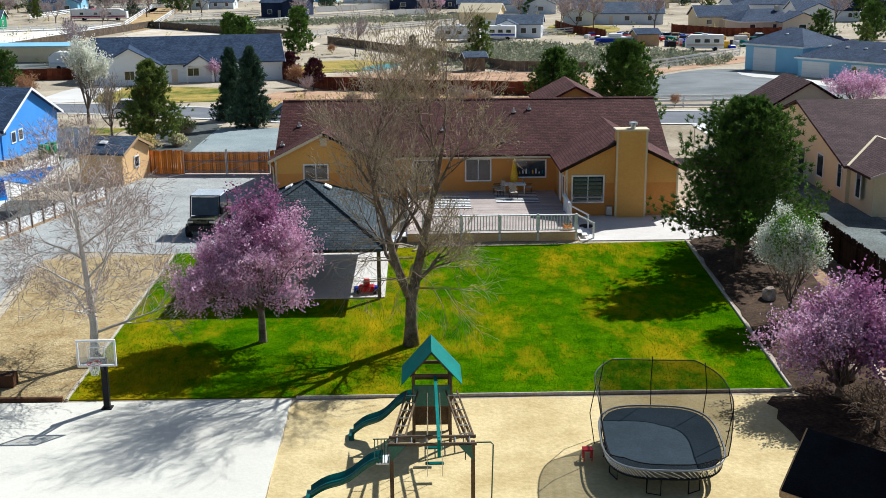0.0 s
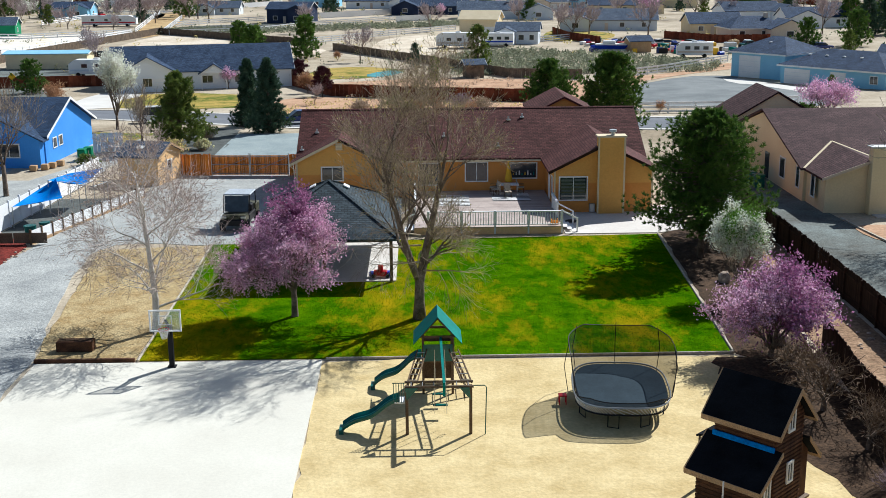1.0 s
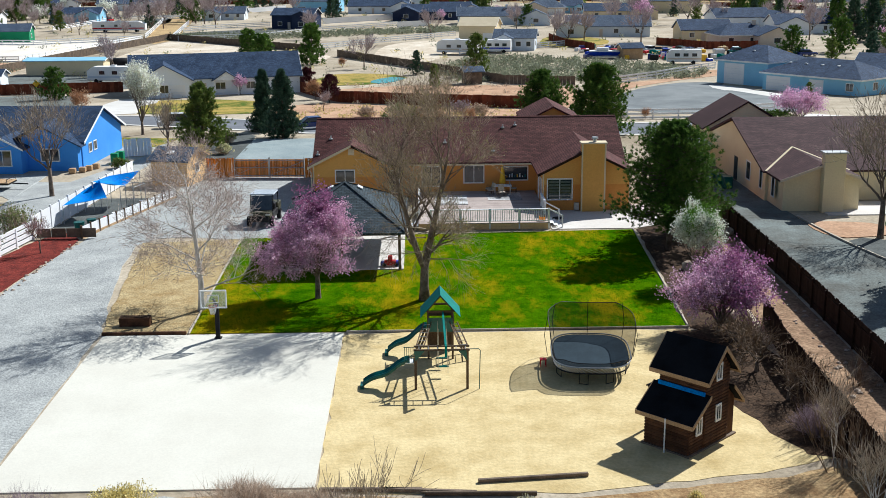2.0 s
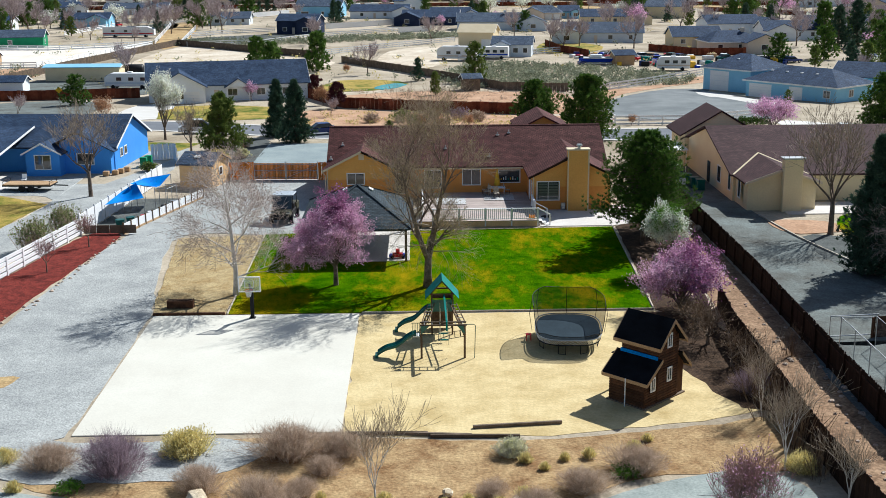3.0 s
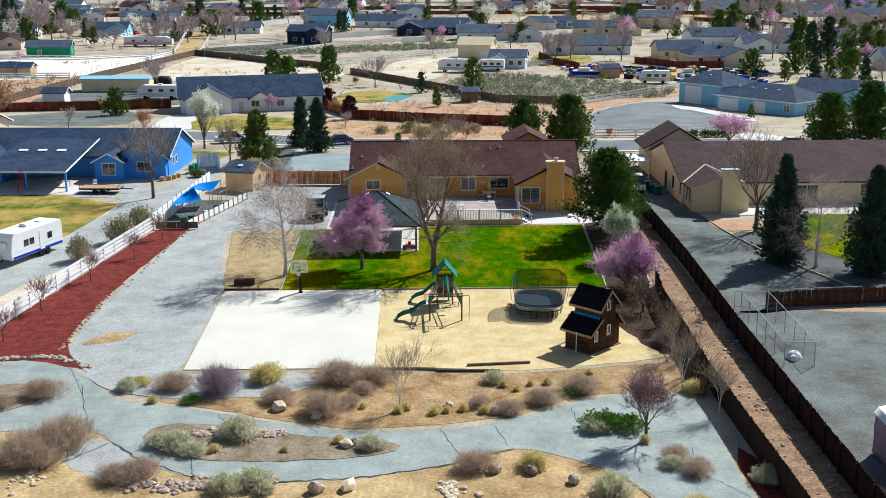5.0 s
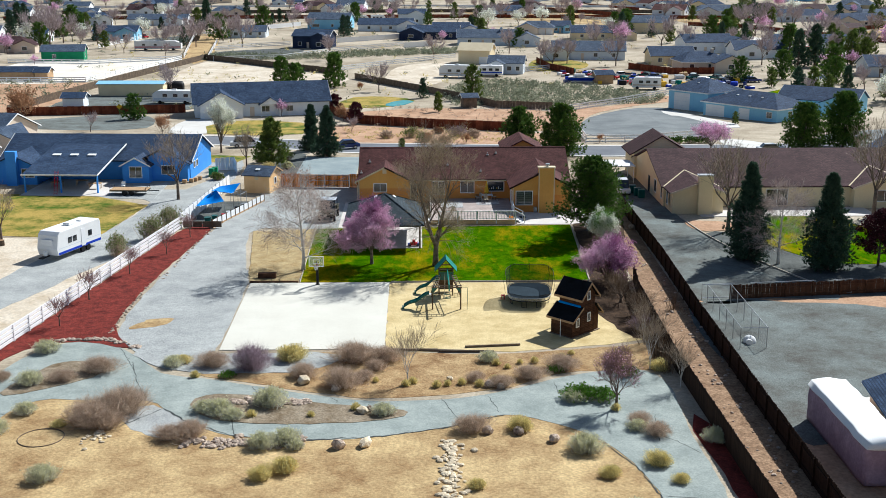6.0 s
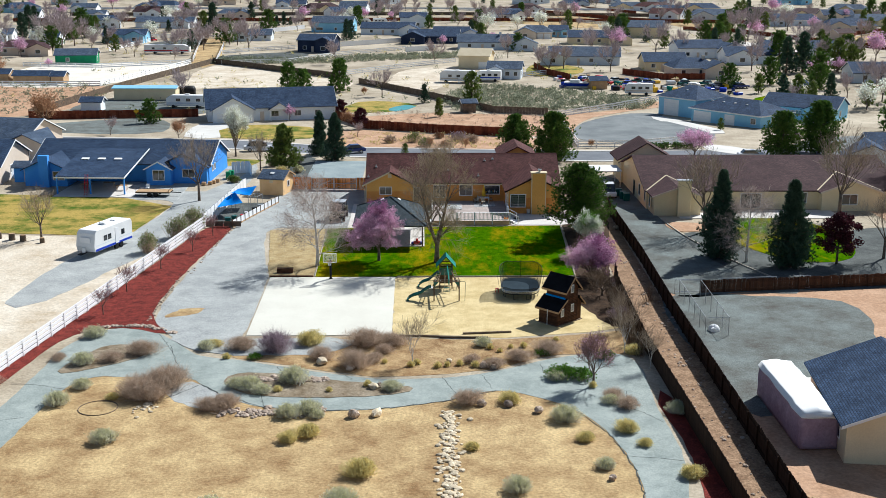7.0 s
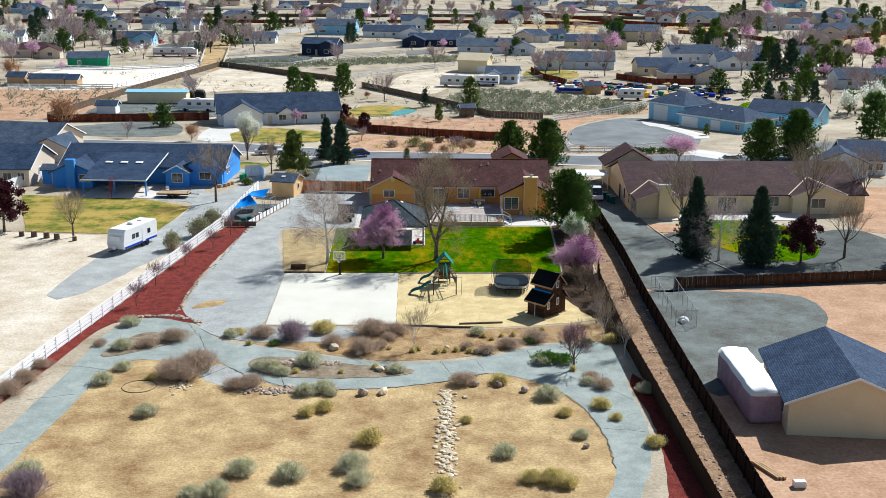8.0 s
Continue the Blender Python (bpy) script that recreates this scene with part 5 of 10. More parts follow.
part("body", bevelled(cube(11.35, 68.85, 0.1, 11.75, 69.14, 0.7), 0.03), STEEL, meter)

# ---- gazebo ----
gaz = thing("gazebo", "open gazebo with a dark grey hipped shingle roof", "gazebo")
GX0, GX1, GY0, GY1, GE, GP = -10.4, -1.85, 51.2, 62.2, 2.7, 5.0
gxc, gyc = (GX0 + GX1) / 2, (GY0 + GY1) / 2
for ring, m_ in (([(GX0, GY0), (GX1, GY0)], GAZEBO_ROOF), ([(GX0, GY1), (GX1, GY1)], GAZEBO_ROOF), ([(GX0, GY0), (GX0, GY1)], GAZEBO_ROOF_Y), ([(GX1, GY0), (GX1, GY1)], GAZEBO_ROOF_Y)):
    part("roof_slope", slab(bmesh.new(), [(*ring[0], GE), (*ring[1], GE), (gxc, gyc, GP)], 0.12), m_, gaz)
for x in (GX0, GX1):
    for y in (GY0, GY1):
        part("hip_cap", beam((x, y, GE + 0.02), (gxc, gyc, GP + 0.03), 0.2, 0.05), GAZEBO_ROOF, gaz)
for s in (-1, 1):
    sk = part("skylight", bevelled(cube(-0.2, -0.3, 0, 0.2, 0.3, 0.08), 0.02), WHITE, gaz, "small white roof vent")
    sk.matrix_basis = pose(gxc + s * 1.0, gyc + 0.5, GP - 0.48, 0, s * 27, 0)
for x in (GX0 + 0.5, gxc, GX1 - 0.5):
    for y in (GY0 + 0.6, GY1 - 0.6):
        part("post", bevelled(cube(x - 0.09, y - 0.09, 0.11, x + 0.09, y + 0.09, 2.75), 0.01), TIMBER, gaz)
for y in (GY0 + 0.6, GY1 - 0.6):
    part("header", cube(GX0 + 0.4, y - 0.07, 2.4, GX1 - 0.4, y + 0.07, 2.68), TIMBER, gaz)
for x in (GX0 + 0.5, GX1 - 0.5):
    part("header", cube(x - 0.07, GY0 + 0.7, 2.4, x + 0.07, GY1 - 0.7, 2.68), TIMBER, gaz)
toy = thing("toy_car", "red and blue plastic toy car on the gazebo slab", "toy")
part("body", bevelled(cube(-3.4, 52.4, 0.2, -2.6, 52.9, 0.5), 0.08, 2), RED, toy)
part("seat", bevelled(cube(-3.15, 52.45, 0.48, -2.85, 52.85, 0.8), 0.05), RED, toy)
part("hood", bevelled(cube(-2.75, 52.42, 0.18, -2.35, 52.88, 0.45), 0.06), BLUE, toy)
part("tail", bevelled(cube(-3.65, 52.42, 0.18, -3.35, 52.88, 0.42), 0.06), BLUE, toy)
for x in (-3.4, -2.6):
    for y in (52.38, 52.92):
        part("wheel", tube(bmesh.new(), [(x, y - 0.04, 0.24), (x, y + 0.04, 0.24)], 0.12, 10), BLACK, toy)
seatbench = thing("garden_bench", "dark wooden bench under the gazebo", "bench")
part("seat", bevelled(cube(-8.5, 58.5, 0.5, -6.5, 59.0, 0.56), 0.01), TIMBER, seatbench)
part("backrest", bevelled(cube(-8.5, 59.0, 0.6, -6.5, 59.06, 1.0), 0.01), TIMBER, seatbench)
for x in (-8.4, -6.6):
    part("leg", cube(x - 0.04, 58.55, 0.11, x + 0.04, 58.95, 0.5), TIMBER, seatbench)


# ---- playhouse: two-storey log-sided, shed-roofed porch bay ----
play = thing("playhouse", "two-storey dark log-sided playhouse with black roofs", "playhouse", m=pose(10.44, 24.35, 0, 0, 0, -46) @ Matrix.Diagonal((1, 0.69, 0.99, 1)))
PW, PD, LOW, TOP, PEAK = 2.2, 3.2, 1.9, 3.35, 4.35    # ridge along its own x


def log_wall(x0, x1, y0, y1, z0, z1, parent, name="log"):
    n = max(1, round((z1 - z0) / 0.145))
    like = None
    for i in range(n):
        z = z0 + (i + 0.5) * (z1 - z0) / n
        if like is None:
            like = part(name, bevelled(cube(x0, y0, -0.07, x1, y1, 0.07), 0.03), LOG_WOOD, parent)
            like.matrix_basis = pose(0, 0, z)
        else:
            share(name, like, parent, pose(0, 0, z))


core = part("core", prism(bmesh.new(), [(-PW / 2, -1.0, 0.05), (-PW / 2, 1.6, 0.05), (-PW / 2, 1.6, TOP), (-PW / 2, 0.3, PEAK), (-PW / 2, -1.0, TOP)], (PW, 0, 0)), LOG_WOOD, play)
log_wall(-PW / 2 - 0.03, PW / 2 + 0.03, -1.06, -0.98, 1.9, TOP, play)
log_wall(-PW / 2 - 0.03, PW / 2 + 0.03, 1.58, 1.66, 0.1, TOP, play)
log_wall(PW / 2 - 0.01, PW / 2 + 0.06, -1.0, 1.6, 0.1, TOP, play)
log_wall(-PW / 2 - 0.06, -PW / 2 + 0.01, -1.0, 1.6, 0.1, TOP, play)
for i in range(6):
    w = 1.2 * (1 - i / 6.5)
    for s in (-1, 1):
        part("log", bevelled(cube(s * (PW / 2) - (0.01 if s > 0 else 0.06), 0.3 - w, TOP + i * 0.15, s * (PW / 2) + (0.06 if s > 0 else 0.01), 0.3 + w, TOP + i * 0.15 + 0.14), 0.02), LOG_WOOD, play)
# lean-to bays
for s, y_in, y_out, zo in ((-1, -1.0, -2.55, 1.65), (1, 1.6, 2.5, 1.75)):
    bay = part("bay_wall", prism(bmesh.new(), [(-PW / 2 + 0.05, y_in, 0.05), (-PW / 2 + 0.05, y_out, 0.05), (-PW / 2 + 0.05, y_out, zo), (-PW / 2 + 0.05, y_in, 2.35)], (PW - 0.1, 0, 0)), LOG_WOOD, play)
    n = 11
    for i in range(n):
        z = 0.15 + i * 0.145
        if s < 0:
            part("log", bevelled(cube(PW / 2 - 0.06, y_out, z - 0.07, PW / 2 + 0.01, y_in, z + 0.07), 0.03), LOG_WOOD, play)
            part("log", bevelled(cube(-PW / 2, y_out - 0.05, z - 0.07, PW / 2, y_out + 0.02, z + 0.07), 0.03), LOG_WOOD, play)
    part("bay_roof", slab(bmesh.new(), [(-PW / 2 - 0.3, y_out + s * 0.35, zo - 0.12), (PW / 2 + 0.3, y_out + s * 0.35, zo - 0.12), (PW / 2 + 0.3, y_in, 2.52), (-PW / 2 - 0.3, y_in, 2.52)], 0.08), BLACK_ROOF, play, "black felt shed roof")
    part("fascia", cube(-PW / 2 - 0.3, min(y_out + s * 0.35, y_out + s * 0.39), zo - 0.30, PW / 2 + 0.3, max(y_out + s * 0.35, y_out + s * 0.39), zo - 0.12), TAN_WOOD, play)
    for x in (-PW / 2 - 0.34, PW / 2 + 0.3):
        part("bargeboard", prism(bmesh.new(), [(x, y_out + s * 0.35, zo - 0.28), (x, y_out + s * 0.35, zo - 0.11), (x, y_in, 2.53), (x, y_in, 2.36)], (0.04, 0, 0)), TAN_WOOD, play)
part("flashing", cube(-PW / 2 - 0.05, -1.16, 2.44, PW / 2 + 0.05, -1.08, 2.62), SAIL, play, "blue flashing strip")
for s in (-1, 1):
    y_e = 0.3 + s * 1.75
    part("main_roof", slab(bmesh.new(), [(-PW / 2 - 0.35, y_e, TOP - 0.18), (PW / 2 + 0.35, y_e, TOP - 0.18), (PW / 2 + 0.35, 0.3, PEAK + 0.14), (-PW / 2 - 0.35, 0.3, PEAK + 0.14)], 0.09), BLACK_ROOF, play, "black felt gable roof")
    part("fascia", cube(-PW / 2 - 0.35, min(y_e, y_e + s * 0.04), TOP - 0.36, PW / 2 + 0.35, max(y_e, y_e + s * 0.04), TOP - 0.18), TAN_WOOD, play)
    for x in (-PW / 2 - 0.39, PW / 2 + 0.35):
        part("bargeboard", prism(bmesh.new(), [(x, y_e, TOP - 0.36), (x, y_e, TOP - 0.17), (x, 0.3, PEAK + 0.15), (x, 0.3, PEAK - 0.04)], (0.04, 0, 0)), TAN_WOOD, play)
for y, z in ((0.3, 3.0), (-1.7, 0.95), (0.4, 1.15)):
    window(play, PW / 2 + 0.065, y, z, 0.42, 0.6, 90, WHITE, 2)
part("downpipe", bar((0.1, -2.95, 0.0), (0.1, -2.95, 1.55), 0.035), WHITE, play)
part("door", cube(-PW / 2 - 0.09, -0.2, 0.1, -PW / 2 - 0.05, 0.6, 1.6), TIMBER, play)
part("sill_beam", cube(-PW / 2 - 0.1, -2.7, 0.0, PW / 2 + 0.1, 2.6, 0.09), OLD_WOOD, play)
part("bay_roof", slab(bmesh.new(), [(-PW / 2 - 0.9, -0.6, 2.05), (-PW / 2, -0.6, 2.35), (-PW / 2, 1.0, 2.35), (-PW / 2 - 0.9, 1.0, 2.05)], 0.07), BLACK_ROOF, play)
for y in (-0.5, 0.9):
    part("post", bar((-PW / 2 - 0.8, y, 0), (-PW / 2 - 0.8, y, 2.0), 0.045), OLD_WOOD, play)

# ---- playset ----
pset = thing("playset", "timber swing set with teal canopy, green slides and monkey bars", "playset")
TX0, TX1, TY0, TY1 = -0.62, 0.62, 34.7, 36.0
for x in (TX0, TX1):
    for y in (TY0, TY1):
        part("tower_post", bevelled(cube(x - 0.05, y - 0.05, 0, x + 0.05, y + 0.05, 2.62), 0.01), TIMBER, pset)
part("platform", bevelled(cube(TX0 - 0.05, TY0 - 0.05, 1.45, TX1 + 0.05, TY1 + 0.05, 1.53), 0.01), TIMBER, pset)
part("front_panel", bevelled(cube(TX0, TY0 - 0.09, 1.5, TX1, TY0 - 0.055, 2.25), 0.01), GREEN_PLASTIC, pset)
part("side_panel", cube(TX1 + 0.055, TY0, 1.5, TX1 + 0.08, TY1, 2.2), GREEN_PLASTIC, pset)
part("back_rail", cube(TX0, TY1 + 0.055, 1.9, TX1, TY1 + 0.09, 2.1), TIMBER, pset)
part("lower_panel", cube(TX0, TY1 + 0.05, 0.2, TX1, TY1 + 0.08, 1.3), TIMBER, pset)
for s in (-1, 1):
    part("canopy", slab(bmesh.new(), [(0.0, TY0 - 0.25, 3.5), (0.0, TY1 + 0.25, 3.5), (s * 1.02, TY1 + 0.25, 2.34), (s * 1.02, TY0 - 0.25, 2.34)], 0.03), TEAL, pset, "teal canvas gable canopy")
for y in (TY0, TY1):
    part("canopy_beam", beam((TX0, y, 2.56), (TX1, y, 2.56), 0.06, 0.1), TIMBER, pset)
    for s in (-1, 1):
        part("rafter", beam((s * 0.74, y, 2.54), (0, y, 3.38), 0.05, 0.08), TIMBER, pset)


def slide(name, start, end, wave, parent):
    """A wavy plastic chute with raised lips."""
    a, b = Vector(start), Vector(end)
    side = Vector((b.y - a.y, a.x - b.x, 0)).normalized()
    bm, prev = bmesh.new(), None
    n = 26
    for i in range(n + 1):
        s = i / n
        z = a.z + (b.z - a.z) * (s ** 1.0) + wave * math.sin(s * 9.4) * (1 - s * 0.4)
        if s > 0.88:
            z = max(z, b.z)
        p = Vector((a.x + (b.x - a.x) * s, a.y + (b.y - a.y) * s, z))
        ring = [bm.verts.new(p + side * u + Vector((0, 0, h))) for u, h in ((-0.30, 0.14), (-0.25, 0.16), (-0.2, 0.02), (0.2, 0.02), (0.25, 0.16), (0.30, 0.14), (0.27, -0.05), (-0.27, -0.05))]
        if prev:
            for k in range(8):
                bm.faces.new((prev[k], prev[(k + 1) % 8], ring[(k + 1) % 8], ring[k]))
        prev = ring
    bmesh.ops.recalc_face_normals(bm, faces=bm.faces[:])
    return part(name, bm, GREEN_PLASTIC, parent, "wavy green plastic slide", smooth=True)


slide("slide", (-0.70, 35.4, 1.55), (-2.75, 35.5, 0.22), 0.10, pset)
slide("slide", (-1.55, 30.9, 1.35), (-3.8, 30.85, 0.2), 0.09, pset)
part("slide_foot", cube(-2.88, 35.2, 0, -2.70, 35.8, 0.2), GREEN_PLASTIC, pset)
part("slide_foot", cube(-3.93, 30.55, 0, -3.75, 31.15, 0.2), GREEN_PLASTIC, pset)
# swing beam
part("swing_beam", beam((0.12, 34.6, 2.52), (0.16, 29.7, 2.45), 0.1, 0.14), TEAL, pset, "green top beam of the swings")
part("beam_end", cube(0.11, 29.55, 1.95, 0.21, 29.7, 2.5), TEAL, pset)
for y, seat in ((33.4, True), (32.2, True), (31.2, False)):
    for dx in (-0.02, 0.02):
        part("chain", bar((0.05 + dx * 10, y, 2.45), (0.05 + dx * 12, y, 0.55), 0.012, 4), STEEL, pset)
    if seat:
        part("swing_seat", bevelled(cube(-0.25, y - 0.1, 0.5, 0.35, y + 0.1, 0.55), 0.02), GREEN_PLASTIC, pset)
ring = bmesh.new()
tube(ring, [(1.0 + 0.0 * k, 31.3 + 0.09 * math.cos(k * 0.6), 1.25 + 0.2 * math.sin(k * 0.6)) for k in range(12)], 0.015, 5)
part("trapeze_ring", ring, BLACK, pset)
part("trapeze_chain", bar((1.0, 31.3, 2.1), (1.0, 31.3, 1.45), 0.012, 4), STEEL, pset)
# monkey bars: an overhead ladder across the front, and one from each of its ends to the tower
for y in (30.2, 30.75):
    part("ladder_beam", beam((-1.35, y, 2.08), (1.3, y, 2.08), 0.06, 0.09), OLD_WOOD, pset)
for i in range(6):
    part("rung", bar((-1.1 + i * 0.44, 30.2, 2.08), (-1.1 + i * 0.44, 30.75, 2.08), 0.02), STEEL, pset)
for x in (-1.27, 1.2):
    part("bar_post", bevelled(cube(x - 0.06, 30.42, 0, x + 0.06, 30.54, 2.05), 0.01), TIMBER, pset)
    part("gusset", prism(bmesh.new(), [(x - 0.06, 30.14, 2.06), (x + (0.45 if x < 0 else -0.45), 30.14, 2.06), (x, 30.14, 1.55)], (0, 0.03, 0)), GREEN_PLASTIC, pset)
for s in (-1, 1):
    for off in (0.0, 0.38):
        part("ladder_beam", beam((s * (1.25 - off), 30.8, 2.02), (s * (0.85 - off), 34.6, 2.02), 0.045, 0.07), TIMBER, pset)
    for i in range(6):
        q = (i + 0.5) / 6
        part("rung", bar((s * (1.25 - 0.4 * q), 30.8 + 3.8 * q, 2.02), (s * (0.87 - 0.4 * q), 30.8 + 3.8 * q, 2.02), 0.018), STEEL, pset)
for s in (-1, 1):
    for k in range(2):
        part("climb_rail", beam((s * 0.68, 34.65 + 1.2 * k, 1.5), (s * 1.35, 34.3 + 1.2 * k, 0.02), 0.06, 0.08), TIMBER, pset)
    for i in range(5):
        q = (i + 0.7) / 5.5
        part("rung", bar((s * (0.68 + 0.67 * q), 34.65 - 0.35 * q, 1.5 - 1.48 * q), (s * (0.68 + 0.67 * q), 35.85 - 0.35 * q, 1.5 - 1.48 * q), 0.02), TIMBER, pset)
fire = bmesh.new()
tube(fire, [(1.28, 30.25, 2.1), (1.72, 30.25, 2.1), (1.8, 30.3, 2.0), (1.76, 30.4, 0)], 0.022, 6)
part("side_bar", fire, GREEN_PLASTIC, pset)
for k in range(5):
    part("cage_bar", bar((-1.78 + 0.1 * k, 30.6, 1.3), (-1.78 + 0.1 * k, 30.6, 2.1), 0.015, 5), GREEN_PLASTIC, pset)
part("cage_rail", bar((-1.83, 30.6, 2.1), (-1.33, 30.6, 2.1), 0.02, 5), GREEN_PLASTIC, pset)
part("slide_deck", bevelled(cube(-1.75, 30.6, 1.25, -1.35, 31.2, 1.32), 0.01), WHITE, pset)

# ---- trampoline ----
tr = thing("trampoline", "rounded-square trampoline with a black safety net", "trampoline", m=pose(7.45, 33.1, 0, 0, 0, -5))


def rounded(rx, ry, n=48, e=3.2):
    return [(rx * math.copysign(abs(math.cos(a)) ** (2 / e), math.cos(a)), ry * math.copysign(abs(math.sin(a)) ** (2 / e), math.sin(a))) for a in (6.2832 * k / n for k in range(n))]


TH, RX, RY = 0.92, 1.95, 2.6
part("jumping_mat", slab(bmesh.new(), [(x, y, TH) for x, y in rounded(RX - 0.1, RY - 0.1)], 0.02), MATTING, tr)
edge = bmesh.new()
o = [(x, y, TH + 0.02) for x, y in rounded(RX, RY)]
tube(edge, o + o[:1], 0.035, 6, cap=False)
part("mat_edge", edge, STEEL, tr, "pale edge strip of the mat")
low = bmesh.new()
o2 = [(x, y, TH - 0.3) for x, y in rounded(RX - 0.08, RY - 0.08)]
tube(low, o2 + o2[:1], 0.04, 6, cap=False)
part("frame", low, BLACK, tr)
rod = bmesh.new()
for (x, y), (x2, y2) in zip(rounded(RX, RY, 96), rounded(RX - 0.08, RY - 0.08, 96)[2:] + rounded(RX - 0.08, RY - 0.08, 96)[:2]):
    tube(rod, [(x, y, TH), (x2, y2, TH - 0.28)], 0.012, 4, cap=False)
part("spring_ring", rod, WHITE, tr, "ring of pale spring rods")
for k in range(4):
    a = 0.785 + 1.5708 * k
    for d in (-0.42, 0.42):
        c = (math.cos(a + d) * (RX - 0.15), math.sin(a + d) * (RY - 0.15))
        e2 = (math.cos(a + d + 0.24) * (RX - 0.15), math.sin(a + d + 0.24) * (RY - 0.15))
        part("leg", tube(bmesh.new(), [(c[0], c[1], TH - 0.3), (c[0], c[1], 0.03), (e2[0], e2[1], 0.03), (e2[0], e2[1], TH - 0.3)], 0.025, 6), BLACK, tr)


def net_dip(k):
    """How far the top of the net hangs: a little between the poles, and low over the front."""
    front = max(0.0, -math.sin(6.2832 * k / 48) - 0.25) / 0.75
    return 0.1 * abs(math.sin(k * 6.2832 / 16)) + 1.35 * min(1.0, front * 2.2)


nv, nf = [], []
ra, rb = rounded(RX - 0.12, RY - 0.12), rounded(RX + 0.18, RY + 0.18)
for k in range(48):
    dip = net_dip(k)
    nv += [(ra[k][0], ra[k][1], TH), ((ra[k][0] + rb[k][0]) / 2, (ra[k][1] + rb[k][1]) / 2, TH + 0.85 - dip * 0.5), (rb[k][0], rb[k][1], TH + 1.75 - dip)]
for k in range(48):
    j = (k + 1) % 48
    for r_ in (0, 1):
        nf.append((k * 3 + r_, j * 3 + r_, j * 3 + r_ + 1, k * 3 + r_ + 1))
cloud("safety_net", nv, nf, BLACK_NET, tr)
rim = bmesh.new()
pr = [(rb[k][0], rb[k][1], TH + 1.75 - net_dip(k)) for k in range(48)]
tube(rim, pr + pr[:1], 0.02, 5, cap=False)
part("net_rim", rim, BLACK, tr)
for k in range(0, 30, 6):
    part("net_pole", tube(bmesh.new(), [(rb[k][0], rb[k][1], TH - 0.3), (rb[k][0] * 1.08, rb[k][1] * 1.08, TH + 0.8), (rb[k][0], rb[k][1], TH + 1.78)], 0.016, 5), BLACK, tr)
stool = thing("step_stool", "small red plastic stool beside the trampoline", "stool")
part("seat", bevelled(cube(4.95, 33.2, 0.38, 5.3, 33.55, 0.43), 0.02), RED, stool)
for x in (4.99, 5.26):
    for y in (33.24, 33.51):
        part("leg", bar((x, y, 0), (x, y, 0.4), 0.02), RED, stool)

# ---- basketball hoop ----
hoop = thing("basketball_hoop", "black-posted basketball hoop with a clear backboard", "basketball hoop")
HX, HY = -12.0, 38.4
part("pole", bevelled(cube(HX - 0.11, HY - 0.11, 0.05, HX + 0.11, HY + 0.11, 2.0), 0.02), BLACK, hoop)
part("arm", beam((HX, HY, 1.9), (HX, HY - 0.75, 2.5), 0.1, 0.1), BLACK, hoop)
part("arm", beam((HX, HY, 1.5), (HX, HY - 0.75, 2.2), 0.07, 0.07), BLACK, hoop)
CLEAR = mat("clear_board", (0.62, 0.66, 0.66), (0.66, 0.70, 0.70), 2, 0.3, 0.08, 0, spec=0.6)
CLEAR_NT = CLEAR.node_tree
cm, ct = CLEAR_NT.nodes.new("ShaderNodeMixShader"), CLEAR_NT.nodes.new("ShaderNodeBsdfTransparent")
cm.inputs[0].default_value = 0.22
CLEAR_NT.links.new(ct.outputs[0], cm.inputs[1]), CLEAR_NT.links.new(CLEAR_NT.nodes["Principled BSDF"].outputs[0], cm.inputs[2]), CLEAR_NT.links.new(cm.outputs[0], CLEAR_NT.nodes["Material Output"].inputs[0])
part("backboard", cube(HX - 0.66, HY - 0.80, 2.05, HX + 0.66, HY - 0.775, 2.95), CLEAR, hoop, "clear backboard with a pale frame")
for b in ((HX - 0.70, 2.0, HX + 0.70, 2.06), (HX - 0.70, 2.94, HX + 0.70, 3.0), (HX - 0.70, 2.06, HX - 0.64, 2.94), (HX + 0.64, 2.06, HX + 0.70, 2.94)):
    part("board_frame", cube(b[0], HY - 0.83, b[1], b[2], HY - 0.76, b[3]), WHITE, hoop)
for b in ((HX - 0.3, 2.3, HX + 0.3, 2.34), (HX - 0.3, 2.7, HX + 0.3, 2.74), (HX - 0.3, 2.34, HX - 0.26, 2.7), (HX + 0.26, 2.34, HX + 0.3, 2.7)):
    part("aim_square", cube(b[0], HY - 0.806, b[1], b[2], HY - 0.801, b[3]), WHITE, hoop)
rm = bmesh.new()
cr = [(HX + 0.23 * math.cos(k * 0.3927), HY - 1.15 + 0.23 * math.sin(k * 0.3927), 2.22) for k in range(16)]
tube(rm, cr + cr[:1], 0.012, 5, cap=False)
part("rim", rm, RED, hoop)
nt = bmesh.new()
for k in range(16):
    a = k * 0.3927
    tube(nt, [(HX + 0.22 * math.cos(a), HY - 1.15 + 0.22 * math.sin(a), 2.2), (HX + 0.12 * math.cos(a + 0.5), HY - 1.15 + 0.12 * math.sin(a + 0.5), 1.8)], 0.008, 3, cap=False)
    tube(nt, [(HX + 0.22 * math.cos(a), HY - 1.15 + 0.22 * math.sin(a), 2.2), (HX + 0.12 * math.cos(a - 0.5), HY - 1.15 + 0.12 * math.sin(a - 0.5), 1.8)], 0.008, 3, cap=False)
part("net", nt, WHITE, hoop)
part("foot_plate", bevelled(cube(HX - 0.2, HY - 0.2, 0.05, HX + 0.2, HY + 0.2, 0.10), 0.02), BLACK, hoop)
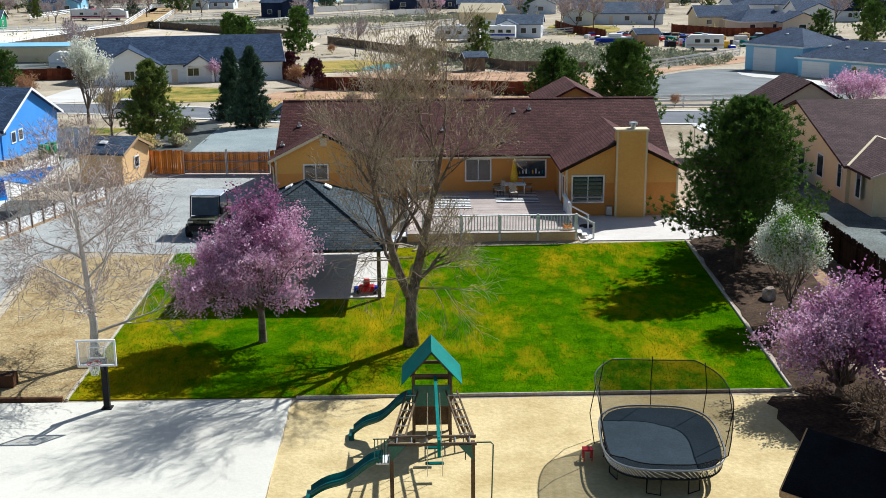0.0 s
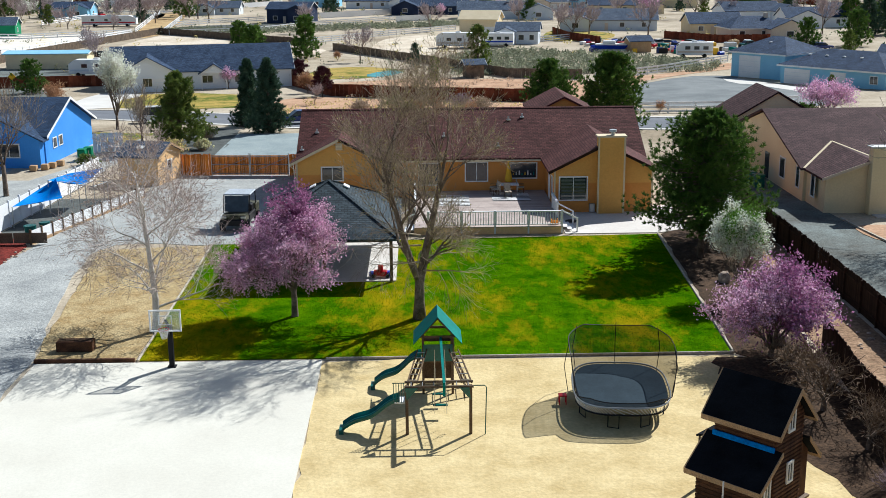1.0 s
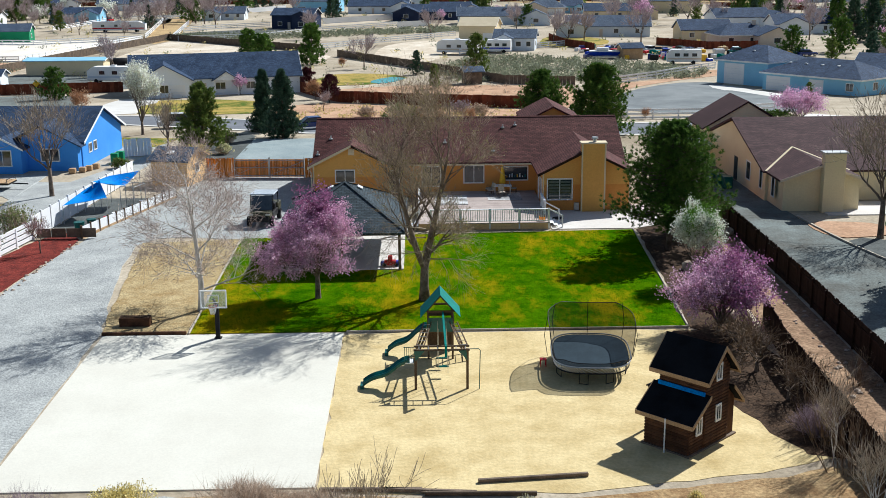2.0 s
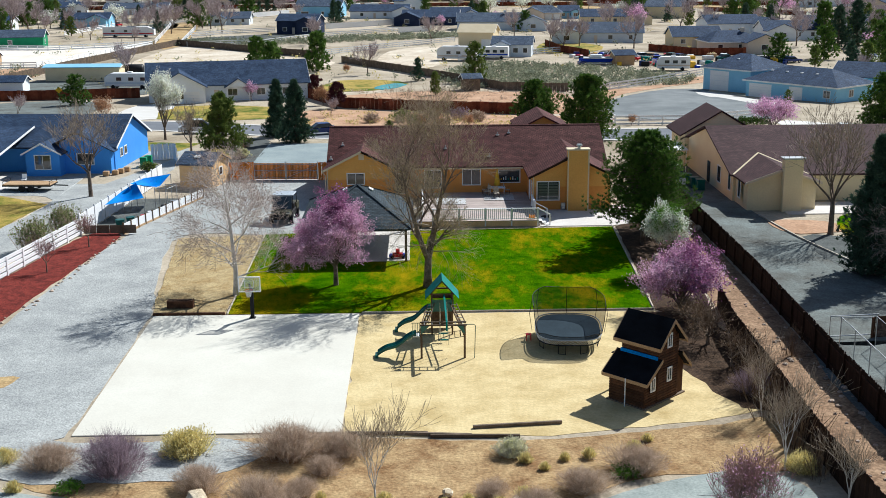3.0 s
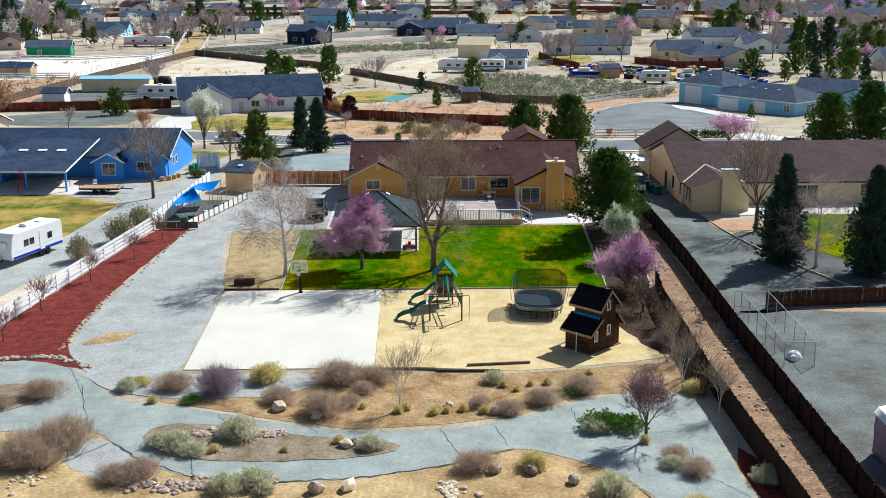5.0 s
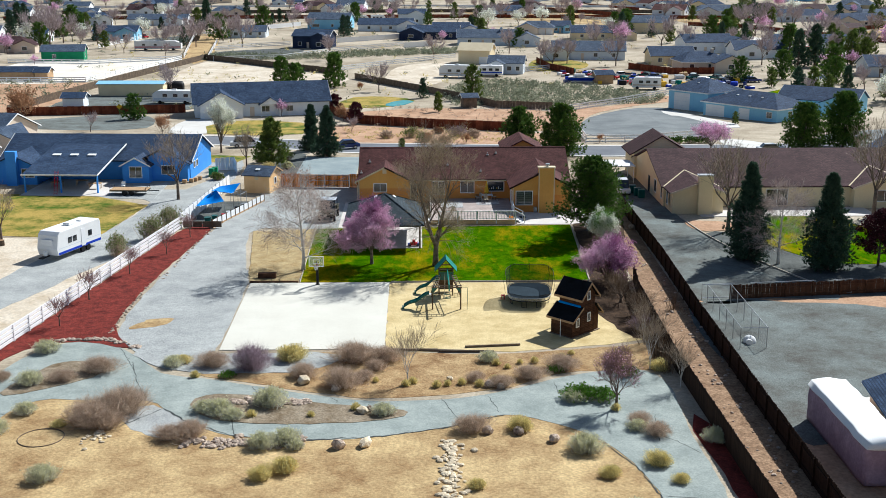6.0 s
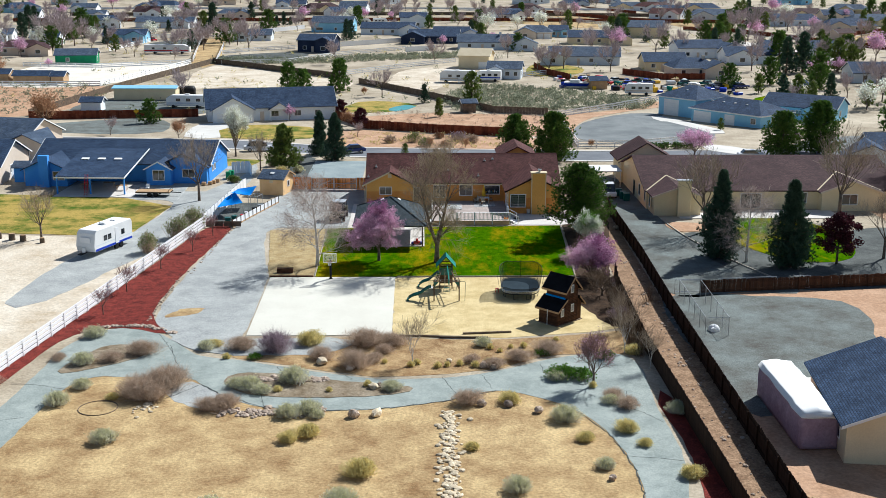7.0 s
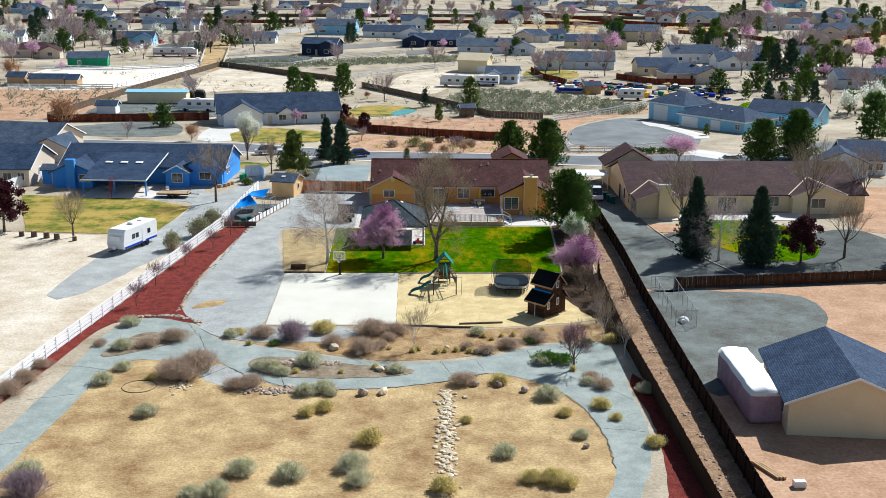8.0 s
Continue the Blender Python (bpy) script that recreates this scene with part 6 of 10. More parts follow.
crate = thing("planter_box", "low rusty wooden box at the court's edge", "planter")
part("box", bevelled(cube(-17.9, 40.6, 0.05, -16.2, 41.2, 0.55), 0.02), LOG_WOOD, crate)
part("soil", cube(-17.8, 40.7, 0.54, -16.3, 41.1, 0.57), SHADED_MULCH, crate)


# ---- trees of the yard ----
def put(ob, x, y, turn=0.0, size=1.0, z=None):
    """Stand a thing built at the origin on the ground."""
    ob.matrix_basis = pose(x, y, gz(y) + 0.0 if z is None else z, 0, 0, turn) @ Matrix.Diagonal((size, size, size, 1))
    return ob


def again(ob, x, y, turn=0.0, size=1.0, label="", stretch=1.0):
    c = copy_thing(ob, Matrix.Identity(4))
    c.matrix_basis = pose(x, y, gz(y), 0, 0, turn) @ Matrix.Diagonal((size, size, size * stretch, 1))
    return tagged(c, label)


big = put(leader_tree("shade_tree", "tall bare shade tree with a pale-footed trunk on the lawn", 11, 11.2, 4.3, 0.27, TRUNK, TWIG, forks=15, stem=0.26, depth=4, kids=3, rise=1.1, droop=0.14, lean=(1.7, 0.3), leaf=BUDS, leaves=2600, leaf_size=0.045, low=0.7, taper=0.42, twin=(-1.9, -0.4)), -0.65, 45.0)
for k, (z, a, r) in enumerate(((2.6, -8, 2.0), (3.4, 25, 2.3), (3.0, 175, 1.7), (3.9, 150, 2.2), (3.6, 265, 1.6), (4.2, 60, 1.9), (4.4, 200, 1.8))):
    low_limbs = []
    grow(np.random.default_rng(5 + k), [], (0.0, 0, z), (math.cos(math.radians(a)), math.sin(math.radians(a)), 0.12), r, 0.05, 3, low_limbs, 0.6, -0.10, 3)
    part("low_branch", limb_mesh(bmesh.new(), low_limbs), TWIG, big)
birch = put(leader_tree("birch", "bare pale-barked birch with drooping twigs", 12, 9.6, 4.9, 0.17, PALE_TRUNK, PALE_TWIG, forks=15, stem=0.14, depth=4, kids=3, rise=0.75, droop=0.02, lean=(-0.8, 0.3), low=0.9), -13.8, 43.6)
pink1 = put(tree("plum_tree", "pink-blossomed plum tree on the lawn", 13, 6.5, 3.5, 0.17, TRUNK, PINK_TWIG, PINK, 46000, 0.052, 0.09, depth=4, stem=0.24, kids=3, up=0.14, spread=0.66, forks=8), -7.2, 45.7)
rng_ = np.random.default_rng(31)
cc = np.stack([rng_.normal(0, 0.7, 60), rng_.normal(0, 0.7, 60), rng_.normal(5.3, 0.65, 60)], 1)
lv, lf = flakes(rng_, cc, 5200, 0.06, 0.2)
tagged(cloud("dark_crown", lv, lf, DEEP_PINK, pink1), "darker plum-coloured tip of the crown", kind="stuff")
pine_e = put(tufted_pine("pine", "large dark green pine beside the patio", 14, 9.4, 4.5, NEEDLES, 190, 26, 20, 0.24, 0.05, 0.20, 0.42, low=0.75), 16.3, 56.3)
again(pine_e, 18.2, 61.5, 130, 0.74, "dark green pine behind the larger pine")
white1 = put(tree("pear_tree", "white-blossomed pear tree with yellow-green tips", 15, 5.7, 1.75, 0.09, TRUNK, TWIG, WHITE_BLOSSOM, 19000, 0.05, 0.10, depth=4, stem=0.12, kids=2, up=0.34, spread=0.46, forks=7), 16.5, 48.2)
cc = np.stack([rng_.normal(0, 0.6, 40), rng_.normal(0, 0.6, 40), rng_.uniform(3.4, 4.9, 40)], 1)
lv, lf = flakes(rng_, cc, 2600, 0.055, 0.22)
tagged(cloud("young_leaves", lv, lf, FRESH, white1), "fresh yellow-green leaves", kind="stuff")
pink2 = put(tree("plum_tree", "purple-pink blossoming plum tree by the fence", 16, 4.7, 3.1, 0.14, TRUNK, PINK_TWIG, PINK, 30000, 0.052, 0.10, depth=4, stem=0.08, kids=3, up=0.14, spread=0.62, forks=9), 15.4, 38.7)
cc = np.stack([rng_.normal(0.7, 0.8, 90), rng_.normal(0, 0.9, 90), rng_.normal(2.7, 0.8, 90)], 1)
lv, lf = flakes(rng_, cc, 6500, 0.075, 0.3)
tagged(cloud("dark_crown", lv, lf, DEEP_PINK, pink2), "darker plum-coloured part of the crown", kind="stuff")
scrub = put(tree("bare_plum", "low bare tree with tangled reddish branches", 17, 3.3, 2.8, 0.11, TRUNK, STEM, None, 0, depth=3, stem=0.18, kids=3, up=0.02, spread=0.75, forks=6, flat=0.014), 15.6, 32.2)
again(scrub, 16.0, 28.4, 140, 0.85), again(scrub, 15.6, 35.4, 60, 0.75)
thicket = put(shrub("bare_thicket", "tangled bare brown stems leaning along the fence", 47, 3.2, 1.3, STEM, 80, 0.016, twiggy=2), 16.1, 25.6)
for x, y, s in ((16.2, 23.2, 0.9), (16.1, 20.6, 1.0), (16.0, 17.6, 1.05), (16.2, 14.6, 0.8), (19.8, 30.0, 0.7)):
    again(thicket, x, y, x * 60 + y * 31, s)
sapling = put(tree("bare_sapling", "slender bare multi-stemmed sapling", 18, 5.4, 1.5, 0.05, PALE_TRUNK, TWIG, None, 0, depth=3, stem=0.12, kids=3, up=0.28, spread=0.6, forks=4), -3.3, 12.6)
redbud = put(tree("redbud", "small tree just coming into purple-pink bud", 19, 5.0, 2.3, 0.10, TRUNK, PINK_TWIG, PINK, 900, 0.045, 0.06, depth=4, stem=0.24, kids=3, up=0.22, spread=0.52, forks=6, flat=0.008), 11.1, 7.6)
for x, y, h, a in ((14.9, 15.2, 1.0, 10), (15.6, 21.4, 0.85, 70), (16.4, 11.5, 0.8, 200)):
    again(sapling, x, y, a, h, "bare multi-stemmed sapling by the back fence")
small_bare = put(tree("bark_bed_tree", "small bare reddish tree in the bark bed", 20, 3.1, 1.5, 0.05, TRUNK, PINK_TWIG, None, 0, depth=3, stem=0.3, kids=3, up=0.25, spread=0.55, forks=5, flat=0.010), -27.6, 57.5)
for x, y, s in ((-28.6, 50.0, 0.95), (-30.6, 42.5, 1.05), (-32.2, 34.0, 1.1), (-32.6, 26.5, 1.0)):
    again(small_bare, x, y, x * 40, s)
olive = put(shrub("olive_bush", "loose olive-green bush by the white fence", 21, 2.9, 1.7, BRUSH, 500, 0.012, 3200, OLIVE_BUSH, 0.06, category="shrub"), -31.6, 56.4)
again(olive, -33.4, 49.6, 80, 0.9), again(olive, -30.6, 61.6, 190, 1.0)
yard_bare = put(tree("yard_tree", "bare grey tree beside the blue house", 22, 10.4, 4.6, 0.19, TRUNK, TWIG, None, 0, depth=4, stem=0.24, kids=2, up=0.2, spread=0.58, forks=6, flat=0.013), -32.9, 77.5)
again(yard_bare, -47.7, 56.1, 60, 0.7, "small bare spreading tree in the sandy yard")
again(yard_bare, 51.7, 66.7, 200, 1.28, "tall bare tree behind the cream house")
again(yard_bare, 32.2, 58.9, 310, 1.15, "tall bare tree behind the cream house")
again(yard_bare, 49.5, 46.2, 120, 0.85, "bare spreading tree at the edge of the rock bed")
again(birch, 33.6, 44.9, 90, 0.85, "bare pale birch between two spruces")
again(yard_bare, 63, 76, 10, 1.0, "bare pale tree by the neighbouring house")
spruce = put(tufted_pine("spruce", "tall dark green spruce in the rock bed", 23, 10.4, 3.1, SPRUCE, 230, 22, 12, 0.30, 0.09, 0.02, 0.80, low=0.9), 31.0, 46.7)
again(spruce, 37.7, 42.6, 70, 0.97, "tall blue-green spruce in the rock bed")
again(spruce, 57.5, 44.0, 170, 1.05, "tall dark spruce at the edge of the lot")
maple = put(clumped_pine("red_maple", "round dark red ornamental tree", 24, 5.8, 3.0, MAPLE, 60, 200, 0.11, 0.26), 43.3, 43.8)
again(maple, -57.6, 59.0, 20, 1.2, "dark red ornamental tree beside the lawn")
pine_w = put(tufted_pine("pine", "yellow-green pine in the front yard", 25, 7.6, 3.1, OLIVE, 110, 16, 14, 0.34, 0.09, 0.10, 0.55, low=0.9), -23.8, 99.5)
spr_w = put(tufted_pine("spruce", "blue-green spruce in the front yard", 26, 8.0, 2.3, SPRUCE, 130, 16, 10, 0.36, 0.11, 0.02, 0.75, low=0.9), -16.6, 110.6)
again(spr_w, -19.6, 116.8, 50, 0.95)
white_w = put(tree("pear_tree", "tall narrow pear tree in white blossom", 27, 10.0, 2.7, 0.16, TRUNK, TWIG, WHITE_BLOSSOM, 15000, 0.085, 0.14, depth=4, stem=0.16, kids=2, up=0.42, spread=0.38, forks=8), -33.6, 114.6)
pine_n = put(tufted_pine("pine", "dense green pine on the street side of the house", 28, 8.4, 5.0, NEEDLES, 140, 22, 14, 0.36, 0.10, 0.04, 0.45, low=0.85), 19.4, 109.4)
again(pine_n, 13.6, 115.0, 90, 0.88)
pink_far = put(tree("plum_tree", "pink-blossomed tree in a front yard", 29, 4.8, 5.2, 0.14, TRUNK, PINK_TWIG, PINK, 9000, 0.085, 0.15, depth=4, stem=0.18, kids=2, up=0.2, spread=0.62, forks=8), 44.0, 114.5)

again(pine_n, 58.9, 114.5, 40, 0.95, "broad dark pine behind the cream house")
again(pine_n, 66.6, 118.5, 140, 1.12, "broad dark pine behind the cream house")

bare_far = put(tree("bare_tree", "bare grey-brown tree in a front yard", 30, 7.0, 3.0, 0.12, TRUNK, TWIG, None, 0, depth=3, stem=0.25, kids=3, up=0.25, spread=0.5, forks=6, flat=0.016), -27.5, 100.0)

# ---- shrubs and stones behind the yard ----
b_brown = put(shrub("dry_bush", "dry brown-grey twiggy bush", 41, 1.35, 1.45, BRUSH, 1000, 0.008, twiggy=7), -7.9, 12.2)
b_purple = put(shrub("dry_bush", "purplish bare twiggy bush", 42, 1.8, 1.75, PURPLE_BRUSH, 1000, 0.008, twiggy=7), -14.9, 15.9)
b_sage = put(shrub("sagebrush", "grey-green mound of sagebrush", 43, 0.85, 0.95, SILVER, 700, 0.010, 3600, SAGE, 0.032), -21.1, 16.8)
b_yel = put(shrub("rabbitbrush", "yellowish mound of rabbitbrush", 44, 0.8, 0.9, RABBIT, 900, 0.011, 2200, RABBIT, 0.032), -11.8, -2.9)
b_green = put(shrub("green_bush", "low bright green juniper bush", 45, 1.0, 1.5, TWIG, 300, 0.012, 3200, FRESH, 0.055), 8.8, 9.6)
b_tuft = put(shrub("grass_tuft", "small yellow tuft of dry grass", 46, 0.45, 0.35, RABBIT, 380, 0.010), 5.2, 16.6)
for x, y, s in ((-7.6, 17.4, 1.2), (-4.9, 17.7, 0.9), (-10.9, 14.3, 0.8), (-18.2, 16.5, 0.9), (-5.6, 15.7, 0.6), (-24.7, 6.0, 1.25), (-22.6, 7.2, 1.45), (-23.5, 5.0, 1.0), (-26.2, 15.7, 0.95), (-28.6, 13.6, 0.7), (-37.4, 2.0, 1.0), (-37.0, 4.8, 0.9), (-38.6, -2.0, 1.3), (-38.0, -5, 1.1), (-36.8, 8.2, 0.7), (-17.4, 3.2, 0.9), (-18.8, 3.2, 0.7), (1.0, 4.2, 0.85), (-6.5, 13.4, 0.6), (3.4, 11.9, 0.65), (5.8, 13.6, 0.8), (8.2, 15.4, 0.9), (1.6, 13.2, 0.55), (12.2, 5.2, 0.6), (12.9, 3.2, 0.7), (-33.0, 14.0, 0.5)):
    again(b_brown, x, y, x * 67, s, stretch=0.85)
for x, y, s in ((16.0, 24.5, 0.7), (-30, -17, 1.0)):
    again(b_purple, x, y, x * 77, s)
for x, y, s in ((-31.8, 20.0, 1.0), (-30.8, 13.0, 1.0), (-30.2, 4.2, 1.0), (-29.2, 7.6, 0.8), (-25.0, -2.8, 0.95), (-12.9, 8.9, 1.25), (-16.0, 7.2, 1.05), (-17.2, 7.6, 0.8), (-14.9, 6.4, 0.75), (-11.1, 2.2, 1.0), (-12.6, 1.8, 0.95), (-5.0, 6.9, 0.8), (-12.2, -14.2, 1.15), (-15.5, -13.5, 1.1), (-16.9, -17, 1.1), (-18.6, -17.4, 0.9), (-7.6, -12.6, 1.2), (-7.1, -15, 0.95), (7.9, 0.8, 1.15), (8.2, 9.0, 0.8), (3.6, -10.7, 0.95), (-30.8, -14.2, 1.2), (12.0, 4.0, 0.7), (4.3, 4.6, 0.6), (-10.3, 1.4, 0.6), (9.7, -7.4, 0.7), (2.8, 17.2, 0.8), (16.6, 2.0, 0.9)):
    again(b_sage, x, y, x * 53, s * 1.2)
for x, y, s in ((-12.1, 17.7, 1.3), (-10.6, -1.6, 0.95), (-6.6, -7.9, 1.2), (4.4, 4.2, 0.95), (9.1, -2.7, 0.7), (12.4, -1.3, 0.95), (13.1, -3.7, 0.6), (6.5, -15.2, 1.15), (5.2, -14.6, 0.9), (7.8, -15.8, 0.9), (-1.3, -16.4, 1.1), (15.2, -9.0, 0.9), (-26.3, 5.4, 0.55), (-20.5, 17.2, 0.7), (1.0, -4.2, 0.6), (8.9, -3.0, 0.5), (15.8, 15, 0.9)):
    again(b_yel, x, y, x * 91, s * 1.2)
again(b_green, 10.3, 9.3, 90, 0.9), again(b_green, 7.8, 14.9, 30, 0.55), again(b_green, 13.0, 14.2, 30, 0.7), again(b_green, -16.6, 14.2, 30, 0.5)
for x, y in ((-3.4, 12.2), (-2.9, 12.7), (3.4, 16.4), (4.2, 15.6), (6.4, 16.8), (-1.2, 11.9), (-0.4, 12.2), (0.6, 12.4), (11.0, 7.3), (-19.0, 14.2), (-13.8, 6.7), (-6.8, 7.7), (9.4, 18.6), (3.0, 12.9), (1.9, 12.0), (-9.8, 6.6), (8.6, 17.6), (-5.6, 13.0)):
    again(b_tuft, x, y, x * 31, 0.9 + 0.4 * abs(math.sin(x * 9)))

ST = [part("stone", boulder(60 + i, 1.0, 0.6), STONE, None) for i in range(4)]
PS = [part("stone", boulder(70 + i, 1.0, 0.4), PALE_STONE, None) for i in range(3)]
for s in ST + PS:
    s.data.shade_flat()


def stones(name, label, spots, meshes, group=""):
    """A line or heap of stones, each its own piece."""
    t = thing(name, label, "rocks", group)
    for i, (x, y, r) in enumerate(spots):
        k = meshes[i % len(meshes)]
        o = share("stone", k, t, pose(x, y, gz(y) + r * 0.15 + 0.02, 0, 0, i * 77) @ Matrix.Diagonal((r, r, r, 1)))
    return t


rng_ = np.random.default_rng(77)
spots = []
for i in range(280):
    y = 2.4 - 19.5 * i / 280
    spots.append((-0.35 - 0.03 * (2 - y) + rng_.normal(0, 0.38), y + rng_.normal(0, 0.12), rng_.uniform(0.10, 0.27)))
stones("rock_swale", "shallow swale lined with pale flat stones", spots, PS)
spots = [(-17.8 + 8.0 * rng_.random(), 0, 0) for i in range(190)]
spots = [(x, 2.75 - 0.55 * math.sin((x + 18) / 8 * 3.1) + rng_.normal(0, 0.38), rng_.uniform(0.09, 0.24)) for x, _, _ in spots]
stones("rock_edging", "rubble edging of brown stones along the path", spots, ST)
spots = [(-15.6 + 5.6 * rng_.random(), 9.3 - 0.1 + rng_.normal(0, 0.25), rng_.uniform(0.13, 0.28)) for i in range(95)]
stones("rock_edging", "rubble of brown stones on the path island", spots, ST)
spots = [(-31.8 + 7.2 * s + rng_.normal(0, 0.1), 22.7 + 0.2 * math.sin(s * 3) - 3.6 * max(0, s - 0.55) * 1.2 + rng_.normal(0, 0.16), rng_.uniform(0.12, 0.26)) for s in rng_.random(70)]
stones("rock_edging", "line of stones round the end of the bark bed", spots, ST)
spots = [(-27.9 + 0.06 * (y - 27) * (1 if y > 40 else 0) + rng_.normal(0, 0.12), y, rng_.uniform(0.06, 0.14)) for y in rng_.uniform(24, 61, 90)]
stones("rock_edging", "small stones between bark bed and gravel", spots, ST)
spots = [(18.9 + 0.025 * (y + 20) + rng_.normal(0, 0.7), y, rng_.uniform(0.05, 0.17)) for y in rng_.uniform(-20, 50, 170)]
stones("ditch_stones", "scattered stones on the dirt strip", spots, ST)
spots = [(-23.4 + rng_.normal(0, 0.4), 3.7 + rng_.normal(0, 0.75), rng_.uniform(0.08, 0.2)) for i in range(26)]
stones("stone_heap", "small heap of pale stones in the dry field", spots, PS)
ring_ = thing("fire_ring", "low dark edging ring in the dry field", "edging")
hoop_pts = [(-26.9 + 1.45 * math.cos(k * 0.2618), 3.4 + 1.45 * math.sin(k * 0.2618), 0.04) for k in range(24)]
part("edging", tube(bmesh.new(), hoop_pts + hoop_pts[:1], 0.03, 6, cap=False), OLD_WOOD, ring_)
for x, y, r, pale in ((-6.3, 7.2, 0.42, 1), (-5.9, 7.4, 0.3, 0), (-5.9, 1.8, 0.5, 1), (-7.6, 1.5, 0.45, 0), (-10.9, 12.9, 0.55, 1), (2.0, 3.6, 0.35, 0), (4.0, 3.4, 0.35, 0), (6.2, 2.2, 0.35, 0), (9.9, -9.2, 0.25, 0), (2.6, 11.9, 0.35, 0), (-0.2, 13.2, 0.28, 1), (16.3, 40.5, 0.5, 0), (15.6, 45.5, 0.35, 0), (16.4, 51.0, 0.45, 0), (-13.3, 17.7, 0.22, 1), (3.4, 11.4, 0.3, 0), (-8.4, 11.3, 0.35, 0), (21.6, 60.5, 0.4, 0)):
    k = (PS if pale else ST)[int(r * 100) % 3]
    o = new("boulder", k.data)
    o.matrix_basis = pose(x, y, 0.1 + r * 0.25, 0, 0, x * 50) @ Matrix.Diagonal((r, r, r * 1.5, 1))
    tagged(o, "pale boulder lying on the ground" if pale else "brown boulder lying on the ground", "rock", "boulders")
for s in ST + PS:
    bpy.data.objects.remove(s)

# landscape timbers at the edge of the sand
for x0, y0, x1, y1 in ((-2.6, 19.75, 1.1, 19.35), (1.2, 20.35, 5.6, 20.8), (-0.9, 19.35, 3.4, 19.2), (-5.0, 19.8, -1.0, 19.7)):
    o = part("landscape_timber", bevelled(beam((x0, y0, 0.1), (x1, y1, 0.1), 0.16, 0.16), 0.02), OLD_WOOD, None)
    tagged(o, "weathered landscape timber edging the sand", "timber", "edging timbers")
for x0, y0, x1, y1 in ((-13.75, 39.2, -14.1, 61.0), (13.8, 39.2, 14.95, 62.5), (-5.1, 39.15, 13.8, 39.2)):
    o = part("lawn_kerb", bevelled(beam((x0, y0, 0.06), (x1, y1, 0.06), 0.10, 0.13), 0.02), CURB, None)
    tagged(o, "pale concrete edging of the lawn", "kerb", kind="structure")
o = part("court_timber", beam((-18.5, 39.25, 0.08), (-13.9, 39.25, 0.08), 0.16, 0.2), LOG_WOOD, None)
tagged(o, "rust-brown timber along the court", "timber")

# ---- grass on the lawn ----
n = 60000
gx, gy = rng_.uniform(-14.2, 15.0, n), rng_.uniform(39.4, 62.4, n)
keep = (gx > -13.75 - (gy - 39.3) * 0.013) & (gx < 13.7 + (gy - 39.3) * 0.05) & ~((gx > -10.3) & (gx < -2.0) & (gy > 51.8))
gx, gy = gx[keep], gy[keep]
n = len(gx)
a = rng_.uniform(0, 6.2832, n)
h, w = rng_.uniform(0.03, 0.06, n), 0.014
bx, by = np.cos(a) * w, np.sin(a) * w
v = np.stack([np.stack([gx - bx, gy - by, np.full(n, 0.045)], 1), np.stack([gx + bx, gy + by, np.full(n, 0.045)], 1), np.stack([gx + rng_.normal(0, 0.03, n), gy + rng_.normal(0, 0.03, n), 0.05 + h], 1)], 1).reshape(-1, 3)
tagged(cloud("grass", v, np.arange(n * 3).reshape(-1, 3), GRASS_BLADE), "short green and yellow lawn grass", "grass", kind="stuff")

# ---- fences of the yard ----
rail_fence("vinyl_fence", "white four-rail vinyl fence along the bark bed", [(-41.5, -20), (-38.2, 1.5), (-36.7, 12.4), (-34.7, 25.2), (-32.3, 41.9), (-29.4, 61.5)], 1.4, 4, 2.4, VINYL, rail=0.25)
wf = thing("privacy_fence", "solid white vinyl privacy fence", "fence")
like, pl = None, None
pa, pb = Vector((-29.4, 61.5, 0)), Vector((-27.6, 85.0, 0))
ang = math.degrees(math.atan2(pb.y - pa.y, pb.x - pa.x))
for i in range(13):
    p = pa.lerp(pb, i / 13)
    m = pose(p.x, p.y, 0, 0, 0, ang)
    if like is None:
        like = part("panel", cube(0.08, -0.02, 0.08, 1.74, 0.02, 1.75), VINYL, wf)
        pl = part("post", bevelled(cube(-0.07, -0.07, -0.2, 0.07, 0.07, 1.9), 0.015), VINYL, wf)
        like.matrix_basis, pl.matrix_basis = m, m
    else:
        share("panel", like, wf, m), share("post", pl, wf, m)
board_fence("cedar_fence", "orange-brown cedar board fence across the drive", [(-21.6, 85.2), (-18.3, 85.0)], 1.85, FENCE_WOOD, rails_side=1)
board_fence("cedar_fence", "orange-brown cedar board fence across the drive", [(-11.6, 84.6), (-9.8, 84.5)], 1.85, FENCE_WOOD, rails_side=1)
gate = thing("drive_gate", "double cedar gate in a galvanised frame, closed", "gate")
like = None
for i in range(44):
    x = -18.2 + i * 0.148
    m = pose(x, 84.95 - (x + 18.2) * 0.055, 0.1)
    if like is None:
        like = part("board", cube(0, -0.01, 0, 0.14, 0.01, 1.65), FENCE_WOOD, gate)
        like.matrix_basis = m
    else:
        share("board", like, gate, m)
for x in (-18.2, -15.0, -14.9, -11.7):
    y = 84.9 - (x + 18.2) * 0.055
    part("gate_post", bar((x, y - 0.06, 0), (x, y - 0.06, 1.95), 0.04), STEEL, gate)
for z in (0.25, 1.0, 1.65):
    part("gate_rail", bar((-18.2, 84.84, z), (-11.7, 84.48, z), 0.025), STEEL, gate)
